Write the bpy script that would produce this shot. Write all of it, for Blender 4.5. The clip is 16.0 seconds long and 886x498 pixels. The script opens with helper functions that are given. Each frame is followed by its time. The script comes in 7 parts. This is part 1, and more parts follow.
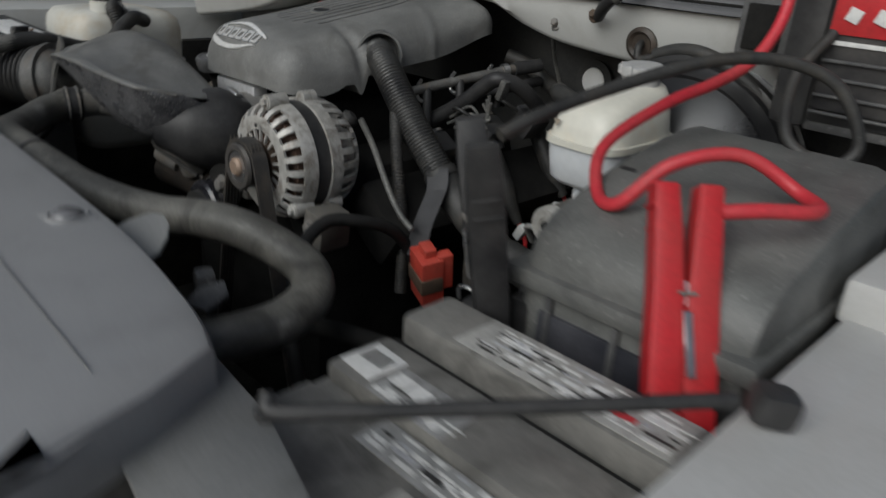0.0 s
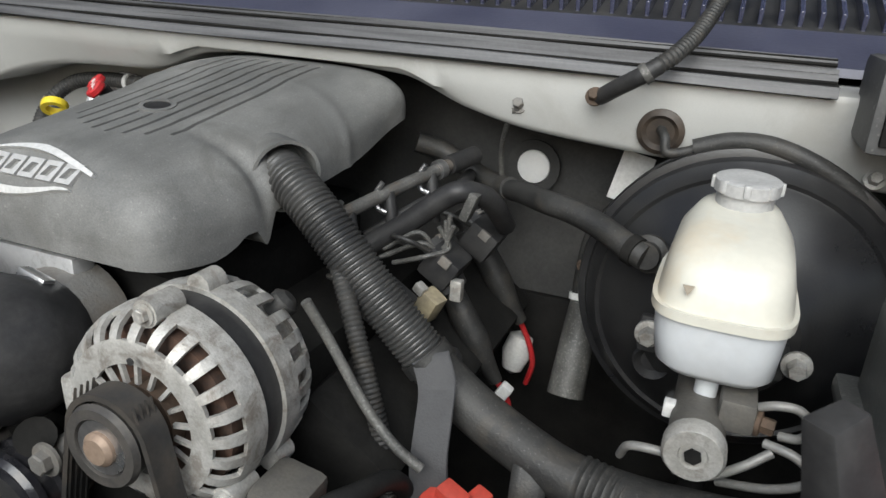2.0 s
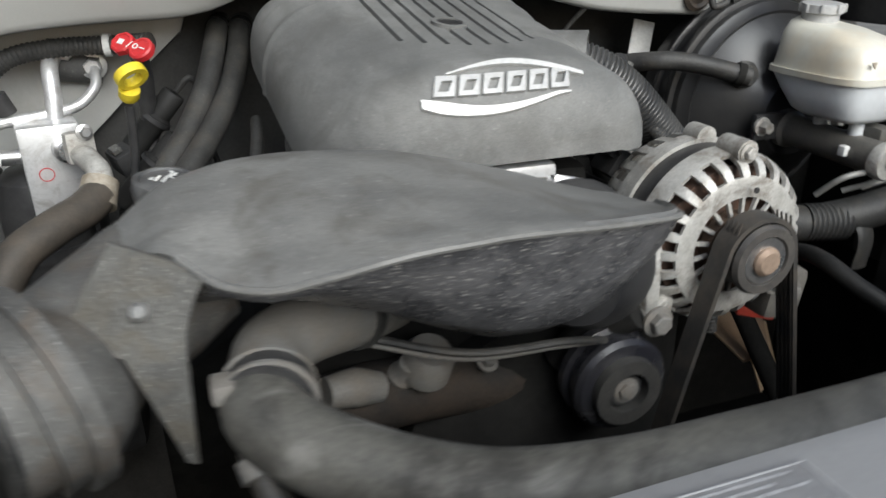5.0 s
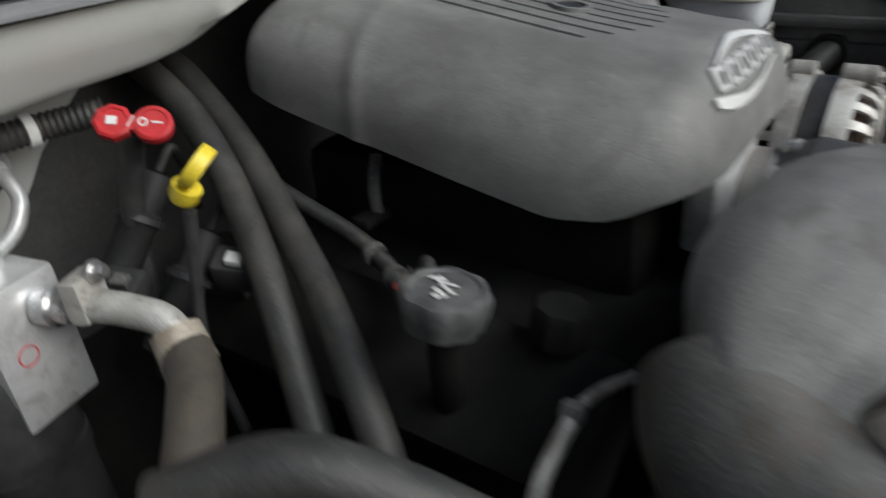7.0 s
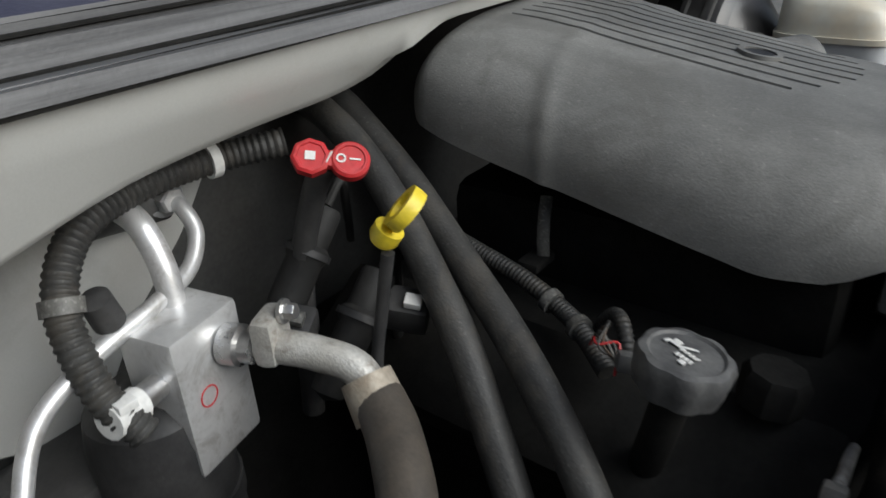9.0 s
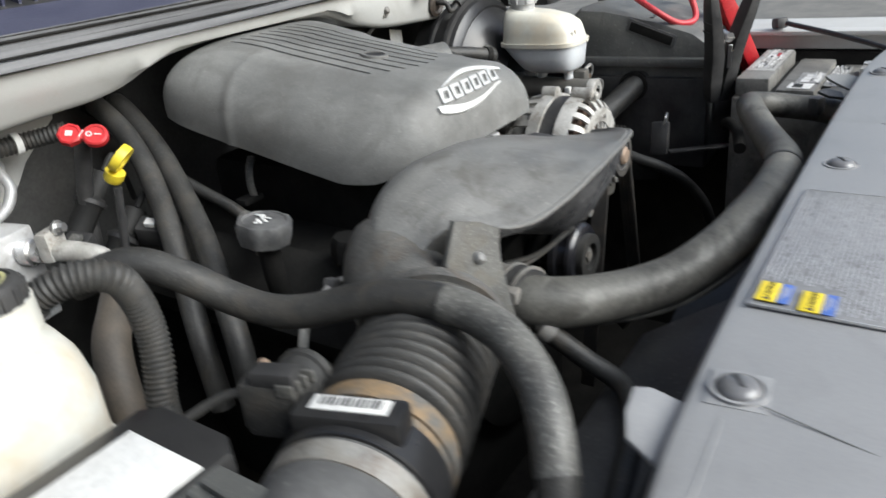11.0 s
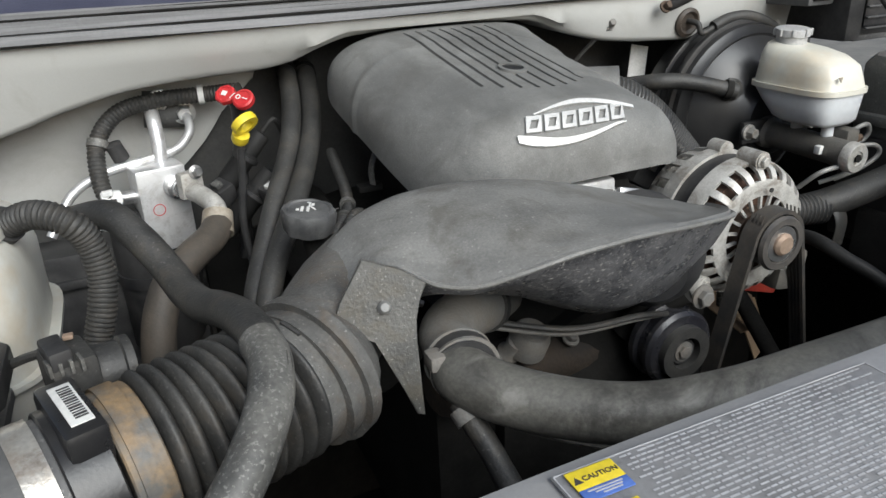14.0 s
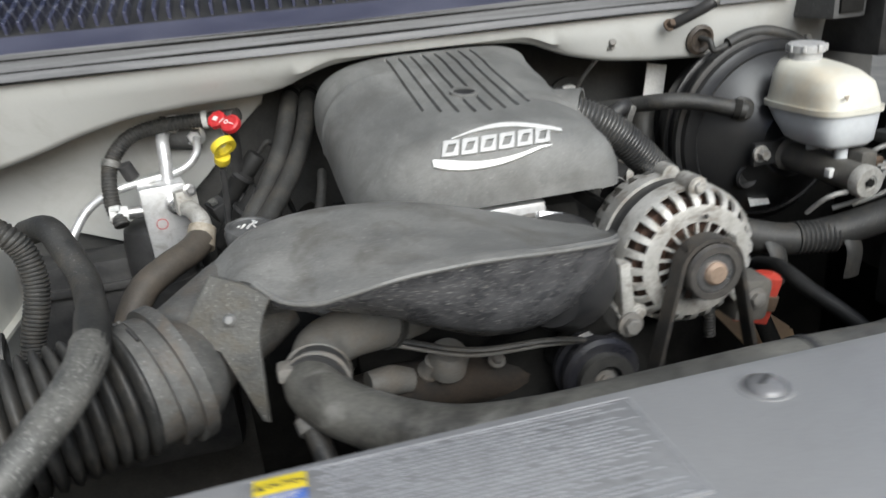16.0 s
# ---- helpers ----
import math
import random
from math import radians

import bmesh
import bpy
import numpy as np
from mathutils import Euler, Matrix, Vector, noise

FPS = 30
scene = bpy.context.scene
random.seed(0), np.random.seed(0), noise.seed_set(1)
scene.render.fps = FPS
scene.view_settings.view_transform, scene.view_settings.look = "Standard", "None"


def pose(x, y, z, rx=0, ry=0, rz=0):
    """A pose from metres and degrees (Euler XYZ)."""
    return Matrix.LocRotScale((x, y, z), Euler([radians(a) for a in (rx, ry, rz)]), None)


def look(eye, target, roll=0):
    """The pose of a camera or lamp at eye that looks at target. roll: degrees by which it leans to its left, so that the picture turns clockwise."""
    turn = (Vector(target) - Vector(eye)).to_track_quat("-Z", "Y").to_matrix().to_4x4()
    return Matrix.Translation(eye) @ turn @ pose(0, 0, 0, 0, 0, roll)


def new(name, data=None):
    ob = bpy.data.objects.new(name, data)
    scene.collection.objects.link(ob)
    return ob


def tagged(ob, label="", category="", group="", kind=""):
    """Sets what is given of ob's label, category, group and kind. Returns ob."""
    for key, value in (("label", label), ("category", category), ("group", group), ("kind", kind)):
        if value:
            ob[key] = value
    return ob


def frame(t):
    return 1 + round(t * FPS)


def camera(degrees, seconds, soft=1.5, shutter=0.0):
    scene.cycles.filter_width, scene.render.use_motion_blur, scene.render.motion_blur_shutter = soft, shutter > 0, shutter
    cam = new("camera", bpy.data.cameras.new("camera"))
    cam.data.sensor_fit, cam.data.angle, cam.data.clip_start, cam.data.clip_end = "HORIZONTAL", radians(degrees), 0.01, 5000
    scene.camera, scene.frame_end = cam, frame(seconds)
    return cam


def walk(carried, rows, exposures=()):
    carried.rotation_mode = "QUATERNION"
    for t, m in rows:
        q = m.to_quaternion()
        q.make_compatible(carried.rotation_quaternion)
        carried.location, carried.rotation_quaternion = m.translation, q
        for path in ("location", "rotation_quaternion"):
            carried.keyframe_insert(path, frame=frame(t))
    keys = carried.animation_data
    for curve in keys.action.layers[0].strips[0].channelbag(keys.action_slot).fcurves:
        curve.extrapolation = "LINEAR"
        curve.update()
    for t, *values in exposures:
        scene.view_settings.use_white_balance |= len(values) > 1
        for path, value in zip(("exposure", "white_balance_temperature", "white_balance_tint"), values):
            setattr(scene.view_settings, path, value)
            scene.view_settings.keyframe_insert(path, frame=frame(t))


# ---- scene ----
cam = camera(63.8, 16.0, shutter=0.5)
PATH = [  # seconds, x, y, z, turns about x, y, z
    (0.0, 0.8820, -0.1555, 1.2553, 66.56, -3.66, 45.68),
    (0.2, 0.8010, -0.1670, 1.2790, 65.29, -2.63, 42.08),
    (0.5, 0.7157, -0.1775, 1.2477, 65.97, -4.57, 37.19),
    (1.0, 0.5885, -0.2022, 1.2470, 66.67, -2.30, 26.51),
    (1.5, 0.5067, -0.1029, 1.2665, 69.57, -2.33, 24.47),
    (2.0, 0.4517, -0.0086, 1.2661, 69.70, -3.42, 22.55),
    (2.5, 0.4210, -0.0107, 1.2555, 69.51, -4.14, 18.81),
    (3.0, 0.3514, -0.0769, 1.2484, 68.50, -1.58, 10.28),
    (3.5, 0.2340, -0.1303, 1.2253, 67.91, -0.87, 4.12),
    (4.0, 0.0957, -0.1208, 1.2191, 67.77, 1.97, -2.73),
    (4.5, -0.0619, -0.1222, 1.2125, 66.50, -1.25, -8.43),
    (4.7, -0.1422, -0.1302, 1.2128, 66.74, -0.51, -12.89),
    (6.8, -0.5486, 0.1639, 1.2731, 59.67, 2.26, -52.55),
    (7.0, -0.5438, 0.2362, 1.2622, 60.69, 4.69, -54.80),
    (7.5, -0.5090, 0.3552, 1.2779, 61.70, 3.52, -54.10),
    (8.0, -0.5091, 0.3955, 1.2779, 60.47, 3.79, -54.08),
    (8.2, -0.5273, 0.3980, 1.2796, 61.16, 2.41, -53.07),
    (10.3, -0.6837, 0.1178, 1.2820, 64.40, 5.19, -55.87),
    (10.5, -0.7003, 0.0677, 1.2932, 65.18, 5.67, -57.35),
    (11.0, -0.6831, -0.0646, 1.2906, 64.74, 6.21, -56.17),
    (11.2, -0.6670, -0.1250, 1.2700, 65.33, 5.55, -49.61),
    (11.5, -0.6259, -0.2075, 1.2318, 64.57, 1.44, -42.79),
    (11.7, -0.5810, -0.2380, 1.2280, 66.27, 3.94, -40.06),
    (12.0, -0.5156, -0.2385, 1.2371, 68.67, 1.70, -34.77),
    (12.5, -0.4465, -0.2217, 1.2695, 69.69, 2.17, -26.42),
    (13.0, -0.4266, -0.2138, 1.2806, 68.57, 2.66, -24.04),
    (13.5, -0.4201, -0.2070, 1.2798, 67.70, 2.88, -24.25),
    (14.0, -0.4166, -0.2013, 1.2771, 66.79, 2.53, -24.30),
    (14.5, -0.4111, -0.1954, 1.2746, 66.67, 3.30, -23.81),
    (15.0, -0.4063, -0.1887, 1.2727, 66.29, 3.21, -24.56),
    (15.5, -0.3760, -0.1938, 1.2702, 65.96, 4.25, -22.99),
    (16.0, -0.2327, -0.2851, 1.2756, 68.76, 5.02, -13.98),
]
EXPOSURES = [(0, -0.6), (0.5, -0.42), (1, -0.14), (1.5, 0.27), (2, 0.31), (3, 0.32), (4.5, 0.45), (7, 0.02), (7.5, -0.07), (8.2, -0.08), (10.3, 0.57), (11, 0.84), (12, 0.73), (12.5, 0.55), (14, 0.45), (15.5, 0.46), (16, 0.5)]
walk(cam, [(t, pose(*row)) for t, *row in PATH], EXPOSURES)

# ---- light ----
world = bpy.data.worlds.new("sky")
scene.world = world
world.use_nodes = True
wn = world.node_tree.nodes
sky = wn.new("ShaderNodeTexSky")
sky.sky_type, sky.sun_disc = "NISHITA", False
sky.sun_elevation, sky.sun_rotation = radians(37), radians(172)
sky.air_density, sky.dust_density, sky.ozone_density = 1.0, 4.0, 1.0
wn["Background"].inputs["Strength"].default_value = 0.08
world.node_tree.links.new(sky.outputs["Color"], wn["Background"].inputs["Color"])
sun = new("sun", bpy.data.lights.new("sun", "SUN"))
sun.data.energy, sun.data.angle, sun.data.color = 3.0, radians(52), (0.89, 0.965, 1.0)
sun.matrix_world = look((0.35, -2.3, 3.0), (0, 0.3, 1))


# ---- materials ----
def surface(name, base, rough=0.6, metal=0.0, dust=(0.3, 0.28, 0.25), dusty=0.3, patch=14.0, grain=260.0, bump=0.25, specks=0.0, size=240.0, spec=0.5, coat=0.0, mottle=0.12, edge=(0.38, 0.68), stain=None, stretch=(1, 1, 1), streak=None, share=0.63):
    """A worn surface: a base colour, dust or dirt in patches, fine grain and pale specks, all at real size."""
    m = bpy.data.materials.new(name)
    m.use_nodes = True
    nt = m.node_tree
    n, l = nt.nodes, nt.links
    b = n["Principled BSDF"]
    geo = n.new("ShaderNodeTexCoord")
    big = n.new("ShaderNodeTexNoise")
    big.inputs["Scale"].default_value, big.inputs["Detail"].default_value, big.inputs["Roughness"].default_value = patch, 6, 0.65
    fine = n.new("ShaderNodeTexNoise")
    fine.inputs["Scale"].default_value, fine.inputs["Detail"].default_value = grain, 3
    l.new(geo.outputs["Object"], fine.inputs["Vector"])
    if streak:
        pull = n.new("ShaderNodeMapping")
        pull.inputs["Scale"].default_value = streak
        l.new(geo.outputs["Object"], pull.inputs["Vector"])
        l.new(pull.outputs["Vector"], big.inputs["Vector"])
    else:
        l.new(geo.outputs["Object"], big.inputs["Vector"])
    ramp = n.new("ShaderNodeValToRGB")
    ramp.color_ramp.elements[0].position, ramp.color_ramp.elements[1].position = edge
    l.new(big.outputs["Fac"], ramp.inputs["Fac"])
    amount = n.new("ShaderNodeMath")
    amount.operation = "MULTIPLY"
    amount.inputs[1].default_value = dusty
    l.new(ramp.outputs["Color"], amount.inputs[0])
    mix = n.new("ShaderNodeMix")
    mix.data_type = "RGBA"
    mix.inputs[6].default_value, mix.inputs[7].default_value = (*base, 1), (*dust, 1)
    l.new(amount.outputs[0], mix.inputs[0])
    vary = n.new("ShaderNodeMapRange")
    vary.inputs[1].default_value, vary.inputs[2].default_value = 0.25, 0.75
    vary.inputs[3].default_value, vary.inputs[4].default_value = 1 - mottle, 1 + mottle
    l.new(fine.outputs["Fac"], vary.inputs[0])
    tint = n.new("ShaderNodeVectorMath")
    tint.operation = "SCALE"
    l.new(mix.outputs[2], tint.inputs[0])
    l.new(vary.outputs[0], tint.inputs["Scale"])
    colour = tint.outputs[0]
    if specks:
        spot = n.new("ShaderNodeTexNoise")
        spot.inputs["Scale"].default_value, spot.inputs["Detail"].default_value = size, 4
        drag = n.new("ShaderNodeMapping")
        drag.inputs["Scale"].default_value = stretch
        l.new(geo.outputs["Object"], drag.inputs["Vector"])
        l.new(drag.outputs["Vector"], spot.inputs["Vector"])
        cut = n.new("ShaderNodeValToRGB")
        cut.color_ramp.elements[0].position, cut.color_ramp.elements[1].position = share, share + 0.08
        l.new(spot.outputs["Fac"], cut.inputs["Fac"])
        part_of = n.new("ShaderNodeMath")
        part_of.operation = "MULTIPLY"
        part_of.inputs[1].default_value = specks
        l.new(cut.outputs["Color"], part_of.inputs[0])
        over = n.new("ShaderNodeMix")
        over.data_type = "RGBA"
        over.inputs[7].default_value = (0.55, 0.54, 0.51, 1)
        l.new(part_of.outputs[0], over.inputs[0])
        l.new(colour, over.inputs[6])
        colour = over.outputs[2]
    if stain:
        # grime with ragged edges: colour, scale, share
        blot = n.new("ShaderNodeTexNoise")
        blot.inputs["Scale"].default_value, blot.inputs["Detail"].default_value, blot.inputs["Roughness"].default_value, blot.inputs["Distortion"].default_value = stain[1], 8, 0.7, 0.6
        l.new(geo.outputs["Object"], blot.inputs["Vector"])
        rim = n.new("ShaderNodeValToRGB")
        rim.color_ramp.elements[0].position, rim.color_ramp.elements[1].position = 0.5, 0.64
        l.new(blot.outputs["Fac"], rim.inputs["Fac"])
        share = n.new("ShaderNodeMath")
        share.operation = "MULTIPLY"
        share.inputs[1].default_value = stain[2]
        l.new(rim.outputs["Color"], share.inputs[0])
        grime = n.new("ShaderNodeMix")
        grime.data_type = "RGBA"
        grime.inputs[7].default_value = (*stain[0], 1)
        l.new(share.outputs[0], grime.inputs[0])
        l.new(colour, grime.inputs[6])
        colour = grime.outputs[2]
    l.new(colour, b.inputs["Base Color"])
    r = n.new("ShaderNodeMapRange")
    r.inputs[3].default_value, r.inputs[4].default_value = max(0.05, rough - 0.12), min(1.0, rough + 0.15)
    l.new(big.outputs["Fac"], r.inputs[0])
    l.new(r.outputs[0], b.inputs["Roughness"])
    b.inputs["Metallic"].default_value = metal
    b.inputs["Specular IOR Level"].default_value = spec
    b.inputs["Coat Weight"].default_value = coat
    if bump:
        bp = n.new("ShaderNodeBump")
        bp.inputs["Strength"].default_value, bp.inputs["Distance"].default_value = bump, 0.001
        l.new(fine.outputs["Fac"], bp.inputs["Height"])
        l.new(bp.outputs["Normal"], b.inputs["Normal"])
    return m


COVER = surface("dusty_grey_plastic", (0.13, 0.131, 0.127), 0.56, dust=(0.265, 0.265, 0.253), dusty=0.6, patch=16, grain=700, bump=0.28, mottle=0.16, specks=0.16, size=330, share=0.64, streak=(1, 0.45, 1), stain=((0.088, 0.085, 0.078), 18, 0.4))
DUCT = surface("dusty_black_plastic", (0.125, 0.125, 0.121), 0.42, dust=(0.245, 0.243, 0.23), dusty=0.6, patch=20, grain=520, bump=0.4, mottle=0.16, specks=0.22, size=360, share=0.63, streak=(0.5, 1, 1), stain=((0.072, 0.066, 0.056), 17, 0.6))
# darker than DUCT: brown grime, and the elbow's shade put into the colour
ELBOW = surface("shaded_grimy_plastic", (0.065, 0.064, 0.061), 0.5, dust=(0.165, 0.162, 0.153), dusty=0.6, patch=34, grain=420, bump=0.6, mottle=0.14, specks=0.25, size=480, stain=((0.11, 0.078, 0.05), 30, 0.4))
GUSSET = surface("grimy_gusset_plastic", (0.066, 0.065, 0.061), 0.5, dust=(0.125, 0.123, 0.114), dusty=0.6, patch=40, grain=420, bump=0.6, mottle=0.16, specks=0.3, size=520, share=0.62, stain=((0.095, 0.078, 0.05), 42, 0.35))
# darker, glossier copy of the duct plastic: specks plus painted shade
DUCT_SHADED = surface("shaded_glossy_plastic", (0.064, 0.065, 0.070), 0.27, dust=(0.185, 0.185, 0.192), dusty=0.6, patch=42, grain=300, bump=0.5, specks=0.62, size=430, share=0.595, stretch=(0.7, 1, 1.3), stain=((0.15, 0.15, 0.155), 75, 0.45))
SHIELD = surface("grey_shield_plastic", (0.265, 0.266, 0.27), 0.32, dust=(0.34, 0.34, 0.342), dusty=0.5, patch=6, grain=500, bump=0.1, mottle=0.05, spec=0.6, stain=((0.2, 0.2, 0.2), 11, 0.45))
BLACK = surface("black_plastic", (0.02, 0.02, 0.021), 0.48, dust=(0.10, 0.097, 0.093), dusty=0.45, patch=16, spec=0.4)
BOX = surface("grey_black_plastic", (0.045, 0.045, 0.047), 0.5, dust=(0.17, 0.17, 0.165), dusty=0.6, patch=8, specks=0.2)
# PIT is near black: the shade deep in the bay is in its colour
PIT = surface("shade_black_metal", (0.013, 0.0128, 0.0123), 0.85, dust=(0.03, 0.029, 0.027), dusty=0.6, patch=20, spec=0.08)
SOOT = surface("sooty_black_rubber", (0.011, 0.011, 0.011), 0.6, dust=(0.035, 0.034, 0.032), dusty=0.5, patch=24, grain=300, spec=0.25)
RUBBER = surface("dusty_rubber", (0.02, 0.02, 0.0195), 0.55, dust=(0.068, 0.066, 0.061), dusty=0.6, patch=22, bump=0.4, specks=0.1, size=420, grain=450, mottle=0.18, stain=((0.075, 0.064, 0.05), 30, 0.4))
HOSE = surface("grey_dusty_hose", (0.062, 0.062, 0.059), 0.5, dust=(0.22, 0.214, 0.195), dusty=0.65, patch=16, grain=350, mottle=0.24, specks=0.2, size=420, share=0.57, stain=((0.045, 0.042, 0.037), 34, 0.55))
SEAL = surface("weathered_rubber_seal", (0.055, 0.056, 0.06), 0.4, dust=(0.17, 0.172, 0.178), dusty=0.8, patch=60, grain=300, streak=(0.06, 1.6, 1.6), mottle=0.08)
PAINT = surface("pewter_body_paint", (0.47, 0.473, 0.455), 0.4, dust=(0.39, 0.388, 0.368), dusty=0.5, patch=5, grain=600, bump=0.06, coat=0.2, mottle=0.03, stain=((0.33, 0.315, 0.285), 12, 0.35))
RAIL = surface("pale_grey_paint", (0.47, 0.47, 0.46), 0.5, dust=(0.36, 0.35, 0.33), dusty=0.5, patch=9, bump=0.06, mottle=0.04)
WALL = surface("dark_insulation", (0.048, 0.048, 0.047), 0.85, dust=(0.095, 0.093, 0.088), dusty=0.6, patch=10, spec=0.2)
ALU = surface("cast_aluminium", (0.54, 0.53, 0.50), 0.5, metal=0.4, dust=(0.34, 0.325, 0.295), dusty=0.7, edge=(0.42, 0.6), patch=34, grain=500, bump=0.5, stain=((0.13, 0.095, 0.065), 45, 0.55))
STEEL = surface("bright_steel", (0.6, 0.6, 0.6), 0.28, metal=0.9, dust=(0.4, 0.37, 0.33), dusty=0.3, patch=40)
BRIGHT = surface("bright_aluminium", (0.72, 0.72, 0.72), 0.34, metal=0.6, dust=(0.5, 0.5, 0.5), dusty=0.5, patch=25, grain=300, bump=0.06, mottle=0.04, stain=((0.3, 0.28, 0.25), 40, 0.5))
RUST = surface("rusty_steel", (0.12, 0.08, 0.054), 0.75, metal=0.2, dust=(0.07, 0.053, 0.04), dusty=0.8, patch=60, grain=400, bump=0.5)
CASTING = surface("stained_casting", (0.17, 0.167, 0.158), 0.6, dust=(0.16, 0.125, 0.09), dusty=0.5, patch=38, grain=400, bump=0.5)
TAN = surface("tan_surface_rust", (0.32, 0.235, 0.175), 0.6, metal=0.3, dust=(0.2, 0.135, 0.095), dusty=0.6, patch=80)
LID = surface("dusty_box_lid", (0.085, 0.087, 0.083), 0.42, dust=(0.185, 0.185, 0.175), dusty=0.7, patch=7, grain=420, bump=0.3, mottle=0.14, specks=0.2, size=260, stain=((0.05, 0.05, 0.049), 16, 0.5))
SCUFFED = surface("scuffed_hose_rubber", (0.075, 0.073, 0.066), 0.5, dust=(0.185, 0.178, 0.156), dusty=0.75, patch=14, grain=350, mottle=0.2, specks=0.16, size=46, share=0.61, stretch=(0.14, 1.0, 1.0), stain=((0.028, 0.026, 0.023), 18, 0.75))
BATTERY = surface("dusty_battery_plastic", (0.15, 0.146, 0.136), 0.48, dust=(0.29, 0.28, 0.255), dusty=0.7, patch=16, grain=300, stain=((0.06, 0.057, 0.052), 24, 0.6))
CUFF = surface("rust_stained_grey", (0.10, 0.097, 0.09), 0.5, dust=(0.27, 0.17, 0.075), dusty=0.75, patch=22, grain=300, bump=0.4, mottle=0.16, edge=(0.46, 0.62), stain=((0.05, 0.042, 0.036), 40, 0.5))
FERRULE = surface("stained_beige_metal", (0.36, 0.32, 0.26), 0.55, metal=0.2, dust=(0.19, 0.145, 0.10), dusty=0.7, patch=70, grain=400, bump=0.4)
BROWN_HOSE = surface("brown_grey_rubber", (0.052, 0.045, 0.038), 0.6, dust=(0.13, 0.105, 0.08), dusty=0.6, patch=18, grain=350, bump=0.3)
PIN = surface("glossy_grey_plastic", (0.14, 0.14, 0.145), 0.2, dust=(0.3, 0.3, 0.3), dusty=0.3, patch=60, bump=0.05, spec=0.6)
PLATE = surface("grimy_grey_plate", (0.17, 0.172, 0.17), 0.45, dust=(0.24, 0.24, 0.23), dusty=0.6, patch=9, grain=400, bump=0.1, stain=((0.11, 0.11, 0.105), 18, 0.5))
PUMP_GREY = surface("dull_cast_grey", (0.12, 0.115, 0.105), 0.55, metal=0.2, dust=(0.18, 0.165, 0.14), dusty=0.6, patch=40, grain=400, bump=0.4)
PIPE_GREY = surface("pale_coated_pipe", (0.3, 0.295, 0.28), 0.45, metal=0.2, dust=(0.2, 0.19, 0.17), dusty=0.5, patch=60)
SATIN = surface("satin_black_paint", (0.016, 0.016, 0.017), 0.3, dust=(0.05, 0.049, 0.046), dusty=0.4, patch=12, grain=500, bump=0.1, spec=0.55)
# the pale bluish patches passed as dust are painted sky reflections on wet slats
WET = surface("wet_glint_plastic", (0.045, 0.048, 0.085), 0.12, dust=(0.3, 0.31, 0.36), dusty=0.6, patch=55, edge=(0.52, 0.6), bump=0.3, spec=0.9)
CONDUIT = surface("ribbed_black_plastic", (0.03, 0.03, 0.03), 0.36, dust=(0.11, 0.108, 0.1), dusty=0.45, patch=16, grain=300, spec=0.6)
CAP_TOP = surface("dusty_cap_plastic", (0.055, 0.055, 0.056), 0.5, dust=(0.15, 0.15, 0.147), dusty=0.7, patch=45, grain=400)
TAPE = surface("grey_cloth_tape", (0.026, 0.026, 0.028), 0.58, dust=(0.062, 0.062, 0.065), dusty=0.5, patch=40, grain=600)
GROMMET = surface("brown_black_rubber", (0.04, 0.032, 0.026), 0.5, dust=(0.10, 0.075, 0.055), dusty=0.6, patch=60)
PULLEY_CAP = surface("dull_pulley_grey", (0.05, 0.049, 0.047), 0.45, metal=0.2, dust=(0.10, 0.095, 0.085), dusty=0.5, patch=60, grain=400)
BELT = surface("drive_belt", (0.03, 0.029, 0.028), 0.6, dust=(0.1, 0.08, 0.06), dusty=0.5, patch=40)
WHITE = surface("white_reservoir_plastic", (0.63, 0.615, 0.54), 0.35, dust=(0.62, 0.51, 0.36), dusty=0.5, mottle=0.04, edge=(0.5, 0.66), patch=11, grain=120, bump=0.05)
MILKY = surface("milky_reservoir_plastic", (0.62, 0.65, 0.68), 0.35, dust=(0.5, 0.48, 0.42), dusty=0.25, mottle=0.04, patch=11, grain=120, bump=0.05)
YELLOWED = surface("yellowed_tank_plastic", (0.53, 0.525, 0.48), 0.4, dust=(0.42, 0.30, 0.15), dusty=0.6, edge=(0.5, 0.68), mottle=0.04, patch=7, grain=120, bump=0.05)
MUTED = surface("badge_grey", (0.46, 0.46, 0.455), 0.38, metal=0.1, dust=(0.36, 0.36, 0.35), dusty=0.4, patch=60)
CHROME = surface("badge_silver", (0.66, 0.66, 0.65), 0.35, metal=0.15, dust=(0.48, 0.48, 0.46), dusty=0.5, patch=60)
PLUG_WHITE = surface("clean_white_rubber", (0.88, 0.88, 0.86), 0.5, dusty=0.1, mottle=0.03)
PAPER = surface("white_label", (0.66, 0.66, 0.645), 0.5, dust=(0.55, 0.54, 0.5), dusty=0.35, patch=30, bump=0.05)
INK = surface("dark_ink", (0.03, 0.03, 0.03), 0.5, dusty=0.1)
PALE_INK = surface("pale_grey_ink", (0.43, 0.435, 0.455), 0.5, dust=(0.30, 0.30, 0.31), dusty=0.6, patch=60)
LABEL_GREY = surface("grey_label_ground", (0.225, 0.227, 0.233), 0.36, dust=(0.27, 0.27, 0.272), dusty=0.5, patch=14, bump=0.05, stain=((0.13, 0.13, 0.13), 40, 0.5))
RED = surface("red_plastic", (0.5, 0.018, 0.025), 0.4, dust=(0.3, 0.05, 0.04), dusty=0.4, patch=20)
RED_RUBBER = surface("red_cable_rubber", (0.56, 0.03, 0.045), 0.45, dust=(0.35, 0.08, 0.07), dusty=0.4, patch=20)
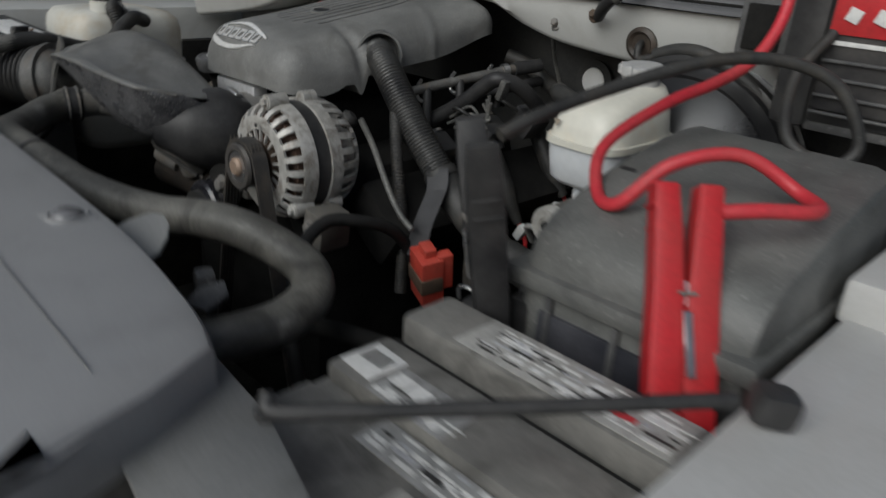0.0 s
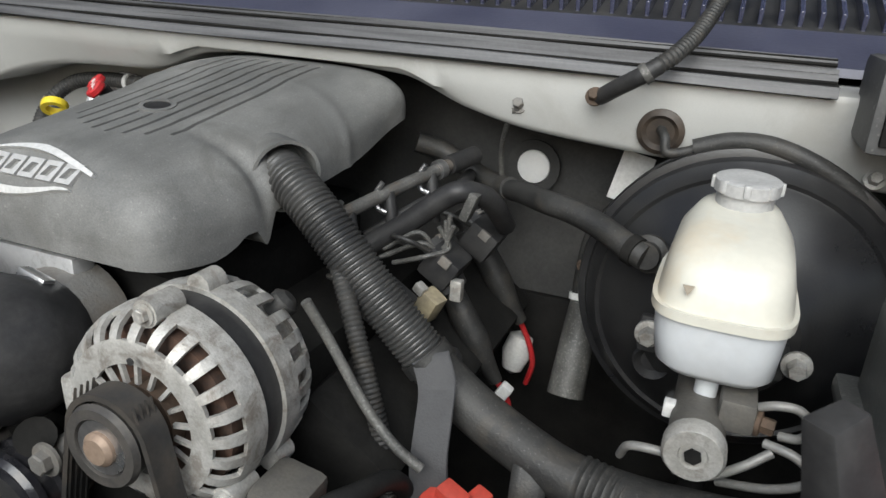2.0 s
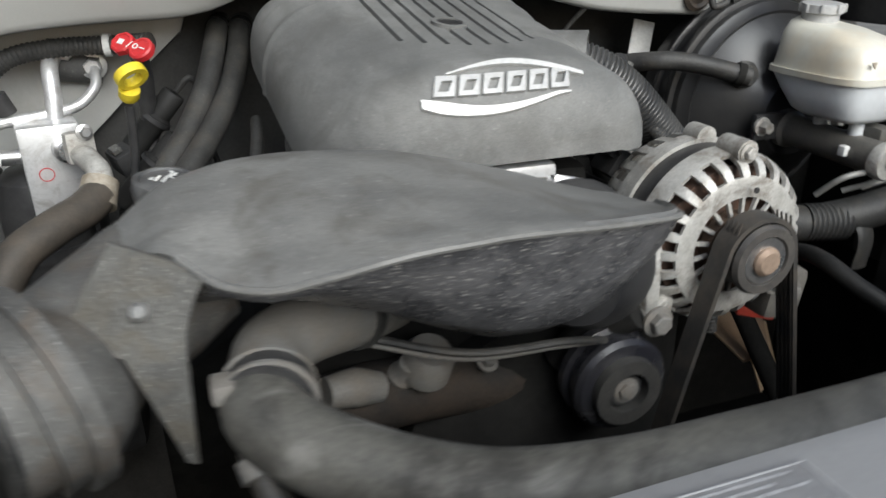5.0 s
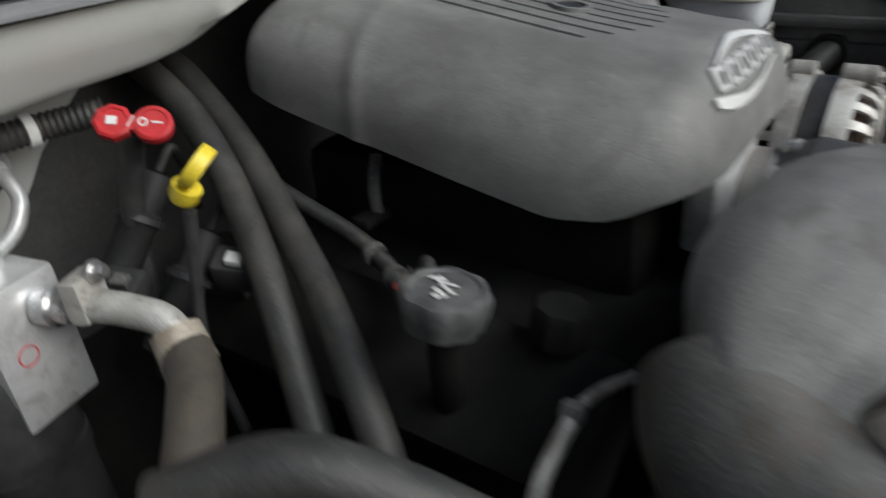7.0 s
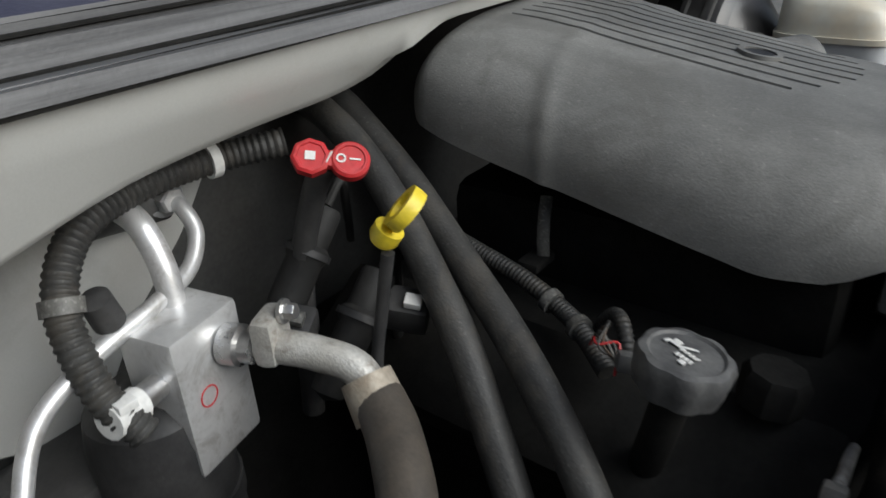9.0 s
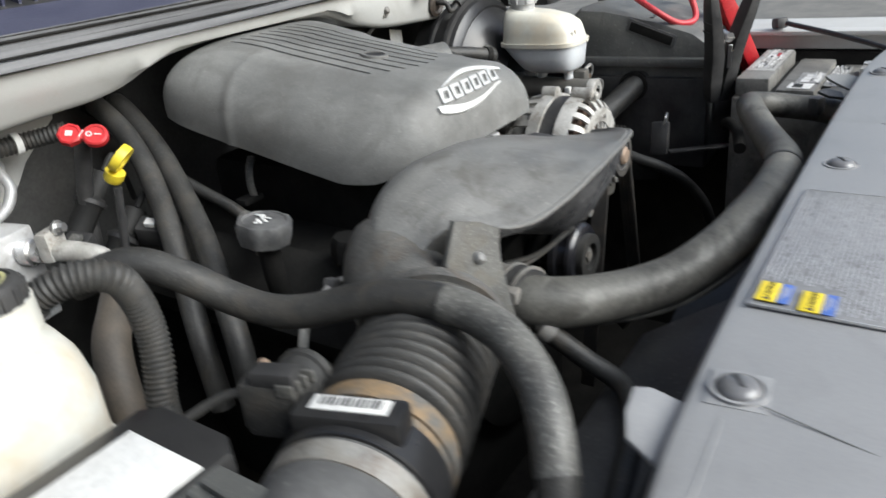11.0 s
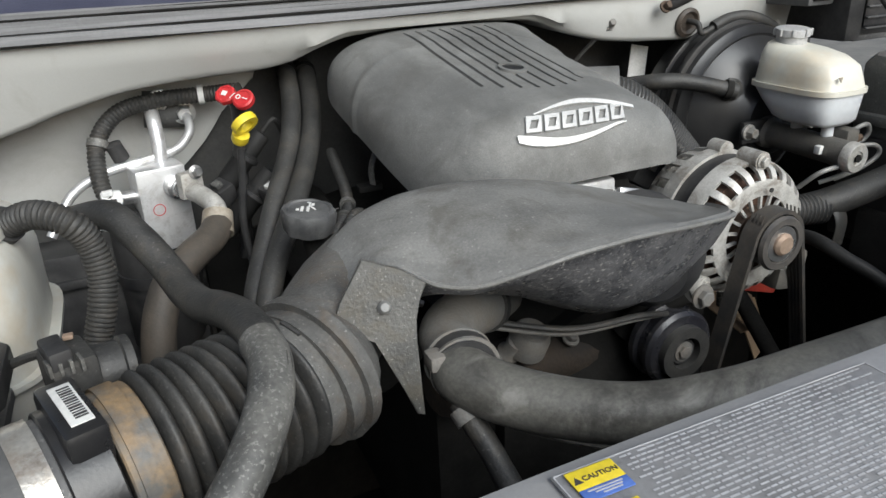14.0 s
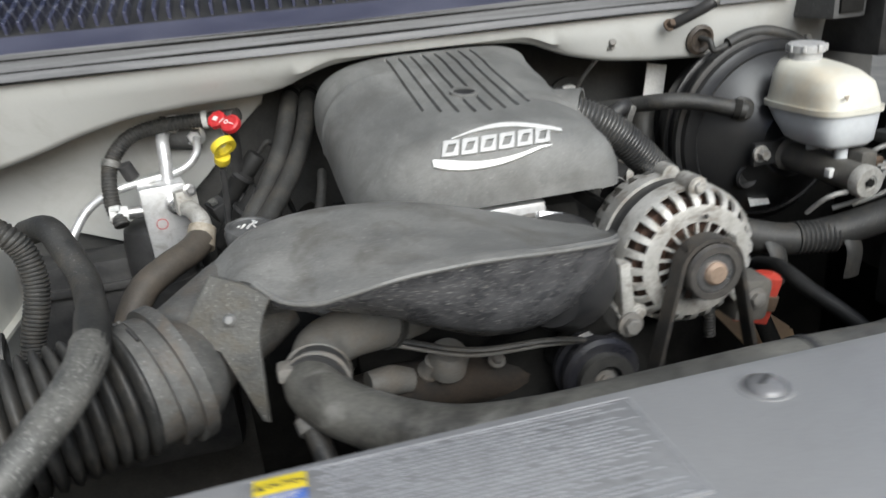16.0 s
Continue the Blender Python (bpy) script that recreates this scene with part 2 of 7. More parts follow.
ORANGE = surface("faded_red_plastic", (0.52, 0.055, 0.035), 0.5, dust=(0.28, 0.08, 0.06), dusty=0.5, patch=25)
YELLOW = surface("yellow_plastic", (0.75, 0.58, 0.03), 0.4, dust=(0.5, 0.4, 0.08), dusty=0.3, patch=40)
BLUE = surface("blue_ink", (0.06, 0.14, 0.45), 0.5, dusty=0.1)
GRILLE = surface("blue_black_cowl_plastic", (0.05, 0.053, 0.085), 0.35, dust=(0.12, 0.125, 0.17), dusty=0.5, patch=7)
CARD = surface("brown_cardboard", (0.42, 0.29, 0.18), 0.8, dusty=0.2)
GROUND = surface("garage_concrete", (0.12, 0.118, 0.11), 0.9, dusty=0.4, patch=3)


# ---- shapes ----
def part(name, bm, material, parent=None, label="", sharp=38):
    """Link a bmesh as one mesh object, under a thing or a part."""
    bmesh.ops.recalc_face_normals(bm, faces=bm.faces)
    me = bpy.data.meshes.new(name)
    bm.to_mesh(me)
    bm.free()
    me.materials.append(material)
    for p in me.polygons:
        p.use_smooth = True
    me.set_sharp_from_angle(angle=radians(sharp))
    ob = new(name, me)
    if parent is not None:
        ob.parent = parent
        base = parent if parent.parent is None else parent.parent
        ob.matrix_parent_inverse = Matrix.Translation(-base.location) if parent.parent is None else Matrix()
    if label:
        ob["label"] = label
    return ob


def thing(name, at, label, category, group="", kind=""):
    ob = new(name)
    ob.location = at
    ob.empty_display_size = 0.02
    return tagged(ob, label, category, group, kind)


def solo(name, bm, material, label, category, group="", kind="", sharp=38):
    return tagged(part(name, bm, material, sharp=sharp), label, category, group, kind)


def catmull(points, steps):
    p = [Vector(q) for q in points]
    p = [2 * p[0] - p[1]] + p + [2 * p[-1] - p[-2]]
    out = []
    for i in range(1, len(p) - 2):
        for k in range(steps):
            t = k / steps
            a, b, c, d = p[i - 1], p[i], p[i + 1], p[i + 2]
            out.append(0.5 * ((2 * b) + (c - a) * t + (2 * a - 5 * b + 4 * c - d) * t * t + (3 * b - a - 3 * c + d) * t ** 3))
    out.append(p[-2])
    return out


def resample(line, step):
    total = sum((b - a).length for a, b in zip(line, line[1:]))
    n = max(2, round(total / step))
    out, want, run, i = [line[0]], total / n, 0.0, 0
    for a, b in zip(line, line[1:]):
        d = (b - a).length
        while run + d >= want - 1e-9 and len(out) < n:
            out.append(a.lerp(b, (want - run) / d if d else 0))
            want += total / n
        run += d
    out.append(line[-1])
    return out


def frames_along(line):
    tang = [(line[min(i + 1, len(line) - 1)] - line[max(i - 1, 0)]).normalized() for i in range(len(line))]
    up = Vector((0, 0, 1)) if abs(tang[0].z) < 0.9 else Vector((1, 0, 0))
    n = (up - tang[0] * up.dot(tang[0])).normalized()
    out = []
    for t in tang:
        n = (n - t * n.dot(t)).normalized()
        out.append((t, n, t.cross(n)))
    return out


def skin(bm, rings, caps=True, closed=True):
    rows = [[bm.verts.new(v) for v in r] for r in rings]
    m = len(rows[0])
    for a, b in zip(rows, rows[1:]):
        for i in range(m if closed else m - 1):
            bm.faces.new((a[i], a[(i + 1) % m], b[(i + 1) % m], b[i]))
    if caps and closed:
        bm.faces.new(rows[0])
        bm.faces.new(rows[-1])
    return rows


def tube(points, r, seg=14, steps=8, rib=0.0, pitch=0.005, flat=1.0, bm=None):
    """A hose along points. r: one radius or one for each point. rib: depth of the rings of a corrugated hose."""
    bm = bm or bmesh.new()
    line = catmull(points, steps)
    if not isinstance(r, (int, float)):
        rad = []
        for i in range(len(r) - 1):
            rad += [r[i] + (r[i + 1] - r[i]) * k / steps for k in range(steps)]
        rad.append(r[-1])
    else:
        rad = [r] * len(line)
    if rib:
        line = resample(line, pitch / 4)
        mean = sum(rad) / len(rad)
        rad = [mean - rib * (0, 0.15, 1, 0.85)[i % 4] for i in range(len(line))]
    rings = []
    for p, (t, n, b), q in zip(line, frames_along(line), rad):
        rings.append([p + n * (math.cos(2 * math.pi * k / seg) * q * flat) + b * (math.sin(2 * math.pi * k / seg) * q) for k in range(seg)])
    skin(bm, rings)
    return bm


def lathe(profile, at, axis=(0, 0, 1), seg=28, bm=None, turn=0.0):
    """Spin (radius, height) pairs round an axis through at."""
    bm = bm or bmesh.new()
    z = Vector(axis).normalized()
    x = z.orthogonal().normalized()
    y = z.cross(x)
    at = Vector(at)
    rings = []
    for r, h in profile:
        r = max(r, 0.0002)
        rings.append([at + z * h + (x * math.cos(a) + y * math.sin(a)) * r for a in (turn + 2 * math.pi * k / seg for k in range(seg))])
    skin(bm, rings)
    return bm


def ring_band(r0, r1, h0, h1, at, axis, seg=32, bm=None):
    """A hollow ring of inner radius r0 and outer radius r1."""
    bm = bm or bmesh.new()
    z = Vector(axis).normalized()
    x = z.orthogonal().normalized()
    y = z.cross(x)
    at = Vector(at)
    loops = []
    for r, h in ((r0, h0), (r1, h0), (r1, h1), (r0, h1)):
        loops.append([bm.verts.new(at + z * h + (x * math.cos(2 * math.pi * k / seg) + y * math.sin(2 * math.pi * k / seg)) * r) for k in range(seg)])
    for a, b in zip(loops, loops[1:] + loops[:1]):
        for i in range(seg):
            bm.faces.new((a[i], a[(i + 1) % seg], b[(i + 1) % seg], b[i]))
    return bm


def rbox(centre, size, bevel=0.004, m=None, seg=2, bm=None):
    """A box with rounded edges, turned by the matrix m."""
    bm = bm or bmesh.new()
    made = bmesh.ops.create_cube(bm, size=1.0)["verts"]
    t = Matrix.Translation(centre) @ (m.to_3x3().to_4x4() if m else Matrix()) @ Matrix.Diagonal((*size, 1))
    bmesh.ops.transform(bm, matrix=t, verts=made)
    if bevel:
        edges = {e for v in made for e in v.link_edges}
        bmesh.ops.bevel(bm, geom=list(edges), offset=bevel, segments=seg, profile=0.6, affect="EDGES")
    return bm


def bar(a, b, w, h, bevel=0.001, bm=None):
    """A rounded bar from a to b."""
    a, b = Vector(a), Vector(b)
    m = (b - a).to_track_quat("X", "Z").to_matrix().to_4x4()
    return rbox((a + b) / 2, ((b - a).length, w, h), bevel, m, 1, bm)


def slab(points, depth, bevel=0.0, bm=None):
    """A plate: a polygon of 3D points given a thickness along its normal."""
    bm = bm or bmesh.new()
    pts = [Vector(p) for p in points]
    n = Vector()
    for a, b in zip(pts, pts[1:] + pts[:1]):
        n += a.cross(b)
    n.normalize()
    low = [bm.verts.new(p - n * depth) for p in pts]
    top = [bm.verts.new(p) for p in pts]
    bm.faces.new(top)
    bm.faces.new(list(reversed(low)))
    k = len(pts)
    for i in range(k):
        bm.faces.new((low[i], low[(i + 1) % k], top[(i + 1) % k], top[i]))
    if bevel:
        bmesh.ops.bevel(bm, geom=[e for e in bm.edges if e.verts[0] in top and e.verts[1] in top], offset=bevel, segments=2, profile=0.5, affect="EDGES")
    return bm


def hexbolt(at, axis, r, h, bm=None):
    bm = lathe([(0.0, 0), (r * 1.5, 0), (r * 1.5, h * 0.25), (r * 1.2, h * 0.3)], at, axis, 18, bm)
    return lathe([(r, h * 0.3), (r, h * 0.9), (r * 0.85, h), (0.0, h)], at, axis, 6, bm)


def interp(table, x):
    """The row at x of a table of rows (x, values...): a smooth curve through them that never overshoots."""
    n = len(table)
    i = 0
    while i < n - 2 and x > table[i + 1][0]:
        i += 1
    x = min(max(x, table[0][0]), table[-1][0])

    def slope(k, c):
        return (table[k + 1][c] - table[k][c]) / (table[k + 1][0] - table[k][0])

    def tangent(k, c):
        if k == 0 or k == n - 1:
            return slope(min(k, n - 2), c)
        a, b = slope(k - 1, c), slope(k, c)
        return 0.0 if a * b <= 0 else 2 * a * b / (a + b)

    h = table[i + 1][0] - table[i][0]
    t = (x - table[i][0]) / h
    out = []
    for c in range(1, len(table[0])):
        p, q, m0, m1 = table[i][c], table[i + 1][c], tangent(i, c) * h, tangent(i + 1, c) * h
        out.append(p + t * m0 + t * t * (3 * (q - p) - 2 * m0 - m1) + t ** 3 * (2 * (p - q) + m0 + m1))
    return out


# ---- setting ----
bm = bmesh.new()
skin(bm, [[(-300, -300, 0), (300, -300, 0), (300, 300, 0), (-300, 300, 0)]], caps=False)
bm.faces.new(list(bm.verts))
solo("ground", bm, GROUND, "grey concrete ground under the truck", "ground", kind="structure")

FIREWALL = 0.835
bm = rbox((0, FIREWALL + 0.02, 0.76), (1.7, 0.03, 0.88), 0.004)
solo("wall_firewall", bm, WALL, "dark insulated firewall behind the engine", "firewall", kind="structure")
# added near-black sheet that stands for the dark depth before the lower firewall
solo("wall_firewall_dark", rbox((0.22, 0.829, 0.615), (1.16, 0.012, 0.57), 0.003), PIT, "near-black sheet added over the lower firewall for its shade", "firewall", kind="structure")
# floor and inner wings take PIT, so their deep shade is painted
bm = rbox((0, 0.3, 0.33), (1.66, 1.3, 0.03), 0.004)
solo("floor", bm, PIT, "underside of the engine bay, depth shade in its near-black colour", "engine bay", kind="structure")
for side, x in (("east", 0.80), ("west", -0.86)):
    solo("wall_" + side, rbox((x, 0.35, 0.66), (0.03, 1.1, 0.66), 0.006), PIT, "inner wing panel of the engine bay, near-black with painted-in shade", "inner wing", kind="structure")

bm = slab([(-0.82, 0.98, 1.36), (0.82, 0.98, 1.36), (0.80, 0.42, 2.45), (-0.80, 0.42, 2.45)], 0.03, 0.004)
solo("ceiling_bonnet", bm, BOX, "dark underside of the raised bonnet", "bonnet", kind="structure")

solo("wall_wing", rbox((-0.955, 0.32, 0.80), (0.16, 1.30, 0.54), 0.03), PAINT, "pale pewter painted front wing beside the bay", "wing", kind="structure")
# added wall that cuts the low sky light from the west
solo("wall_sky_block", rbox((-3.2, 1.0, 1.4), (0.2, 9.0, 2.8), 0.01), surface("grey_render", (0.2, 0.195, 0.18), 0.9, dust=(0.14, 0.135, 0.12), dusty=0.6, patch=1.5, grain=40), "plain grey wall added beside the truck to block west sky light", "wall", kind="structure")

# pale front face of the cowl, its lower lip wavy along the bay
LIP = [(-0.9, 1.042, 0.714), (-0.62, 1.084, 0.714), (-0.54, 1.103, 0.714), (-0.48, 1.121, 0.714), (-0.40, 1.137, 0.714), (-0.32, 1.142, 0.714), (-0.26, 1.1435, 0.714), (-0.22, 1.150, 0.710), (-0.18, 1.165, 0.705), (-0.14, 1.175, 0.702), (-0.04, 1.180, 0.70), (0.11, 1.175, 0.699), (0.19, 1.148, 0.699), (0.26, 1.133, 0.699), (0.36, 1.125, 0.699), (0.48, 1.12, 0.699), (0.85, 1.115, 0.699)]
bm = bmesh.new()
rows = []
for i in range(120):
    x = -0.86 + 1.66 * i / 119
    zb, yb = interp(LIP, x)
    zm = min(1.180, max(zb + 0.006, 1.165))
    rows.append([(x, 0.690, 1.2005), (x, 0.684, 1.1985), (x, 0.682, 1.193), (x, 0.687 + 0.5 * (yb - 0.699), zm + 0.002), (x, yb - 0.004, zb + 0.007), (x, yb - 0.0005, zb + 0.0015), (x, yb + 0.007, zb - 0.001), (x, 0.815, zb + 0.004), (x, 0.825, 1.2)])
skin(bm, rows)
solo("wall_cowl", bm, PAINT, "pale pewter painted cowl panel with dust", "cowl panel", kind="structure", sharp=50)
# pale firewall area behind the cooling pipes
bm = slab([(-0.84, 0.822, 0.97), (-0.57, 0.822, 0.975), (-0.46, 0.822, 0.925), (-0.41, 0.822, 0.95), (-0.379, 0.822, 0.998), (-0.349, 0.822, 1.022), (-0.330, 0.822, 1.040), (-0.315, 0.822, 1.058), (-0.301, 0.822, 1.077), (-0.28, 0.822, 1.098), (-0.252, 0.822, 1.117), (-0.24, 0.822, 1.15), (-0.84, 0.822, 1.15)], 0.006, 0.002)
solo("wall_firewall_panel", bm, PAINT, "pale pewter painted firewall panel", "firewall", kind="structure")

heater = thing("heater_case", (-0.6, 0.78, 0.6), "black plastic heater case on the firewall", "heater case")
part("case", rbox((-0.60, 0.785, 0.76), (0.46, 0.08, 0.36), 0.02), BLACK, heater)
part("rib", rbox((-0.60, 0.742, 0.90), (0.42, 0.010, 0.012), 0.003), BLACK, heater)
# rubber seal channel along the cowl
seal = thing("cowl_seal", (0, 0.64, 1.2), "long weathered black rubber cowl seal, dusty", "seal")
part("bed", rbox((-0.165, 0.715, 1.1995), (1.39, 0.085, 0.006), 0.001), PIT, seal)
for name, pts, w, h in (
    ("lip", (0.676, 1.203), 0.010, 0.009), ("channel", (0.691, 1.2035), 0.014, 0.006), ("ridge", (0.7015, 1.209), 0.004, 0.013), ("ridge", (0.7085, 1.212), 0.005, 0.015),
    ("channel", (0.7215, 1.2065), 0.015, 0.008), ("ridge", (0.7335, 1.216), 0.004, 0.018), ("ridge", (0.7405, 1.219), 0.004, 0.016), ("ledge", (0.752, 1.214), 0.013, 0.010)):
    line = [(x, pts[0], pts[1] + 0.0012 * math.sin(9 * x)) for x in [-0.86 + 0.07 * k for k in range(20)] + [0.53]]
    bm = bmesh.new()
    skin(bm, [[(x, y - w / 2, z - h / 2), (x, y - w / 2 + 0.002, z + h / 2), (x, y + w / 2 - 0.002, z + h / 2), (x, y + w / 2, z - h / 2)] for x, y, z in line])
    part(name, bm, SEAL, seal)
# thin near-black tubes paint the shade in the grooves between ridges
for y, z in ((0.6835, 1.2060), (0.6985, 1.2075), (0.7042, 1.2130), (0.7302, 1.2130), (0.7302, 1.2205), (0.7375, 1.2240)):
    part("groove_dark", tube([(-0.86 + 0.2 * k, y, z) for k in range(7)] + [(0.53, y, z)], 0.0015, 6, 2), PIT, seal)
for x in (-0.62, -0.42, -0.18, 0.02, 0.21, 0.40):
    part("clip", rbox((x, 0.722, 1.2135), (0.018, 0.022, 0.006), 0.002), SEAL, seal)
# blue-black grille panel behind, with slats
grille = thing("cowl_grille", (0, 0.80, 1.22), "wet blue-black slatted plastic cowl grille, pale reflections painted on the slats", "cowl grille")
slope = 0.30
bm = bmesh.new()
skin(bm, [[(x, 0.760, 1.208), (x, 0.764, 1.216), (x, 0.86, 1.216 + slope * 0.096), (x, 0.86, 1.20)] for x in (-0.86, -0.4, 0.0, 0.4, 0.86)])
part("panel", bm, GRILLE, grille)
bm = bmesh.new()
skin(bm, [[(x, 0.862, 1.21), (x, 0.862, 1.245), (x, 1.02, 1.245 + slope * 0.158), (x, 1.02, 1.20)] for x in (-0.86, 0.0, 0.86)])
part("pan", bm, BLACK, grille)
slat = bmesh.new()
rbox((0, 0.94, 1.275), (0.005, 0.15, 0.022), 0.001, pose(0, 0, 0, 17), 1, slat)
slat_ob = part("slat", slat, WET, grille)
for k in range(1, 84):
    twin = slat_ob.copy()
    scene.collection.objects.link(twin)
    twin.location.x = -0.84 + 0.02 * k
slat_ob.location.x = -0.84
# windscreen above it
bm = slab([(-0.75, 1.0, 1.28), (0.75, 1.0, 1.28), (0.62, 1.55, 1.78), (-0.62, 1.55, 1.78)], 0.006)
solo("windscreen", bm, surface("dark_glass", (0.02, 0.025, 0.04), 0.06, dusty=0.15, bump=0.0, spec=0.6), "dark blue tinted windscreen glass", "windscreen", kind="structure")

# shield over the radiator
shield = thing("radiator_shield", (0, -0.1, 1.05), "grey plastic radiator shield panel with push pins", "radiator cover")
EDGE = [(-0.62, -0.10), (-0.575, -0.035), (-0.50, 0.006), (-0.40, 0.020), (-0.2, 0.026), (0.0, 0.027), (0.2, 0.026), (0.38, 0.023), (0.50, 0.012), (0.57, -0.004), (0.606, -0.10), (0.63, -0.2)]
bm = bmesh.new()
rows = []
for i in range(61):
    x = -0.60 + 1.21 * i / 60
    e = interp(EDGE, x)[0]
    crown = 0.004 * math.cos(x * 2.4)
    rows.append([(x, e - 0.004, 1.012), (x, e, 1.018), (x, e, 1.044 + crown), (x, e - 0.003, 1.048 + crown), (x, e - 0.012, 1.050 + crown), (x, -0.10, 1.051 + crown), (x, -0.2, 1.046 + crown), (x, -0.34, 1.03), (x, -0.345, 1.024), (x, -0.2, 1.041 + crown), (x, -0.10, 1.046 + crown), (x, e - 0.013, 1.045 + crown), (x, e - 0.005, 1.040 + crown), (x, e - 0.006, 1.014)])
skin(bm, rows)
part("panel", bm, SHIELD, shield, sharp=30)
for x in (-0.362, -0.004, 0.350):
    part("pad", rbox((x, -0.003, 1.0521), (0.032, 0.030, 0.0024), 0.0010, pose(0, 0, 0, 0, 0, 6)), SHIELD, shield)
    part("pad_ring", ring_band(0.0125, 0.0145, 0.0, 0.0022, (x, -0.003, 1.0528), (0, 0, 1), 28), SHIELD, shield)
    b = lathe([(0.0, 0), (0.0120, 0), (0.0118, 0.0016), (0.0100, 0.0040), (0.0065, 0.0058), (0.0, 0.0064)], (x, -0.003, 1.0528), seg=26)
    pin = part("push_pin", b, PIN, shield, "glossy domed grey push pin")
    part("slot", rbox((x, -0.003, 1.0590), (0.011, 0.0020, 0.0012), 0.0004, pose(0, 0, 0, 0, 0, 35)), BLACK, pin)
# moulded joints across the shield
for a, b in (((-0.372, -0.016, 1.0545), (-0.415, -0.19, 1.0490)), ((0.125, -0.022, 1.0545), (0.125, -0.2, 1.0500)), ((0.33, -0.060, 1.0548), (0.56, -0.064, 1.0528))):
    part("joint", bar(a, b, 0.0008, 0.0005, 0.0001), PLATE, shield)
for a, b in (((-0.480, -0.005, 1.0520), (-0.388, -0.001, 1.0527)), ((-0.490, -0.072, 1.0521), (-0.300, -0.079, 1.0537))):
    part("crease", bar(a, b, 0.0011, 0.0008, 0.0003), SHIELD, shield)
# printed service label, sunk in the shield
label = thing("service_label", (-0.1, -0.03, 1.054), "large grey service label with pale lines of writing", "label")
part("ground", slab([(-0.278, 0.013, 1.0558), (-0.278, -0.066, 1.0558), (-0.076, -0.066, 1.0558), (-0.076, 0.013, 1.0558)], 0.0012, 0.0003), LABEL_GREY, label)
for a, b in (((-0.277, 0.012), (-0.077, 0.012)), ((-0.277, -0.065), (-0.077, -0.065)), ((-0.277, -0.065), (-0.277, 0.012)), ((-0.077, -0.065), (-0.077, 0.012))):
    part("border", bar((*a, 1.0561), (*b, 1.0561), 0.0006, 0.0003, 0), PALE_INK, label)
rng = random.Random(3)
for k in range(25):
    y = 0.0088 - 0.0030 * k
    x = (-0.243 if y > -0.035 else -0.272) + 0.004 * (k % 3 == 1)
    stop = -0.084 - (rng.random() ** 2) * (0.075 if k % 4 == 3 else 0.02)
    bm = bmesh.new()
    while x < stop:
        w = rng.uniform(0.0014, 0.0060)
        if rng.random() < 0.95:
            h = rng.uniform(0.0010, 0.0013)
            bm.faces.new([bm.verts.new((x + dx, y + dy, 1.0563)) for dx, dy in ((0, 0), (w, 0), (w, h), (0, h))])
        x += w + rng.uniform(0.0004, 0.0010)
    part("print_line", bm, PALE_INK, label, "pale printed line of small writing")


def words(text, size, m, material, parent, name="lettering"):
    """Words in the built-in font as a thin mesh, laid on the pose m."""
    c = bpy.data.curves.new("text", "FONT")
    c.body, c.size, c.extrude, c.align_x, c.align_y = text, size, 0.0002, "CENTER", "CENTER"
    tmp = bpy.data.objects.new("text", c)
    scene.collection.objects.link(tmp)
    bpy.context.view_layer.update()
    me = bpy.data.meshes.new_from_object(tmp.evaluated_get(bpy.context.evaluated_depsgraph_get()))
    bpy.data.objects.remove(tmp)
    b = bmesh.new()
    b.from_mesh(me)
    bpy.data.meshes.remove(me)
    bmesh.ops.transform(b, matrix=m, verts=b.verts)
    return part(name, b, material, parent)


for y in (0.004, -0.021):
    x = -0.2605 - 0.004 * (y < 0)
    st = thing("caution_sticker", (x, y, 1.056), "yellow and blue caution sticker on the grey shield", "sticker", "stickers on the shield")
    part("yellow_field", rbox((x, y, 1.0572), (0.025, 0.012, 0.0008), 0.0003), YELLOW, st)
    part("blue_field", rbox((x, y - 0.0095, 1.0572), (0.025, 0.007, 0.0008), 0.0003), BLUE, st)
    words("CAUTION", 0.0041, pose(x + 0.0025, y - 0.0005, 1.0578), INK, st)
    part("warning_mark", slab([(x - 0.0118, y - 0.0024, 1.0578), (x - 0.0072, y - 0.0024, 1.0578), (x - 0.0095, y + 0.002, 1.0578)], 0.0004), INK, st)
    for k in range(3):
        part("print_bar", rbox((x + 0.001 * k, y - 0.0078 - 0.0016 * k, 1.0577), (0.018 - 0.004 * k, 0.0007, 0.0003), 0), PALE_INK, st)

# radiator, fan shroud and front support under the shield
solo("radiator", rbox((0, -0.02, 0.76), (1.1, 0.04, 0.48), 0.006), BLACK, "black radiator core below the shield", "radiator", kind="structure")
shroud = thing("fan_shroud", (0, 0.04, 0.8), "black plastic fan shroud behind the radiator", "fan shroud")
part("frame", rbox((-0.28, 0.025, 0.93), (0.42, 0.05, 0.06), 0.008), BLACK, shroud)
part("frame", rbox((0.25, 0.02, 0.88), (0.44, 0.05, 0.06), 0.008), BLACK, shroud)
part("collar", ring_band(0.2, 0.215, 0, 0.09, (0, 0.03, 0.70), (0, 1, 0), 40), BLACK, shroud)
part("flap", slab([(-0.371, 0.021, 1.0430), (-0.369, 0.040, 1.0460), (-0.373, 0.0485, 1.0465), (-0.394, 0.0455, 1.0460), (-0.411, 0.0385, 1.0435), (-0.419, 0.0210, 1.0395)], 0.003, 0.001), SHIELD, shroud, "pale grey plastic tab")
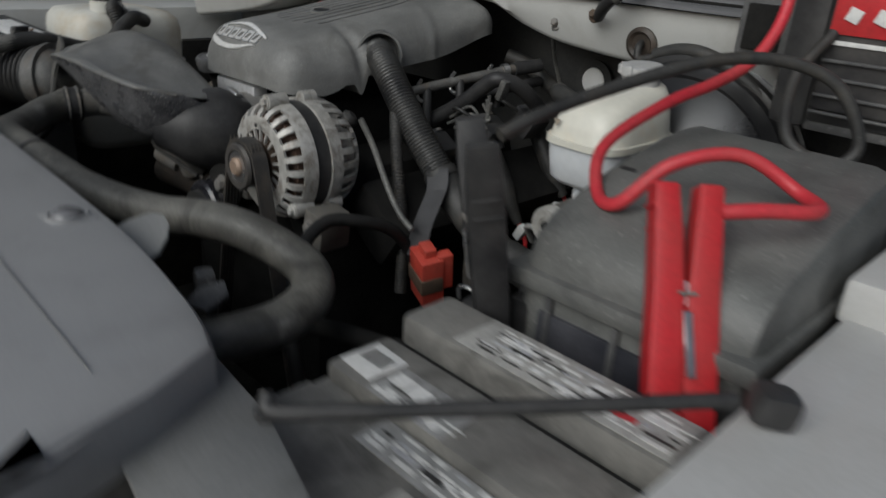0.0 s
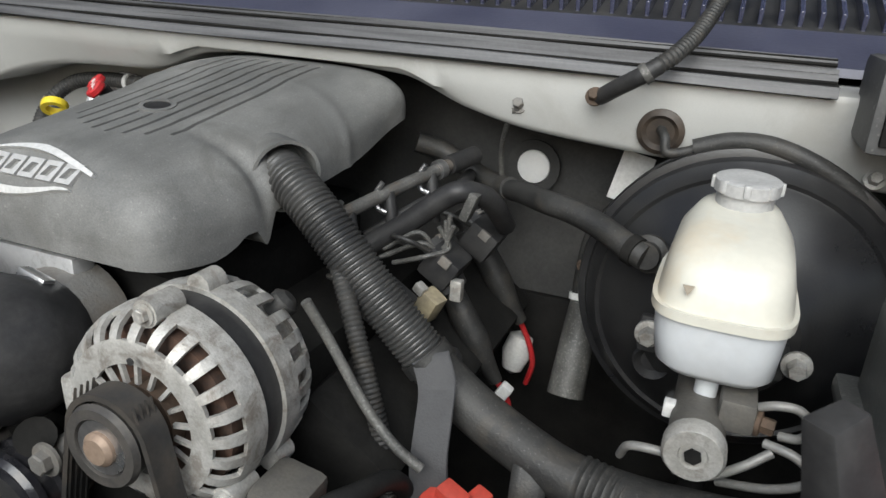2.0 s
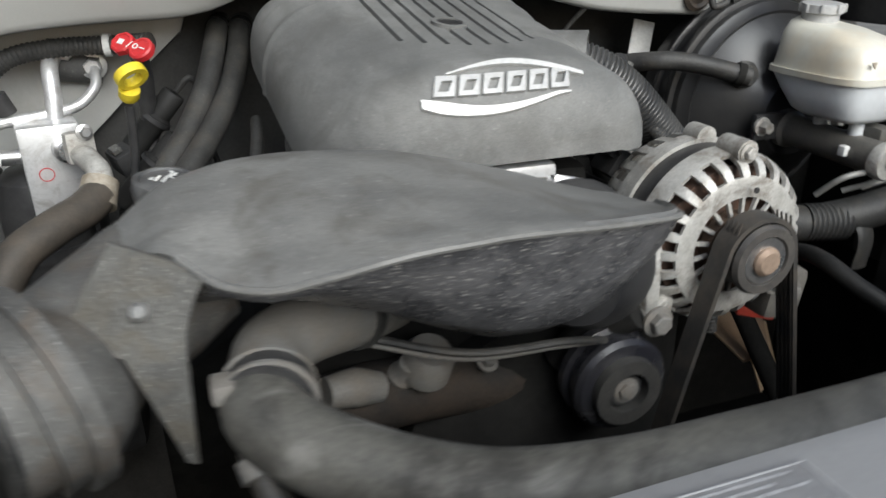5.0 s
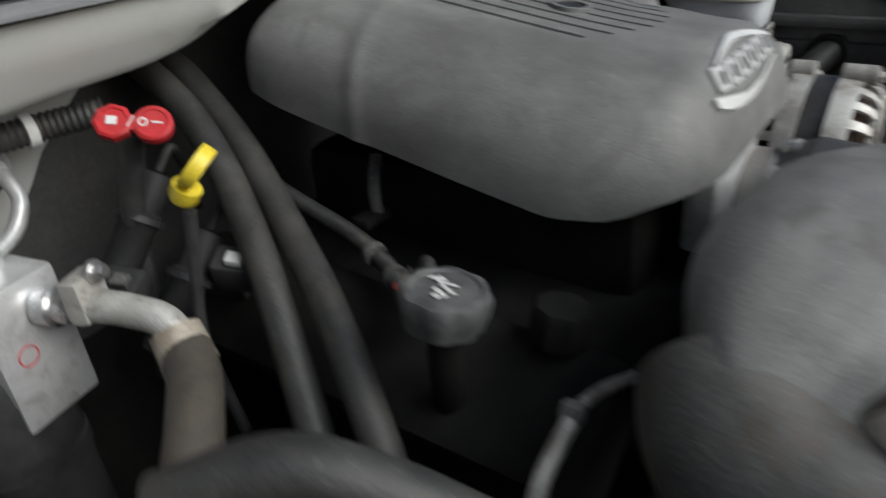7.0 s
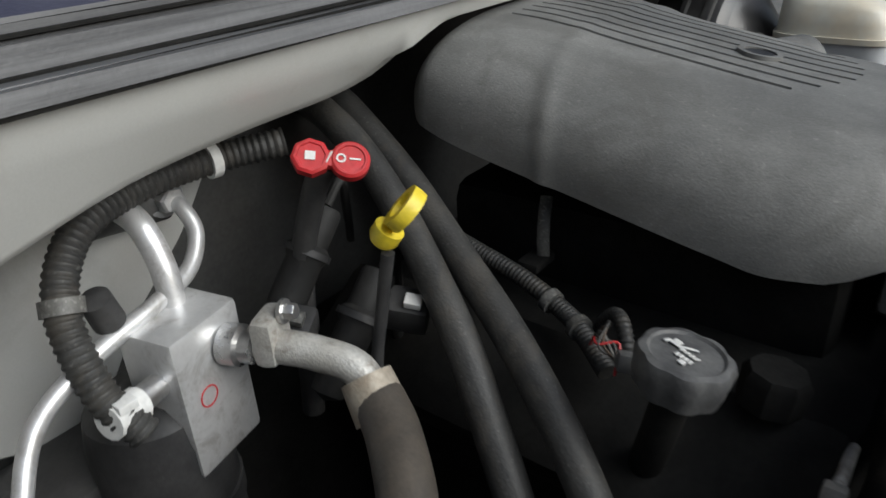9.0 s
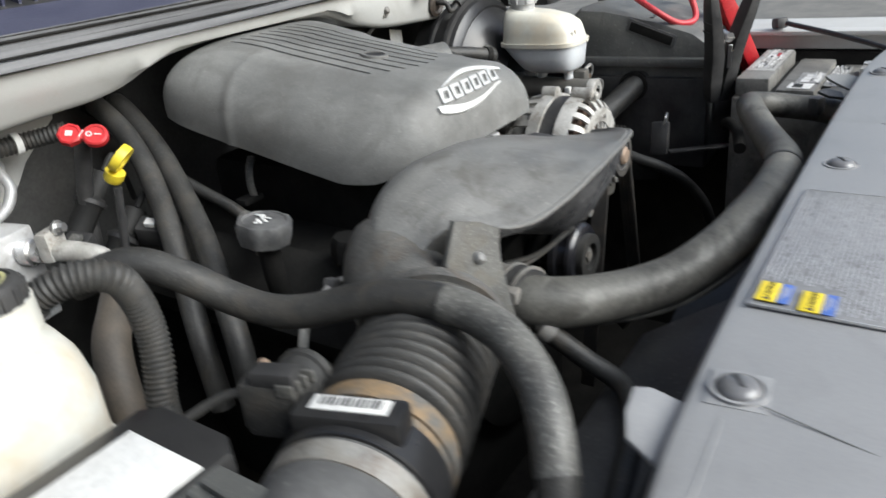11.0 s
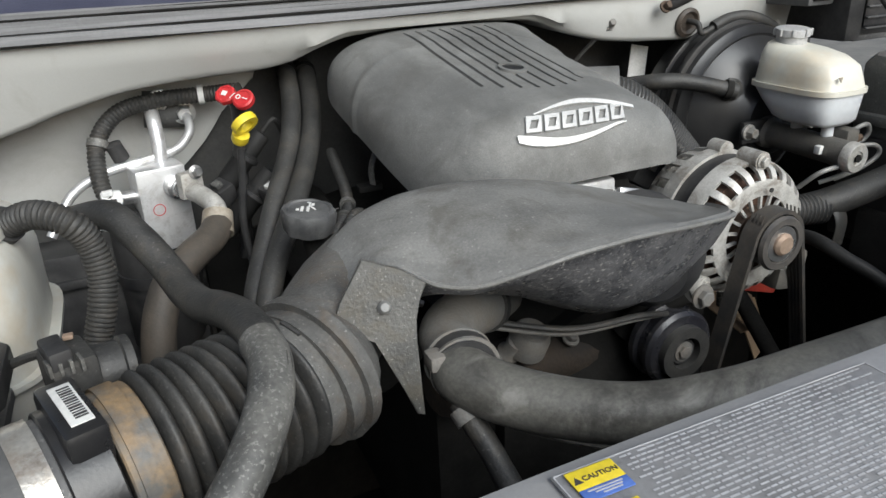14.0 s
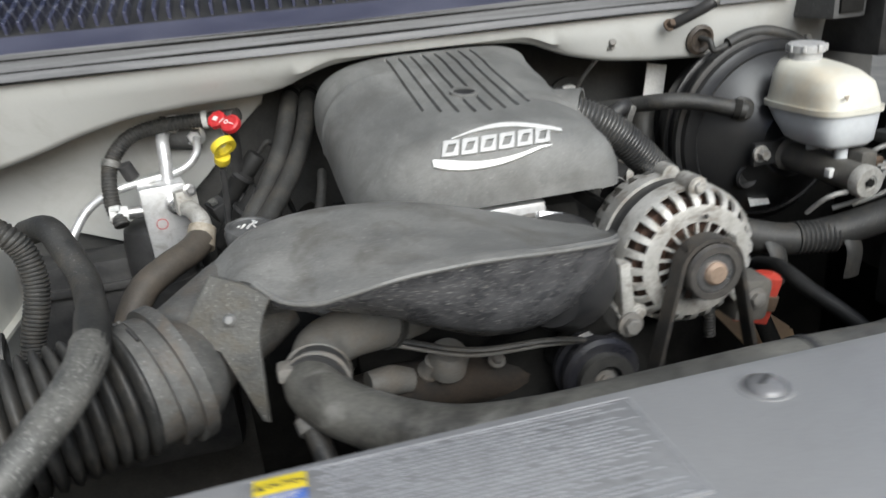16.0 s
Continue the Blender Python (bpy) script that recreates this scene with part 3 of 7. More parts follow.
part("deck", slab([(-0.47, 0.050, 0.955), (-0.08, 0.050, 0.955), (-0.14, 0.125, 0.925), (-0.44, 0.125, 0.925)], 0.006, 0.002), BOX, shroud, "dusty sloping shroud top")
part("tab", slab([(0.342, 0.024, 1.028), (0.345, 0.044, 1.036), (0.352, 0.057, 1.041), (0.364, 0.063, 1.042), (0.380, 0.060, 1.040), (0.396, 0.051, 1.037), (0.410, 0.038, 1.033), (0.414, 0.022, 1.028)], 0.003, 0.001), PLATE, shroud, "grey plastic tab")
part("tab", rbox((0.402, 0.074, 0.994), (0.020, 0.016, 0.026), 0.005, pose(0, 0, 0, 0, 0, -20)), BOX, shroud, "grey plastic tab")
part("tab", slab([(0.420, 0.062, 1.0), (0.428, 0.078, 1.004), (0.448, 0.070, 1.004), (0.452, 0.050, 0.998), (0.43, 0.045, 0.996)], 0.004, 0.0015), BOX, shroud, "grey plastic tab")

# pale wing rail beside the battery
rail = thing("wing_rail", (0.82, 0.2, 1.0), "pale grey painted wing rail beside the battery", "wing rail")
part("rail", rbox((0.855, 0.22, 1.01), (0.13, 0.75, 0.035), 0.006), RAIL, rail)
part("flange", rbox((0.792, 0.17, 1.024), (0.036, 0.40, 0.008), 0.002), RAIL, rail)
part("step", rbox((0.805, 0.47, 1.04), (0.075, 0.20, 0.035), 0.006), RAIL, rail)
corner = thing("corner_bracket", (0.62, -0.03, 1.0), "grey painted corner bracket of the radiator support", "bracket")
part("plate", slab([(0.540, 0.012, 1.021), (0.562, -0.062, 1.022), (0.66, -0.075, 1.016), (0.70, -0.030, 1.012), (0.667, -0.010, 1.018), (0.605, 0.006, 1.020)], 0.004, 0.0015), PLATE, corner)
part("lip", bar((0.545, 0.000, 1.0255), (0.563, -0.059, 1.0265), 0.005, 0.005, 0.0015), RAIL, corner, "worn pale edge")
brace = thing("brace_rod", (0.70, 0.1, 1.03), "dark steel brace rod across the battery", "brace")
part("rod", tube([(0.606, 0.006, 1.034), (0.613, 0.004, 1.027), (0.64, 0.030, 1.030), (0.70, 0.096, 1.036), (0.775, 0.185, 1.042)], 0.0045, 10), BLACK, brace)
part("foot", rbox((0.790, 0.200, 1.040), (0.024, 0.022, 0.020), 0.006, pose(0, 0, 0, 0, 10, 40)), BLACK, brace)
part("eye", lathe([(0.0, 0), (0.006, 0), (0.006, 0.005), (0.0, 0.007)], (0.607, 0.004, 1.020)), BLACK, brace)


# ---- engine ----
STATIONS = [  # y, left edge, right edge, foot, top
    (0.346, -0.085, 0.070, 1.060, 1.088), (0.351, -0.112, 0.085, 1.060, 1.108), (0.360, -0.132, 0.094, 1.059, 1.122), (0.376, -0.150, 0.101, 1.055, 1.134),
    (0.400, -0.164, 0.106, 1.047, 1.1365), (0.430, -0.173, 0.110, 1.047, 1.1400), (0.460, -0.177, 0.112, 1.053, 1.1440), (0.560, -0.182, 0.115, 1.075, 1.1605), (0.660, -0.186, 0.115, 1.097, 1.1760),
    (0.697, -0.181, 0.121, 1.106, 1.1775), (0.710, -0.170, 0.117, 1.110, 1.168), (0.718, -0.160, 0.104, 1.112, 1.160), (0.724, -0.145, 0.085, 1.115, 1.150)]
EAST_FOOT = [  # y, height: a notch over the alternator, a pointed tab, then rising to the rear corner
    (0.346, 1.061), (0.40, 1.057), (0.420, 1.062), (0.436, 1.069), (0.446, 1.069), (0.453, 1.060), (0.458, 1.054), (0.463, 1.060), (0.470, 1.080), (0.53, 1.088), (0.60, 1.097), (0.66, 1.113), (0.697, 1.126), (0.724, 1.128)]


def cover_section(y):
    return interp(STATIONS, y)


def cover_power(y, east):
    """How round the section is; the rear corner over the injectors is squarer."""
    return 0.72 - (0.24 if east else 0.05) * min(1.0, max(0.0, (y - 0.56) / 0.12))


def cover_top(x, y):
    xl, xr, zb, zt = cover_section(y)
    c, w = (xl + xr) / 2, (xr - xl) / 2
    zb = interp(EAST_FOOT, y)[0] if x > c else zb
    u = min(1.0, abs((x - c) / w))
    p = cover_power(y, x > c)
    cosv = u ** (1 / p)
    return zb + (zt - zb) * (max(0.0, 1 - cosv * cosv) ** 0.5) ** p


cover = thing("engine_cover", (-0.04, 0.53, 1.06), "dusty grey plastic engine cover with a silver oval badge", "engine cover")
GROOVES = [(-0.083 + 0.0164 * k, (0.455, 0.441, 0.431, 0.425, 0.423, 0.425, 0.432, 0.444)[k]) for k in range(8)]
LANES = [-0.090]  # x of the lengthwise vertex lines across the grooved crown, and how deep each may sink
for k, (gx, gy) in enumerate(GROOVES):
    LANES += [gx - 0.0021, gx - 0.0013, gx + 0.0013, gx + 0.0021, gx + 0.0082]
LANES = [x for x in LANES[:-1]] + [0.0385]


def cover_ring(y):
    """One cross-section of the cover, from its west foot over the crown to its east foot."""
    xl, xr, zb, zt = cover_section(y)
    c, w = (xl + xr) / 2, (xr - xl) / 2
    x0, x1 = max(-0.090, xl + 0.010), min(0.0385, xr - 0.010)
    east = interp(EAST_FOOT, y)[0]

    def angle(x):
        u = (c - x) / w
        return math.acos(math.copysign(abs(u) ** (1 / cover_power(y, u < 0)), u))

    spots = [(angle(x0) * (k / 30), 0.0) for k in range(30)]
    for lane in LANES:
        x = x0 + (x1 - x0) * (lane + 0.090) / 0.1285
        near = min(GROOVES, key=lambda g: abs(g[0] - lane))
        deep = 0.0042 if abs(near[0] - lane) < 0.0015 and near[1] <= y <= 0.6725 else 0.0
        spots.append((angle(x), deep))
    a1 = angle(x1)
    spots += [(a1 + (math.pi - a1) * k / 34, 0.0) for k in range(1, 35)]
    ring = []
    for a, deep in spots:
        half = math.cos(a) < 0
        p = cover_power(y, half)
        u = math.copysign(abs(math.cos(a)) ** p, -math.cos(a))
        foot = east if half else zb
        ridge = 0.002 * (0.3 + 0.7 * u * u) * math.exp(-((y - 0.612 + 1.1 * (w * u) ** 2) / 0.007) ** 2)  # soft crease across the crown
        s = max(0.0, math.sin(a))
        ring.append((c + (w + ridge) * u, y, foot + (zt - foot) * s ** p + ridge * s - deep))
    ring.append((c + w * 0.96, y, east + 0.001))
    ring.append((c - w * 0.96, y, zb + 0.001))
    return ring


bm = bmesh.new()
ys = [0.346, 0.348, 0.351, 0.355, 0.360, 0.367, 0.376, 0.388, 0.40, 0.41, 0.42, 0.428, 0.436, 0.446, 0.450, 0.454, 0.458, 0.462, 0.466, 0.470, 0.48] + [0.50 + 0.02 * k for k in range(4)] + [0.57 + 0.004 * k for k in range(18)] + [0.65, 0.66, 0.6725, 0.674, 0.69, 0.697, 0.704, 0.710, 0.714, 0.718, 0.721, 0.724]
ys += [gy + d for gx, gy in GROOVES for d in (0.0, -0.0012)]
skin(bm, [cover_ring(y) for y in sorted(set(round(y, 4) for y in ys))])
part("shell", bm, COVER, cover, sharp=50)
FILLER = (-0.0265, 0.491)
bm = ring_band(0.012, 0.0165, -0.008, 0.0006, (*FILLER, cover_top(*FILLER) + 0.0016), (0.06, -0.16, 1), 28)
eye = part("filler_opening", bm, COVER, cover)
# black disc near the surface, standing for the darkness inside the hole
part("plug", lathe([(0.0, -0.001), (0.0125, -0.001), (0.0125, 0.0), (0.0, 0.0)], (*FILLER, cover_top(*FILLER) + 0.0010), (0.06, -0.16, 1)), BLACK, eye)
# sleeve where the wiring conduit comes out
bm = bmesh.new()
line = [Vector((0.030, 0.535, 1.095)), Vector((0.075, 0.512, 1.107)), Vector((0.112, 0.488, 1.106))]
rings = []
for p, (t, n, b), r in zip(line, frames_along(line), (0.020, 0.030, 0.0315)):
    rings.append([p + (n * math.cos(2 * math.pi * k / 28) + b * math.sin(2 * math.pi * k / 28)) * r for k in range(28)])
t, n, b = frames_along(line)[2]
rings.append([line[2] + (n * math.cos(2 * math.pi * k / 28) + b * math.sin(2 * math.pi * k / 28)) * 0.0285 for k in range(28)])
rings.append([line[1] + (n * math.cos(2 * math.pi * k / 28) + b * math.sin(2 * math.pi * k / 28)) * 0.0255 for k in range(28)])
skin(bm, rings)
part("sleeve", bm, COVER, cover)


def on_front(x, z):
    """A point on the cover's front slope, a hair proud."""
    for k in range(200):
        y = 0.346 + 0.0005 * k
        if cover_top(x, y) >= z:
            return Vector((x, y - 0.0015, z))
    return Vector((x, 0.45, z))


def front_strip(curve, widths, depth=0.0025):
    """A raised strip that follows a curve of (x, z) over the cover's front."""
    b = bmesh.new()
    rows = []
    for (x, z), w in zip(curve, widths):
        p, q = on_front(x, z - w / 2), on_front(x, z + w / 2)
        out = Vector((0, -0.75, 0.66)) * depth
        rows.append([p - out, p + out, q + out, q - out])
    skin(b, rows)
    return b


part("badge_swoosh", front_strip([(-0.098 + 0.0065 * k, 1.1105 - 0.0085 * math.sin(math.pi * min(1, (k + 1.5) / 18)) + 0.000 * k) for k in range(19)],
     [0.0072 * min(1.0, 0.7 + k / 6) * (1 - max(0, k - 3) / 15) ** 0.8 + 0.0009 for k in range(19)]), CHROME, cover, "bright silver swoosh of the badge")
part("badge_arc", front_strip([(-0.076 + 0.0061 * k, 1.1235 + 0.0105 * math.sin(math.pi * (k + 2) / 21) - 0.0002 * k) for k in range(19)],
     [0.0008 + 0.0026 * math.sin(math.pi * min(1.0, (k + 0.6) / 24)) ** 1.5 for k in range(19)]), CHROME, cover, "silver upper arc of the badge")


def badge_block(x, w, z0, z1, lean, wall):
    """A hollow slanted block, raised on the cover's front."""
    b = bmesh.new()
    out = Vector((0, -0.75, 0.66)) * 0.0022
    loops = []
    for inset in (0.0, wall):
        q = [(x + inset, z0 + inset * 0.8), (x + w - inset, z0 + inset * 0.8), (x + w + lean - inset, z1 - inset * 0.8), (x + lean + inset, z1 - inset * 0.8)]
        pts = [on_front(*p) for p in q]
        loops.append(([b.verts.new(p - out) for p in pts], [b.verts.new(p + out) for p in pts]))
    (lo, hi), (li, hi2) = loops
    for i in range(4):
        j = (i + 1) % 4
        for f in ((hi[i], hi[j], hi2[j], hi2[i]), (lo[i], lo[j], hi[j], hi[i]), (li[i], li[j], hi2[j], hi2[i]), (lo[i], lo[j], li[j], li[i])):
            b.faces.new(f)
    return b


for k in range(6):
    part("badge_block", badge_block(-0.089 + 0.0184 * k, 0.0152, 1.1128 + 0.0002 * k, 1.1256 + 0.0002 * k, 0.0050, 0.0038), MUTED, cover)

# block, heads and valve covers below, the darkness of the depth in their colour
block = thing("engine_block", (0, 0.5, 0.6), "engine block and cylinder heads, near-black with painted-in shade", "engine")
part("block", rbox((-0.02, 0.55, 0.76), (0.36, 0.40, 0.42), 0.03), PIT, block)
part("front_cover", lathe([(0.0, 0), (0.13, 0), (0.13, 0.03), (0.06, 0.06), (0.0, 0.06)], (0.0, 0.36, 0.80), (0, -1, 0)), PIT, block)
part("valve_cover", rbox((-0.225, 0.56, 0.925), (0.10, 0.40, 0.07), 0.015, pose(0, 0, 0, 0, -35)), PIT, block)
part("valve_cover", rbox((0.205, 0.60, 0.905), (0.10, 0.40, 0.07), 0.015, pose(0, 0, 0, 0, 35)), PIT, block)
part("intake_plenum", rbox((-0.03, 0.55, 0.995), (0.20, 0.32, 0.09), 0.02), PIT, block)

# throttle body and its coupling behind the resonator
throttle = thing("throttle_body", (-0.01, 0.36, 0.97), "grey aluminium throttle body with a clamped rubber coupling", "throttle body")
part("coupling", tube([(-0.035, 0.235, 1.012), (-0.010, 0.268, 1.008), (0.000, 0.30, 1.002), (-0.005, 0.335, 0.998)], [0.030, 0.050, 0.056, 0.0465], 28), BLACK, throttle)
part("clamp", ring_band(0.0455, 0.0485, -0.006, 0.006, (-0.005, 0.328, 0.998), (0, 1, 0), 36), STEEL, throttle)
part("clamp_screw", rbox((0.005, 0.325, 1.049), (0.026, 0.012, 0.008), 0.002, pose(0, 0, 0, -20, 14, 0)), STEEL, throttle, "bright clamp screw")
part("body", rbox((-0.040, 0.362, 1.026), (0.104, 0.022, 0.060), 0.005), BRIGHT, throttle, "pale aluminium throttle housing")
part("bore", lathe([(0.0, 0), (0.048, 0), (0.048, 0.04), (0.0, 0.04)], (-0.005, 0.335, 0.998), (0, 1, 0), 30), CASTING, throttle)

# ---- air intake ----
intake = thing("air_intake_duct", (-0.14, 0.26, 1.0), "dusty black plastic intake resonator duct", "intake duct")
PROFILE = [  # x, front edge, its height, back, crown, floor
    (-0.315, 0.245, 1.046, 0.290, 1.062, 1.010), (-0.295, 0.238, 1.066, 0.304, 1.079, 1.015), (-0.275, 0.220, 1.077, 0.312, 1.092, 1.024), (-0.255, 0.196, 1.069, 0.318, 1.099, 1.036), (-0.235, 0.184, 1.066, 0.321, 1.103, 1.042),
    (-0.205, 0.170, 1.074, 0.322, 1.105, 1.036), (-0.180, 0.163, 1.081, 0.322, 1.104, 1.027), (-0.150, 0.162, 1.084, 0.322, 1.101, 1.012), (-0.120, 0.165, 1.0835, 0.320, 1.095, 0.997), (-0.090, 0.169, 1.081, 0.318, 1.087, 0.985),
    (-0.050, 0.177, 1.0755, 0.318, 1.074, 0.979), (-0.020, 0.184, 1.072, 0.318, 1.063, 0.986), (0.002, 0.192, 1.0685, 0.313, 1.057, 1.002), (0.014, 0.202, 1.066, 0.304, 1.055, 1.018), (0.022, 0.219, 1.062, 0.292, 1.053, 1.036), (0.027, 0.240, 1.057, 0.275, 1.052, 1.046)]


def duct_section(x):
    """The duct's outline at x: crease, crown, back, floor and the skirt below the crease."""
    yf, ze, yr, zt, zb = interp(PROFILE, x)
    w = yr - yf
    top = [(yf, ze), (yf + 0.004, ze + 0.0025)]
    for k in range(1, 12):
        u = k / 12
        top.append((yf + 0.004 + (w - 0.004) * u, ze + (zt - ze) * math.sin(min(1.0, u * 1.25) * math.pi / 2) - 0.016 * max(0.0, u - 0.72) ** 1.5 / 0.15))
    back = [(yr, zb + 0.68 * (zt - zb)), (yr - 0.03 * w, (zt + zb) / 2), (yr - 0.13 * w, zb + 0.06 * (zt - zb)), (yr - 0.27 * w, zb)]
    depth = ze - zb
    k = min(1.0, w / 0.13)
    low = [(yf + 0.62 * w, zb - 0.002), (yf + 0.060 * k, zb + 0.003), (yf + 0.036 * k, zb + 0.22 * depth), (yf + 0.015 * k, zb + 0.58 * depth), (yf + 0.004 * k, ze - 0.007)]
    return top + back + low


bm = bmesh.new()
xs = [-0.315 + 0.342 * i / 72 for i in range(73)]
skin(bm, [[(x, y, z) for y, z in duct_section(x)] for x in xs])
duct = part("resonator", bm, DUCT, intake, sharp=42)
duct.data.materials.append(DUCT_SHADED)
# faces turned forward or down get the darker copy, so their shade is painted
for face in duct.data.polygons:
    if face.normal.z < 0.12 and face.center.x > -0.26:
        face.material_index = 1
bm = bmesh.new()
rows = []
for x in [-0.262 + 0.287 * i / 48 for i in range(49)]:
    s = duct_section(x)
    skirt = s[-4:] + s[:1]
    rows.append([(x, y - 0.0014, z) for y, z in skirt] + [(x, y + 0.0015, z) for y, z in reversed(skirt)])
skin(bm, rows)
part("skirt", bm, DUCT_SHADED, intake, "glossy front skirt with specks, shade darkened into its colour", sharp=60)
part("crease_lip", tube([(x, interp(PROFILE, x)[0] - 0.0004, interp(PROFILE, x)[1]) for x in [-0.27 + 0.0148 * k for k in range(21)]], 0.0022, 8, 4), DUCT, intake)
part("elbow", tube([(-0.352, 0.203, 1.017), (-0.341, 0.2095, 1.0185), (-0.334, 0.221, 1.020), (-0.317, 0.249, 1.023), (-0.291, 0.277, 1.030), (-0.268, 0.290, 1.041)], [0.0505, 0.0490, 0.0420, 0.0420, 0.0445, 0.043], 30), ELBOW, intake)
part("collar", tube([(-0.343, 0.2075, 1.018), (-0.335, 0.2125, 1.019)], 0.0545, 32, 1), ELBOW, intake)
part("gusset", slab([(-0.2985, 0.2100, 1.0910), (-0.3165, 0.2085, 1.0640), (-0.3265, 0.2040, 1.0475), (-0.2985, 0.1925, 1.0385), (-0.2925, 0.1880, 1.0205), (-0.2795, 0.1750, 0.9850), (-0.2745, 0.1735, 0.9835), (-0.2722, 0.1862, 1.0340), (-0.2715, 0.1905, 1.0484), (-0.2660, 0.1935, 1.0600), (-0.2590, 0.1955, 1.0705), (-0.2730, 0.2040, 1.0800)], 0.004, 0.0012), GUSSET, intake, "grimy flat gusset plate")
part("screw", lathe([(0.0, 0), (0.0048, 0), (0.0044, 0.002), (0.0028, 0.0042), (0.0, 0.0045)], (-0.2895, 0.1975, 1.0585), (-0.15, -0.85, 0.5), 18), PLATE, intake)

# bellows between the duct and the filter housing; all on one straight axis
AX0, AXD = Vector((-0.486, 0.160, 1.014)), Vector((0.146, 0.047, 0.004)).normalized()


def ax(x):
    return AX0 + AXD * ((x + 0.486) / AXD.x)


hose = thing("air_intake_hose", tuple(ax(-0.42) - Vector((0, 0, 0.05))), "ribbed black rubber intake bellows with stained cuffs", "intake hose")
AXE = Vector((0.848, 0.530, 0.02)).normalized()  # the bellows fans round to this direction at its far end
bm = bmesh.new()
rows = []
for k in range(9 * 8 + 1):
    f = k / 72
    d = AXD.lerp(AXE, f).normalized()
    up = (Vector((0, 0, 1)) - d * d.z).normalized()
    side, r = d.cross(up), 0.0385 + 0.0115 * abs(math.sin(math.pi * 9 * f)) ** 0.6
    rows.append([tuple(ax(-0.444 + 0.080 * f) + (up * math.cos(q) + side * math.sin(q)) * r) for q in (2 * math.pi * n / 36 for n in range(36))])
skin(bm, rows)
part("bellows", bm, RUBBER, hose, sharp=80)
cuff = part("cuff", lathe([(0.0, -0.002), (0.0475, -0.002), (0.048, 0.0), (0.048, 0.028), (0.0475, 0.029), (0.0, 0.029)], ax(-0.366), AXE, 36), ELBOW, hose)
for along, a in ((0.006, 24), (0.013, 62), (0.015, 104), (0.008, -16)):
    turn = Matrix.Rotation(-radians(a), 4, AXE) @ AXE.to_track_quat("X", "Z").to_matrix().to_4x4()
    part("slot", rbox(ax(-0.366) + AXE * along + turn.to_3x3() @ Vector((0, 0, 0.0482)), (0.0028, 0.016, 0.0022), 0.0006, turn), BLACK, cuff)
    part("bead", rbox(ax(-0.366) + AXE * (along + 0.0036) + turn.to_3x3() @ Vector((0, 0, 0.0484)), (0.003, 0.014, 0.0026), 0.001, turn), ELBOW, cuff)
part("stained_cuff", lathe([(0.0, 0), (0.0455, 0), (0.0465, 0.001), (0.0465, 0.020), (0.0455, 0.021), (0.0, 0.021)], ax(-0.465), AXD, 36), CUFF, hose, "rust-stained rubber cuff")
part("clamp", ring_band(0.0465, 0.0485, 0.004, 0.015, ax(-0.465), AXD, 40), CUFF, hose, "rusty band clamp")
sensor = thing("air_flow_sensor", tuple(ax(-0.478) - Vector((0, 0, 0.05))), "black air flow sensor with a bar code label", "sensor")
part("housing", lathe([(0.0, 0), (0.0475, 0), (0.0485, 0.001), (0.0485, 0.023), (0.0475, 0.024), (0.0, 0.024)], ax(-0.490), AXD, 36), SATIN, sensor)
part("deck", rbox(ax(-0.478) + Vector((0.002, 0.000, 0.040)), (0.0215, 0.062, 0.024), 0.004, pose(0, 0, 0, 0, 0, 17.8)), SATIN, sensor)
tag = part("code_label", rbox(ax(-0.478) + Vector((0.003, 0.0, 0.0524)), (0.0115, 0.044, 0.001), 0.0003, pose(0, 0, 0, 0, 0, 17.8)), PAPER, sensor, "white bar code label")
for k in range(13):
    o = Matrix.Rotation(radians(17.8), 3, "Z") @ Vector((0.002, -0.017 + 0.0028 * k, 0.0))
    part("code_bar", rbox(ax(-0.478) + Vector((0.002, 0.0, 0.0531)) + o, (0.0065, (0.0011, 0.0017, 0.0008)[k % 3], 0.0005), 0, pose(0, 0, 0, 0, 0, 17.8)), INK, tag)
plug = part("connector", rbox(ax(-0.478) + Vector((0.000, 0.052, 0.040)), (0.026, 0.036, 0.036), 0.005, pose(0, 0, 0, 0, 0, 17.8)), RUBBER, sensor, "grey-black wiring connector")
part("latch", rbox(ax(-0.478) + Vector((-0.004, 0.046, 0.060)), (0.012, 0.026, 0.012), 0.002, pose(0, 0, 0, 0, 0, 17.8)), BLACK, plug)
for k in range(4):
    part("ridge", rbox(ax(-0.478) + Vector((-0.008 + 0.0055 * k, 0.036, 0.056)), (0.002, 0.010, 0.008), 0.0005, pose(0, 0, 0, 0, 0, 17.8)), HOSE, plug)
part("seal", rbox(ax(-0.478) + Vector((0.002, 0.062, 0.061)), (0.006, 0.005, 0.003), 0.001), TAN, plug, "small tan seal")
part("barrel", lathe([(0.0, 0), (0.016, 0), (0.017, 0.002), (0.017, 0.020), (0.019, 0.021), (0.019, 0.026), (0.014, 0.027), (0.012, 0.022), (0.0, 0.022)], ax(-0.478) + Vector((0.006, 0.056, 0.036)), (1, 0.25, -0.1), 24), RUBBER, plug)
part("wire", tube([tuple(ax(-0.478) + Vector(o)) for o in ((-0.006, 0.055, 0.05), (-0.02, 0.08, 0.045), (-0.05, 0.11, 0.02), (-0.07, 0.15, -0.04))], 0.003, 8), RUBBER, plug)

filt = thing("air_filter_box", (-0.67, 0.16, 0.8), "black ribbed air filter box with a white label", "air filter box")
part("body", rbox((-0.685, 0.155, 0.90), (0.29, 0.27, 0.22), 0.012), BOX, filt)
part("lid", rbox((-0.6825, 0.158, 1.030), (0.299, 0.248, 0.040), 0.008), BLACK, filt)
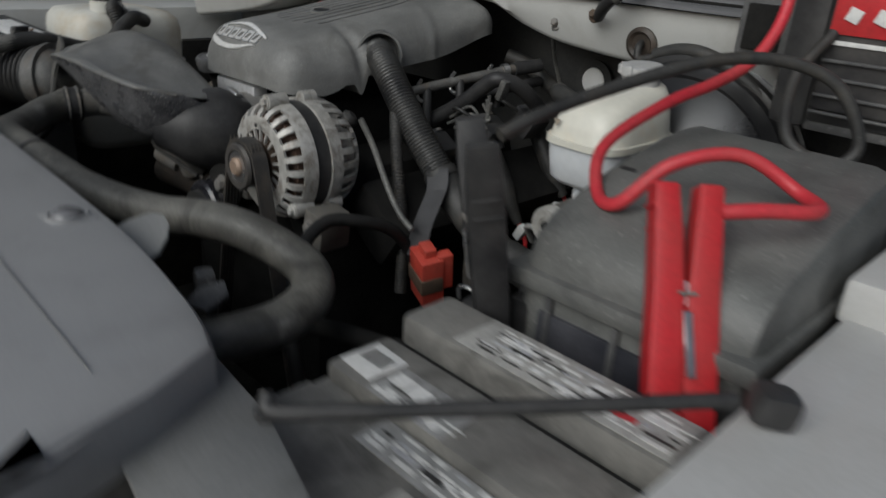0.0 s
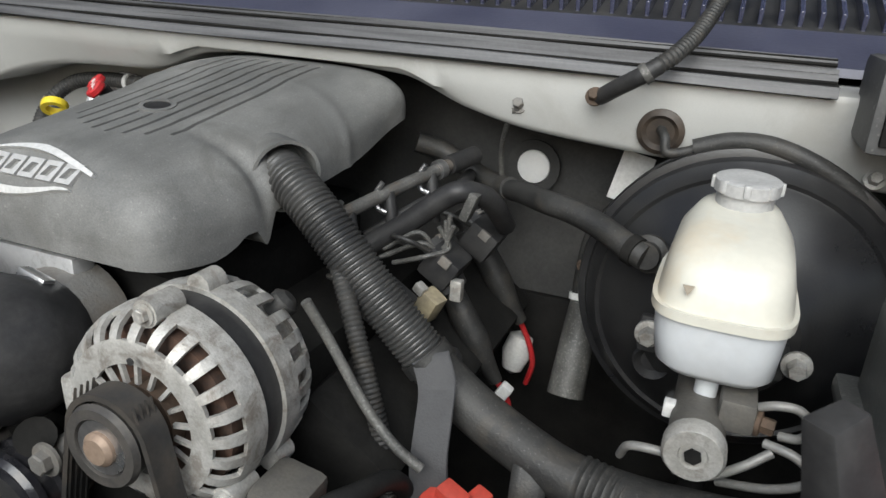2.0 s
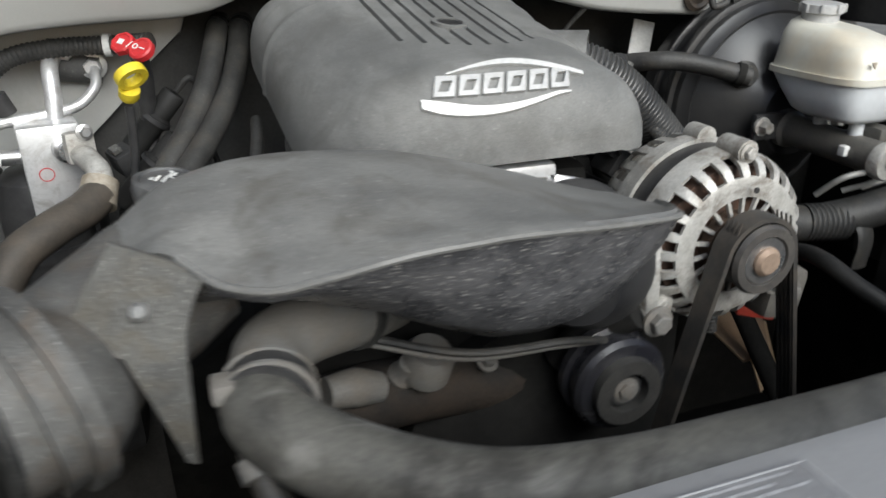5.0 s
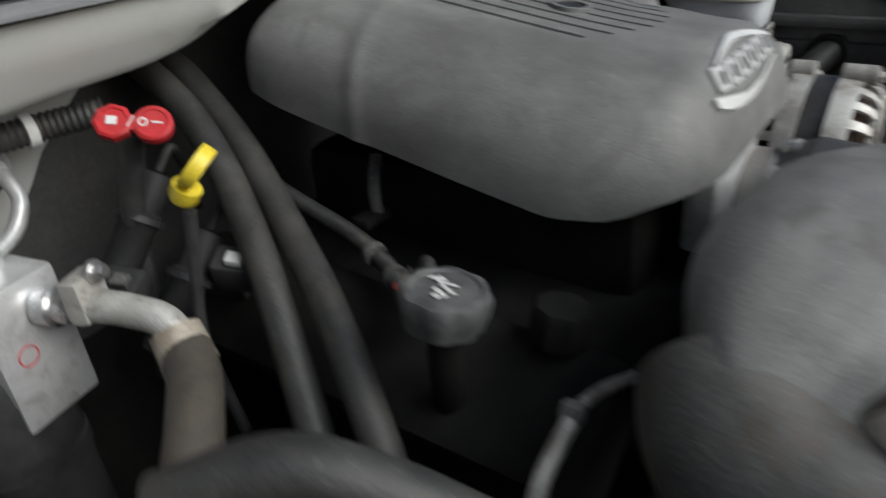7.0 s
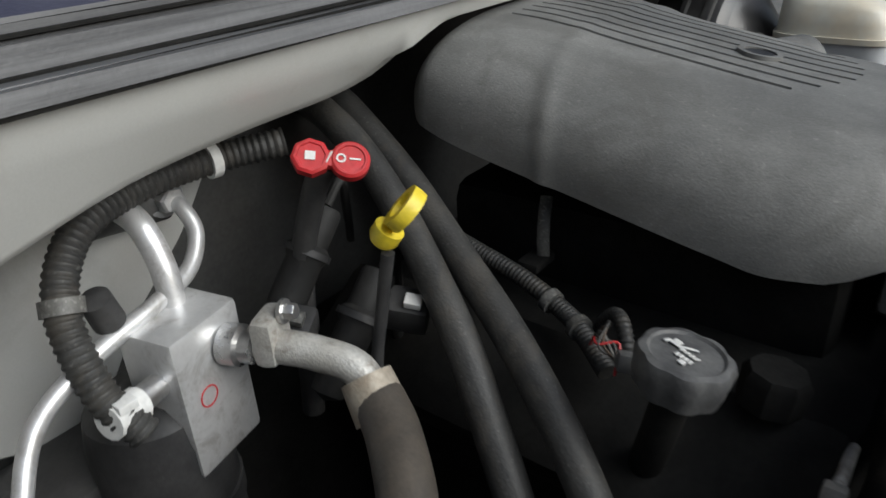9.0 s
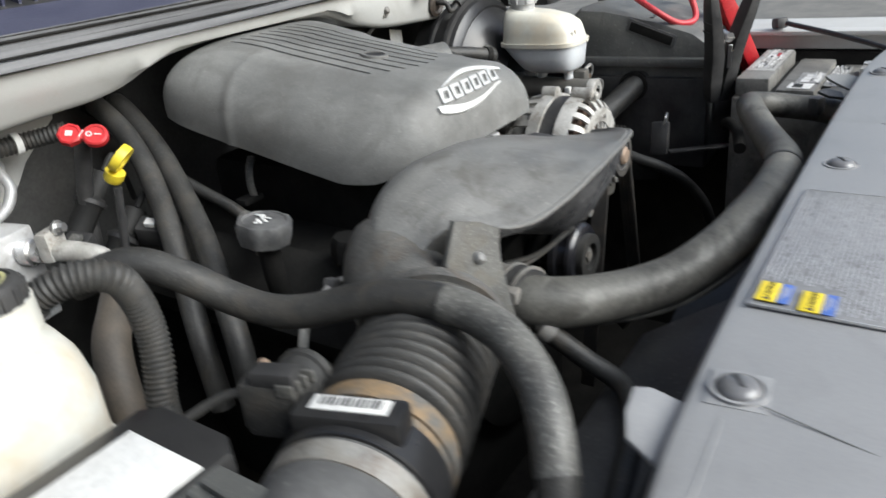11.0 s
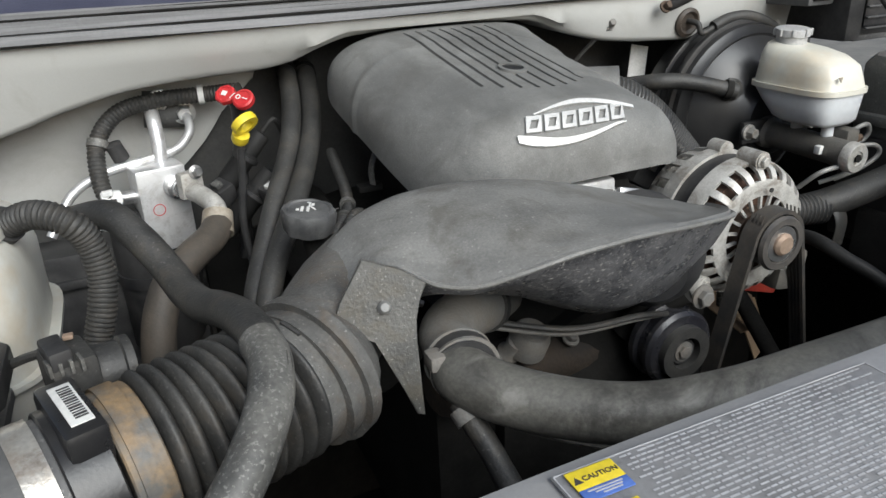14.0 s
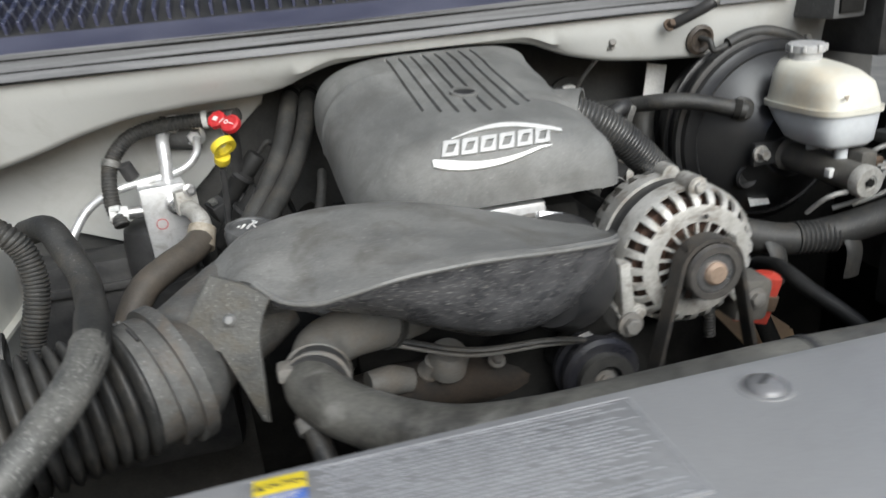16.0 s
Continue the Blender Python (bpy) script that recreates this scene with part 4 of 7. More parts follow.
part("lid_top", slab([(-0.834, 0.026, 1.0570), (-0.600, 0.032, 1.0570), (-0.541, 0.052, 1.0570), (-0.531, 0.066, 1.0570), (-0.531, 0.283, 1.0570), (-0.834, 0.283, 1.0570)], 0.010, 0.003), LID, filt)
part("lid_rim", slab([(-0.834, 0.201, 1.0584), (-0.524, 0.201, 1.0584), (-0.515, 0.215, 1.0584), (-0.515, 0.270, 1.0584), (-0.524, 0.281, 1.0584), (-0.834, 0.281, 1.0584)], 0.014, 0.003), SATIN, filt, "clean black rim round the label")
part("lid_flange", rbox((-0.6835, 0.158, 1.006), (0.312, 0.288, 0.010), 0.003), BOX, filt)
for k in range(33):
    part("lid_rib", rbox((-0.822 + 0.0085 * k, 0.126 + 0.006 * (k > 27), 1.0585), (0.0034, 0.142 - 0.012 * (k > 27), 0.0048), 0.0013, pose(0, 0, 0, 0, 0, -4)), LID, filt)
tag = part("label", rbox((-0.642, 0.235, 1.0592), (0.206, 0.060, 0.0014), 0.0004), PAPER, filt, "white paper label")
for k in range(4):
    part("print_line", rbox((-0.66 + 0.004 * k, 0.223 + 0.008 * k, 1.0601), (0.10 - 0.012 * k, 0.0014, 0.0004), 0), PALE_INK, tag)
part("front_label", rbox((-0.60, 0.0192, 0.985), (0.06, 0.0012, 0.03), 0.0003), PAPER, filt, "small white label")
part("neck", tube([tuple(ax(-0.56)), tuple(ax(-0.53)), tuple(ax(-0.50)), tuple(ax(-0.488))], [0.053, 0.049, 0.0455, 0.0455], 32), BOX, filt)
part("clamp", ring_band(0.0455, 0.0475, -0.007, 0.007, ax(-0.500), AXD, 40), surface("stained_steel", (0.46, 0.45, 0.42), 0.32, metal=0.6, dust=(0.22, 0.14, 0.07), dusty=0.75, patch=30, grain=400, stain=((0.12, 0.09, 0.06), 50, 0.5)), filt, "steel band clamp with rust stains")
part("latch", rbox((-0.56, 0.02, 1.01), (0.03, 0.012, 0.04), 0.003), STEEL, filt, "steel latch")


# ---- alternator, belt and pulleys ----
AC = Vector((0.138, 0.0, 0.993))
alt = thing("alternator", (0.138, 0.33, 0.92), "weathered aluminium alternator with rusty fan and slotted housing", "alternator")


def radial(r, y, a):
    return Vector((AC.x + r * math.sin(a), y, AC.z + r * math.cos(a)))


def slotted(profile, first, last, slots=24, thick=0.0035):
    """A cast housing turned from (radius, y), with rounded cooling slots through it between two of the profile's points."""
    b = bmesh.new()
    n = slots * 7
    ring = [[b.verts.new(radial(r, y, 2 * math.pi * j / n)) for j in range(n)] for r, y in profile]
    for i in range(len(profile) - 1):
        for j in range(n):
            if first <= i <= last and j % 7 in (1, 2, 3, 4):
                continue
            b.faces.new([ring[i][j], ring[i][(j + 1) % n], ring[i + 1][(j + 1) % n], ring[i + 1][j]])
    bmesh.ops.delete(b, geom=[v for v in b.verts if not v.link_faces], context="VERTS")
    bmesh.ops.recalc_face_normals(b, faces=b.faces)
    bmesh.ops.solidify(b, geom=b.faces[:], thickness=thick)
    return b


part("front_housing", slotted([(0.0405, 0.2830), (0.0535, 0.2820), (0.0572, 0.2826), (0.060, 0.2838), (0.0655, 0.2880), (0.0692, 0.2945), (0.0708, 0.2990), (0.0722, 0.3035), (0.0730, 0.3175)], 2, 5), ALU, alt, "slotted front housing", sharp=50)
part("stator", lathe([(0.0, 0.0), (0.068, 0.0), (0.070, 0.001), (0.070, 0.026), (0.0, 0.026)], (AC.x, 0.315, AC.z), (0, 1, 0), 48), BLACK, alt, "dark laminated stator")
part("rear_housing", slotted([(0.0735, 0.3380), (0.0735, 0.3540), (0.0728, 0.3560), (0.0720, 0.3620), (0.0700, 0.3720), (0.0650, 0.3820), (0.0620, 0.3850), (0.0550, 0.3880)], 1, 5), ALU, alt, "slotted rear housing", sharp=50)
part("side_flange", rbox((0.0690, 0.299, 0.970), (0.014, 0.020, 0.064), 0.005, pose(0, 0, 0, 0, -4, 0)), ALU, alt, "cast side flange")
part("rear_cap", lathe([(0.0, 0.0), (0.044, 0.0), (0.052, -0.004), (0.055, -0.012), (0.055, -0.03), (0.0, -0.03)], (AC.x, 0.398, AC.z), (0, 1, 0), 40), ALU, alt)
part("rotor", lathe([(0.0, 0.0), (0.062, 0.0), (0.062, 0.020), (0.0, 0.020)], (AC.x, 0.296, AC.z), (0, 1, 0), 40), surface("dark_rotor", (0.045, 0.032, 0.026), 0.8, dust=(0.15, 0.075, 0.045), dusty=0.7, patch=60), alt, "rusty rotor fan")


def fin(points, w, h):
    b = bmesh.new()
    rows = []
    for r, y, a in points:
        c = radial(r, y, a)
        side = Vector((math.cos(a), 0, -math.sin(a))) * w / 2
        outw = (Vector((math.sin(a), 0, math.cos(a))) * 0.7 + Vector((0, -0.7, 0))).normalized() * h / 2
        rows.append([c - side - outw, c + side - outw, c + side * 0.8 + outw, c - side * 0.8 + outw])
    skin(b, rows)
    return b


for k in range(18):
    a = 2 * math.pi * k / 18
    part("fan_spoke", fin([(0.026, 0.284, a), (0.034, 0.2845, a), (0.0415, 0.285, a)], 0.0034, 0.004), ALU, alt)
part("hub", ring_band(0.012, 0.027, 0.0, 0.012, (AC.x, 0.282, AC.z), (0, 1, 0), 36), RUST, alt)
for a in (0.05, 2.27, 4.02):
    r = 0.0735
    lug = part("lug", tube([tuple(radial(r, 0.291, a)), tuple(radial(r, 0.317, a))], 0.0095, 14, 1), ALU, alt)
    part("rear_lug", tube([tuple(radial(r, 0.339, a)), tuple(radial(r, 0.358, a))], 0.0095, 14, 1), ALU, alt)
    part("bolt", hexbolt(radial(r, 0.291, a), (0, -1, 0), 0.0052, 0.006), ALU, lug)
part("dowel", lathe([(0, 0), (0.0025, 0), (0.0025, 0.001), (0, 0.001)], radial(0.048, 0.2765, 0.08), (0, -1, 0), 14), BLACK, alt)
pulley = part("pulley", lathe([(0.0, 0.0), (0.019, 0.0), (0.020, -0.004), (0.0265, -0.004), (0.0285, 0.0), (0.0262, 0.002), (0.0262, 0.020), (0.0285, 0.022), (0.0, 0.024)], (AC.x, 0.254, AC.z), (0, 1, 0), 40), surface("worn_pulley_steel", (0.075, 0.07, 0.066), 0.5, metal=0.3, dust=(0.16, 0.145, 0.125), dusty=0.6, patch=50), alt, "dull grey worn belt pulley")
part("washer", ring_band(0.011, 0.0185, 0.0, 0.003, (AC.x, 0.2515, AC.z), (0, 1, 0), 30), STEEL, pulley)
part("nut", lathe([(0.0, 0.0), (0.0085, 0.0), (0.0115, 0.003), (0.0115, 0.010), (0.0, 0.010)], (AC.x, 0.246, AC.z), (0, 1, 0), 24), TAN, pulley, "rusty shaft nut")
part("foot", rbox((0.220, 0.322, 0.926), (0.040, 0.046, 0.048), 0.008, pose(0, 0, 0, 0, 8, 0)), PUMP_GREY, alt, "dull cast mounting foot")
part("foot_bolt", hexbolt((0.220, 0.299, 0.930), (0, -1, 0), 0.008, 0.008), CASTING, alt)
part("foot", rbox((0.060, 0.322, 0.937), (0.032, 0.05, 0.034), 0.009), CASTING, alt)
part("terminal", lathe([(0.0, 0), (0.011, 0), (0.011, 0.014), (0.006, 0.018), (0.0, 0.018)], (0.168, 0.385, 1.035), (0.6, 0.4, 0.7), 16), RUBBER, alt)

belt = thing("drive_belt", (0.138, 0.264, 0.8), "brown-black ribbed drive belt", "belt")
loop = [(0.045, 0.700)]
for k in range(13):
    a = math.pi * (1.0 - k / 12) + 0.35 * (1 - 2 * k / 12) * -1
    loop.append((AC.x + 0.0295 * math.cos(a), AC.z + 0.0295 * math.sin(a)))
loop.append((0.235, 0.700))
bm = bmesh.new()
rows = []
for i, (x, z) in enumerate(loop):
    a, b = loop[max(0, i - 1)], loop[min(len(loop) - 1, i + 1)]
    n = Vector((-(b[1] - a[1]), 0, b[0] - a[0])).normalized()
    p = Vector((x, 0, z))
    rows.append([p + Vector((0, 0.255, 0)), p + Vector((0, 0.274, 0)), p + n * 0.004 + Vector((0, 0.274, 0)), p + n * 0.004 + Vector((0, 0.255, 0))])
skin(bm, rows)
part("band", bm, BELT, belt)
for k in range(4):
    y = 0.2575 + 0.0046 * k
    part("rib", tube([(x, y, z) for x, z in loop], 0.0009, 6, 2), BELT, belt)


def idler(x, y, z, r, label):
    """A grooved idler pulley on its bolt, facing forward."""
    t = thing("idler_pulley", (x, y, z - r), label, "pulley", "belt pulleys")
    part("wheel", lathe([(0.0, 0.004), (r * 0.80, 0.003), (r * 0.92, 0.004), (r, 0.008), (r, 0.013), (r * 0.92, 0.015), (r * 0.92, 0.024), (r * 1.02, 0.026), (r * 1.02, 0.033), (0.0, 0.035)], (x, y, z), (0, 1, 0), 48), GLOSS, t)
    cap = part("cap", ring_band(r * 0.42, r * 0.70, -0.005, 0.004, (x, y, z), (0, 1, 0), 40), PULLEY_CAP, t, "dull grey bearing cap ring")
    part("hub", lathe([(0.0, 0.0), (r * 0.34, 0.0), (r * 0.34, 0.003), (0.0, 0.003)], (x, y, z), (0, 1, 0), 24), BLACK, cap)
    part("bolt", hexbolt((x, y, z), (0, -1, 0), r * 0.18, 0.004), CASTING, t)
    return t


GLOSS = surface("glossy_black_steel", (0.018, 0.018, 0.022), 0.22, dust=(0.07, 0.068, 0.066), dusty=0.35, patch=30, spec=0.6)
idler(0.027, 0.253, 0.903, 0.0395, "black grooved tensioner pulley below the alternator")
arm = thing("tensioner_arm", (0.04, 0.29, 0.90), "dirty aluminium belt tensioner arm with a bolt", "tensioner")
part("arm", bar((0.03, 0.295, 0.90), (0.062, 0.294, 0.946), 0.018, 0.024, 0.006), CASTING, arm)
part("bolt", hexbolt((0.062, 0.272, 0.946), (0, -1, 0), 0.0085, 0.010), CASTING, arm, "dirty hex bolt")
spring = part("spring", tube([(0.045, 0.277, 0.955), (0.02, 0.30, 0.93), (0.0, 0.31, 0.90)], 0.014, 14), PIT, arm)

# ---- cooling hoses ----
rad = thing("radiator_hose", (0, 0.1, 0.97), "large grey dusty radiator hose with pale scuffs", "hose")
R = 0.0225
part("hose", tube([(-0.232, 0.208, 1.000), (-0.240, 0.185, 0.999), (-0.224, 0.155, 0.996), (-0.190, 0.122, 0.993), (-0.150, 0.093, 0.995), (-0.10, 0.072, 1.003), (-0.05, 0.060, 1.012), (0.0, 0.0535, 1.018), (0.05, 0.0535, 1.019), (0.10, 0.060, 1.014), (0.15, 0.071, 1.006), (0.20, 0.088, 1.000), (0.25, 0.109, 0.999), (0.30, 0.132, 1.004), (0.35, 0.149, 1.002), (0.410, 0.161, 0.990), (0.444, 0.145, 0.982), (0.459, 0.110, 0.976), (0.455, 0.070, 0.974), (0.43, 0.02, 0.970)], [0.0215, 0.0215, 0.021, 0.0205, 0.0205, 0.0205, 0.0205, 0.020, 0.0195, 0.019, 0.0185, 0.0185, 0.018, 0.018, 0.018, 0.018, 0.018, 0.018, 0.018, 0.018], 22, 8), SCUFFED, rad)
part("seam", tube([(-0.243, 0.166, 0.983), (-0.215, 0.130, 0.979), (-0.175, 0.094, 0.977), (-0.125, 0.063, 0.984), (-0.06, 0.0435, 0.996), (0.0, 0.036, 1.003), (0.07, 0.037, 1.003), (0.15, 0.055, 0.993)], 0.0028, 8), SCUFFED, rad, "pale moulded seam")
clamp = part("clamp", tube([(-0.233, 0.206, 1.0), (-0.238, 0.186, 0.9995)], R + 0.002, 26, 1), BLACK, rad, "dark spring clamp")
for y in (0.190, 0.204):
    part("clamp_wire", tube([(-0.2345 - 0.1 * (0.206 - y), y, 1.0), (-0.2350 - 0.1 * (0.206 - y), y - 0.0025, 1.0)], R + 0.0035, 26, 1), CASTING, clamp)
part("clamp_ear", rbox((-0.258, 0.192, 1.012), (0.012, 0.016, 0.012), 0.003), CASTING, rad)
part("tie", tube([(0.068, 0.0553, 1.0175), (0.074, 0.0560, 1.0170)], 0.0205, 24, 1), BLACK, rad, "black cable tie")
housing = thing("thermostat_housing", (-0.21, 0.24, 0.96), "stained grey thermostat housing elbow", "housing")
part("elbow", tube([(-0.234, 0.205, 1.0), (-0.230, 0.235, 1.002), (-0.207, 0.262, 0.998), (-0.170, 0.292, 0.986), (-0.135, 0.325, 0.975)], [0.0205, 0.0215, 0.022, 0.022, 0.022], 22), CASTING, housing)
part("clip", tube([(-0.172, 0.290, 0.987), (-0.166, 0.295, 0.985)], 0.0245, 22, 1), RUBBER, housing)
part("wire", tube([(-0.165, 0.283, 0.972), (-0.10, 0.255, 0.962), (-0.03, 0.252, 0.958), (0.01, 0.262, 0.945)], 0.003, 8), RUBBER, housing)
part("wire", tube([(-0.165, 0.288, 0.965), (-0.10, 0.265, 0.952), (-0.03, 0.260, 0.950), (0.01, 0.270, 0.940)], 0.0025, 8), CASTING, housing)
PUMP = surface("dark_pump_casting", (0.026, 0.024, 0.022), 0.7, dust=(0.06, 0.045, 0.034), dusty=0.7, patch=34, grain=300, bump=0.5, spec=0.2)
part("base", tube([(-0.205, 0.315, 0.895), (-0.150, 0.332, 0.888), (-0.080, 0.338, 0.882), (-0.010, 0.338, 0.872), (0.045, 0.335, 0.865)], [0.026, 0.028, 0.0275, 0.028, 0.030], 22), PUMP, housing, "dark stained pump casting")
part("boss", lathe([(0.0, 0), (0.020, 0), (0.020, 0.020), (0.016, 0.026), (0.0, 0.027)], (-0.112, 0.318, 0.912), (0.1, -0.35, 0.9), 20), CASTING, housing, "pale casting boss")
part("boss", tube([(-0.192, 0.300, 0.922), (-0.170, 0.306, 0.918), (-0.150, 0.312, 0.910)], [0.012, 0.015, 0.012], 14), CASTING, housing, "pale casting flange")
part("boss_bolt", hexbolt((-0.060, 0.318, 0.908), (0.1, -0.5, 0.8), 0.006, 0.008), CASTING, housing)
part("sensor", lathe([(0.0, -0.012), (0.011, -0.012), (0.012, -0.004), (0.009, 0.0), (0.009, 0.014), (0.0, 0.014)], (-0.128, 0.318, 0.915), (0.2, -0.5, 0.8), 16), CASTING, housing, "pale sensor plug")

top = thing("vent_hose", (-0.4, 0.2, 1.04), "grey-black rubber coolant hose laid over the bellows", "hose")
part("hose", tube([(-0.475, 0.415, 1.085), (-0.448, 0.385, 1.094), (-0.430, 0.357, 1.082), (-0.414, 0.330, 1.062), (-0.405, 0.300, 1.053), (-0.397, 0.270, 1.055), (-0.389, 0.240, 1.064), (-0.381, 0.210, 1.071), (-0.375, 0.180, 1.072), (-0.373, 0.150, 1.069), (-0.380, 0.122, 1.062), (-0.396, 0.096, 1.050), (-0.413, 0.080, 1.036), (-0.430, 0.068, 1.015), (-0.448, 0.058, 0.985), (-0.460, 0.05, 0.93)], 0.0120, 18), RUBBER, top)
part("scuffed_run", tube([(-0.3745, 0.170, 1.0717), (-0.3735, 0.150, 1.069), (-0.380, 0.122, 1.062), (-0.396, 0.096, 1.050), (-0.413, 0.080, 1.036), (-0.428, 0.0695, 1.018)], 0.0126, 18), HOSE, top, "pale scuffed stretch of hose")
rib = thing("ribbed_hose", (-0.46, 0.35, 1.0), "black corrugated plastic hose beside the coolant tank", "hose")
part("hose", tube([(-0.530, 0.395, 1.09), (-0.500, 0.372, 1.108), (-0.476, 0.360, 1.103), (-0.464, 0.362, 1.083), (-0.461, 0.360, 1.055), (-0.466, 0.355, 1.03), (-0.475, 0.350, 1.0), (-0.48, 0.34, 0.95)], 0.0112, 16, 12, rib=0.0016, pitch=0.0038), RUBBER, rib)

part("end_cuff", tube([(-0.530, 0.395, 1.09), (-0.516, 0.384, 1.101)], 0.0145, 16, 1), BLACK, rib)
pair = [[(-0.205, 0.825, 1.128), (-0.212, 0.785, 1.121), (-0.222, 0.732, 1.100), (-0.237, 0.683, 1.070), (-0.259, 0.636, 1.040), (-0.286, 0.588, 1.010), (-0.310, 0.550, 0.975), (-0.335, 0.51, 0.93), (-0.345, 0.49, 0.86)],
        [(-0.178, 0.825, 1.126), (-0.187, 0.780, 1.118), (-0.194, 0.742, 1.099), (-0.210, 0.686, 1.070), (-0.236, 0.626, 1.040), (-0.273, 0.553, 1.010), (-0.312, 0.488, 0.975), (-0.335, 0.45, 0.93), (-0.345, 0.44, 0.86)]]
for pts in pair:
    h = thing("heater_hose", pts[-1], "black rubber heater hose coming down from the firewall", "hose", "heater hoses")
    part("hose", tube(pts, 0.0125, 16), RUBBER, h)
    part("clamp", tube([tuple(Vector(pts[1]).lerp(Vector(pts[0]), f)) for f in (0.25, 0.55)], 0.0145, 16, 1), PIT, h)

# ---- coolant tank ----
tank = thing("coolant_tank", (-0.60, 0.42, 0.86), "yellowed white plastic coolant tank", "coolant tank")
bm = bmesh.new()
rings = []
for z, xl, xr, y0, y1 in ((0.84, -0.70, -0.525, 0.32, 0.50), (0.86, -0.715, -0.512, 0.31, 0.512), (1.03, -0.72, -0.511, 0.305, 0.52), (1.058, -0.72, -0.510, 0.305, 0.52), (1.078, -0.715, -0.513, 0.309, 0.515), (1.091, -0.70, -0.519, 0.318, 0.50), (1.097, -0.66, -0.534, 0.335, 0.47)):
    cx, cy, wx, wy = (xl + xr) / 2, (y0 + y1) / 2, (xr - xl) / 2, (y1 - y0) / 2
    rings.append([(cx + wx * math.copysign(abs(math.cos(a)) ** 0.45, math.cos(a)), cy + wy * math.copysign(abs(math.sin(a)) ** 0.45, math.sin(a)), z) for a in (2 * math.pi * k / 40 for k in range(40))])
skin(bm, rings)
part("body", bm, YELLOWED, tank, sharp=60)
bm = bmesh.new()
skin(bm, [[(-0.6125 + 0.1095 * math.copysign(abs(math.cos(a)) ** 0.45, math.cos(a)), 0.4125 + 0.1095 * math.copysign(abs(math.sin(a)) ** 0.45, math.sin(a)), z) for a in (2 * math.pi * k / 40 for k in range(40))] for z in (0.998, 1.002)])
part("seam", bm, YELLOWED, tank)
CAP = Vector((-0.546, 0.376, 1.094))
part("neck", lathe([(0.0, 0), (0.028, 0), (0.028, 0.02), (0.0, 0.02)], CAP), YELLOWED, tank)
prof = [(0.0, 0.006), (0.0245, 0.006), (0.0255, 0.008), (0.0255, 0.030), (0.0235, 0.0335), (0.0205, 0.0345), (0.0198, 0.033), (0.0, 0.0345)]
lid = part("cap", lathe(prof, CAP, seg=40), BLACK, tank, "black ribbed screw cap with yellow ring of writing")
for k in range(18):
    a = 2 * math.pi * k / 18
    part("grip", rbox(CAP + Vector((math.cos(a) * 0.0256, math.sin(a) * 0.0256, 0.019)), (0.0026, 0.0042, 0.023), 0.001, pose(0, 0, 0, 0, 0, math.degrees(a))), BLACK, lid)
FADED = surface("faded_yellow_print", (0.36, 0.35, 0.14), 0.5, dust=(0.3, 0.3, 0.27), dusty=0.6, patch=60)
for k in range(26):
    a = 2 * math.pi * k / 26
    if k % 7 != 6:
        part("print_mark", rbox(CAP + Vector((math.cos(a) * 0.0170, math.sin(a) * 0.0170, 0.0345)), (0.0022, 0.0030, 0.0005), 0, pose(0, 0, 0, 0, 0, math.degrees(a))), FADED, lid)
part("picture_mark", rbox(CAP + Vector((0.007, 0.003, 0.0348)), (0.008, 0.007, 0.0005), 0, pose(0, 0, 0, 0, 0, 20)), PALE_INK, lid)
part("picture_mark", rbox(CAP + Vector((-0.006, 0.007, 0.0348)), (0.007, 0.006, 0.0005), 0, pose(0, 0, 0, 0, 0, 20)), PALE_INK, lid)
part("picture_mark", rbox(CAP + Vector((-0.002, -0.009, 0.0348)), (0.008, 0.006, 0.0005), 0, pose(0, 0, 0, 0, 0, 20)), PALE_INK, lid)

# ---- air conditioning ----
dryer = thing("accumulator", (-0.425, 0.735, 0.78), "black air conditioning accumulator with a silver pipe block", "accumulator")
part("can", lathe([(0.0, 0), (0.040, 0), (0.046, 0.01), (0.046, 0.17), (0.042, 0.19), (0.03, 0.20), (0.0, 0.202)], (-0.425, 0.742, 0.79), seg=36), BLACK, dryer, "black painted accumulator can")
part("strap", ring_band(0.046, 0.048, 0.10, 0.115, (-0.425, 0.742, 0.79), (0, 0, 1), 36), BLACK, dryer, "black rubber strap")
part("block", rbox((-0.402, 0.722, 0.990), (0.060, 0.045, 0.106), 0.004, pose(0, 0, 0, 0, 0, 12)), BRIGHT, dryer)
part("stamp", ring_band(0.0066, 0.0076, 0.0, 0.0004, (-0.4071, 0.6977, 0.992), (0.208, -0.978, 0), 24), RED, dryer, "thin red inked ring")
part("port", lathe([(0.0, 0), (0.014, 0), (0.014, 0.012), (0.011, 0.014), (0.011, 0.022), (0.0, 0.022)], (-0.385, 0.702, 1.018), (0.35, -0.9, 0), 20), STEEL, dryer)
pipe = thing("cooling_pipe", (-0.35, 0.65, 1.0), "dirty aluminium cooling pipe with a bolted flange", "pipe")
part("pipe", tube([(-0.374, 0.690, 1.018), (-0.367, 0.672, 1.017), (-0.356, 0.648, 1.014), (-0.347, 0.622, 1.006), (-0.352, 0.600, 0.985)], 0.0115, 16), ALU, pipe)
part("sleeve", tube([(-0.350, 0.604, 0.992), (-0.362, 0.583, 0.986), (-0.388, 0.552, 0.980), (-0.415, 0.525, 0.966), (-0.434, 0.495, 0.930), (-0.442, 0.475, 0.87), (-0.445, 0.465, 0.80)], 0.0172, 18), BROWN_HOSE, pipe, "brown-grey rubber cooling hose")
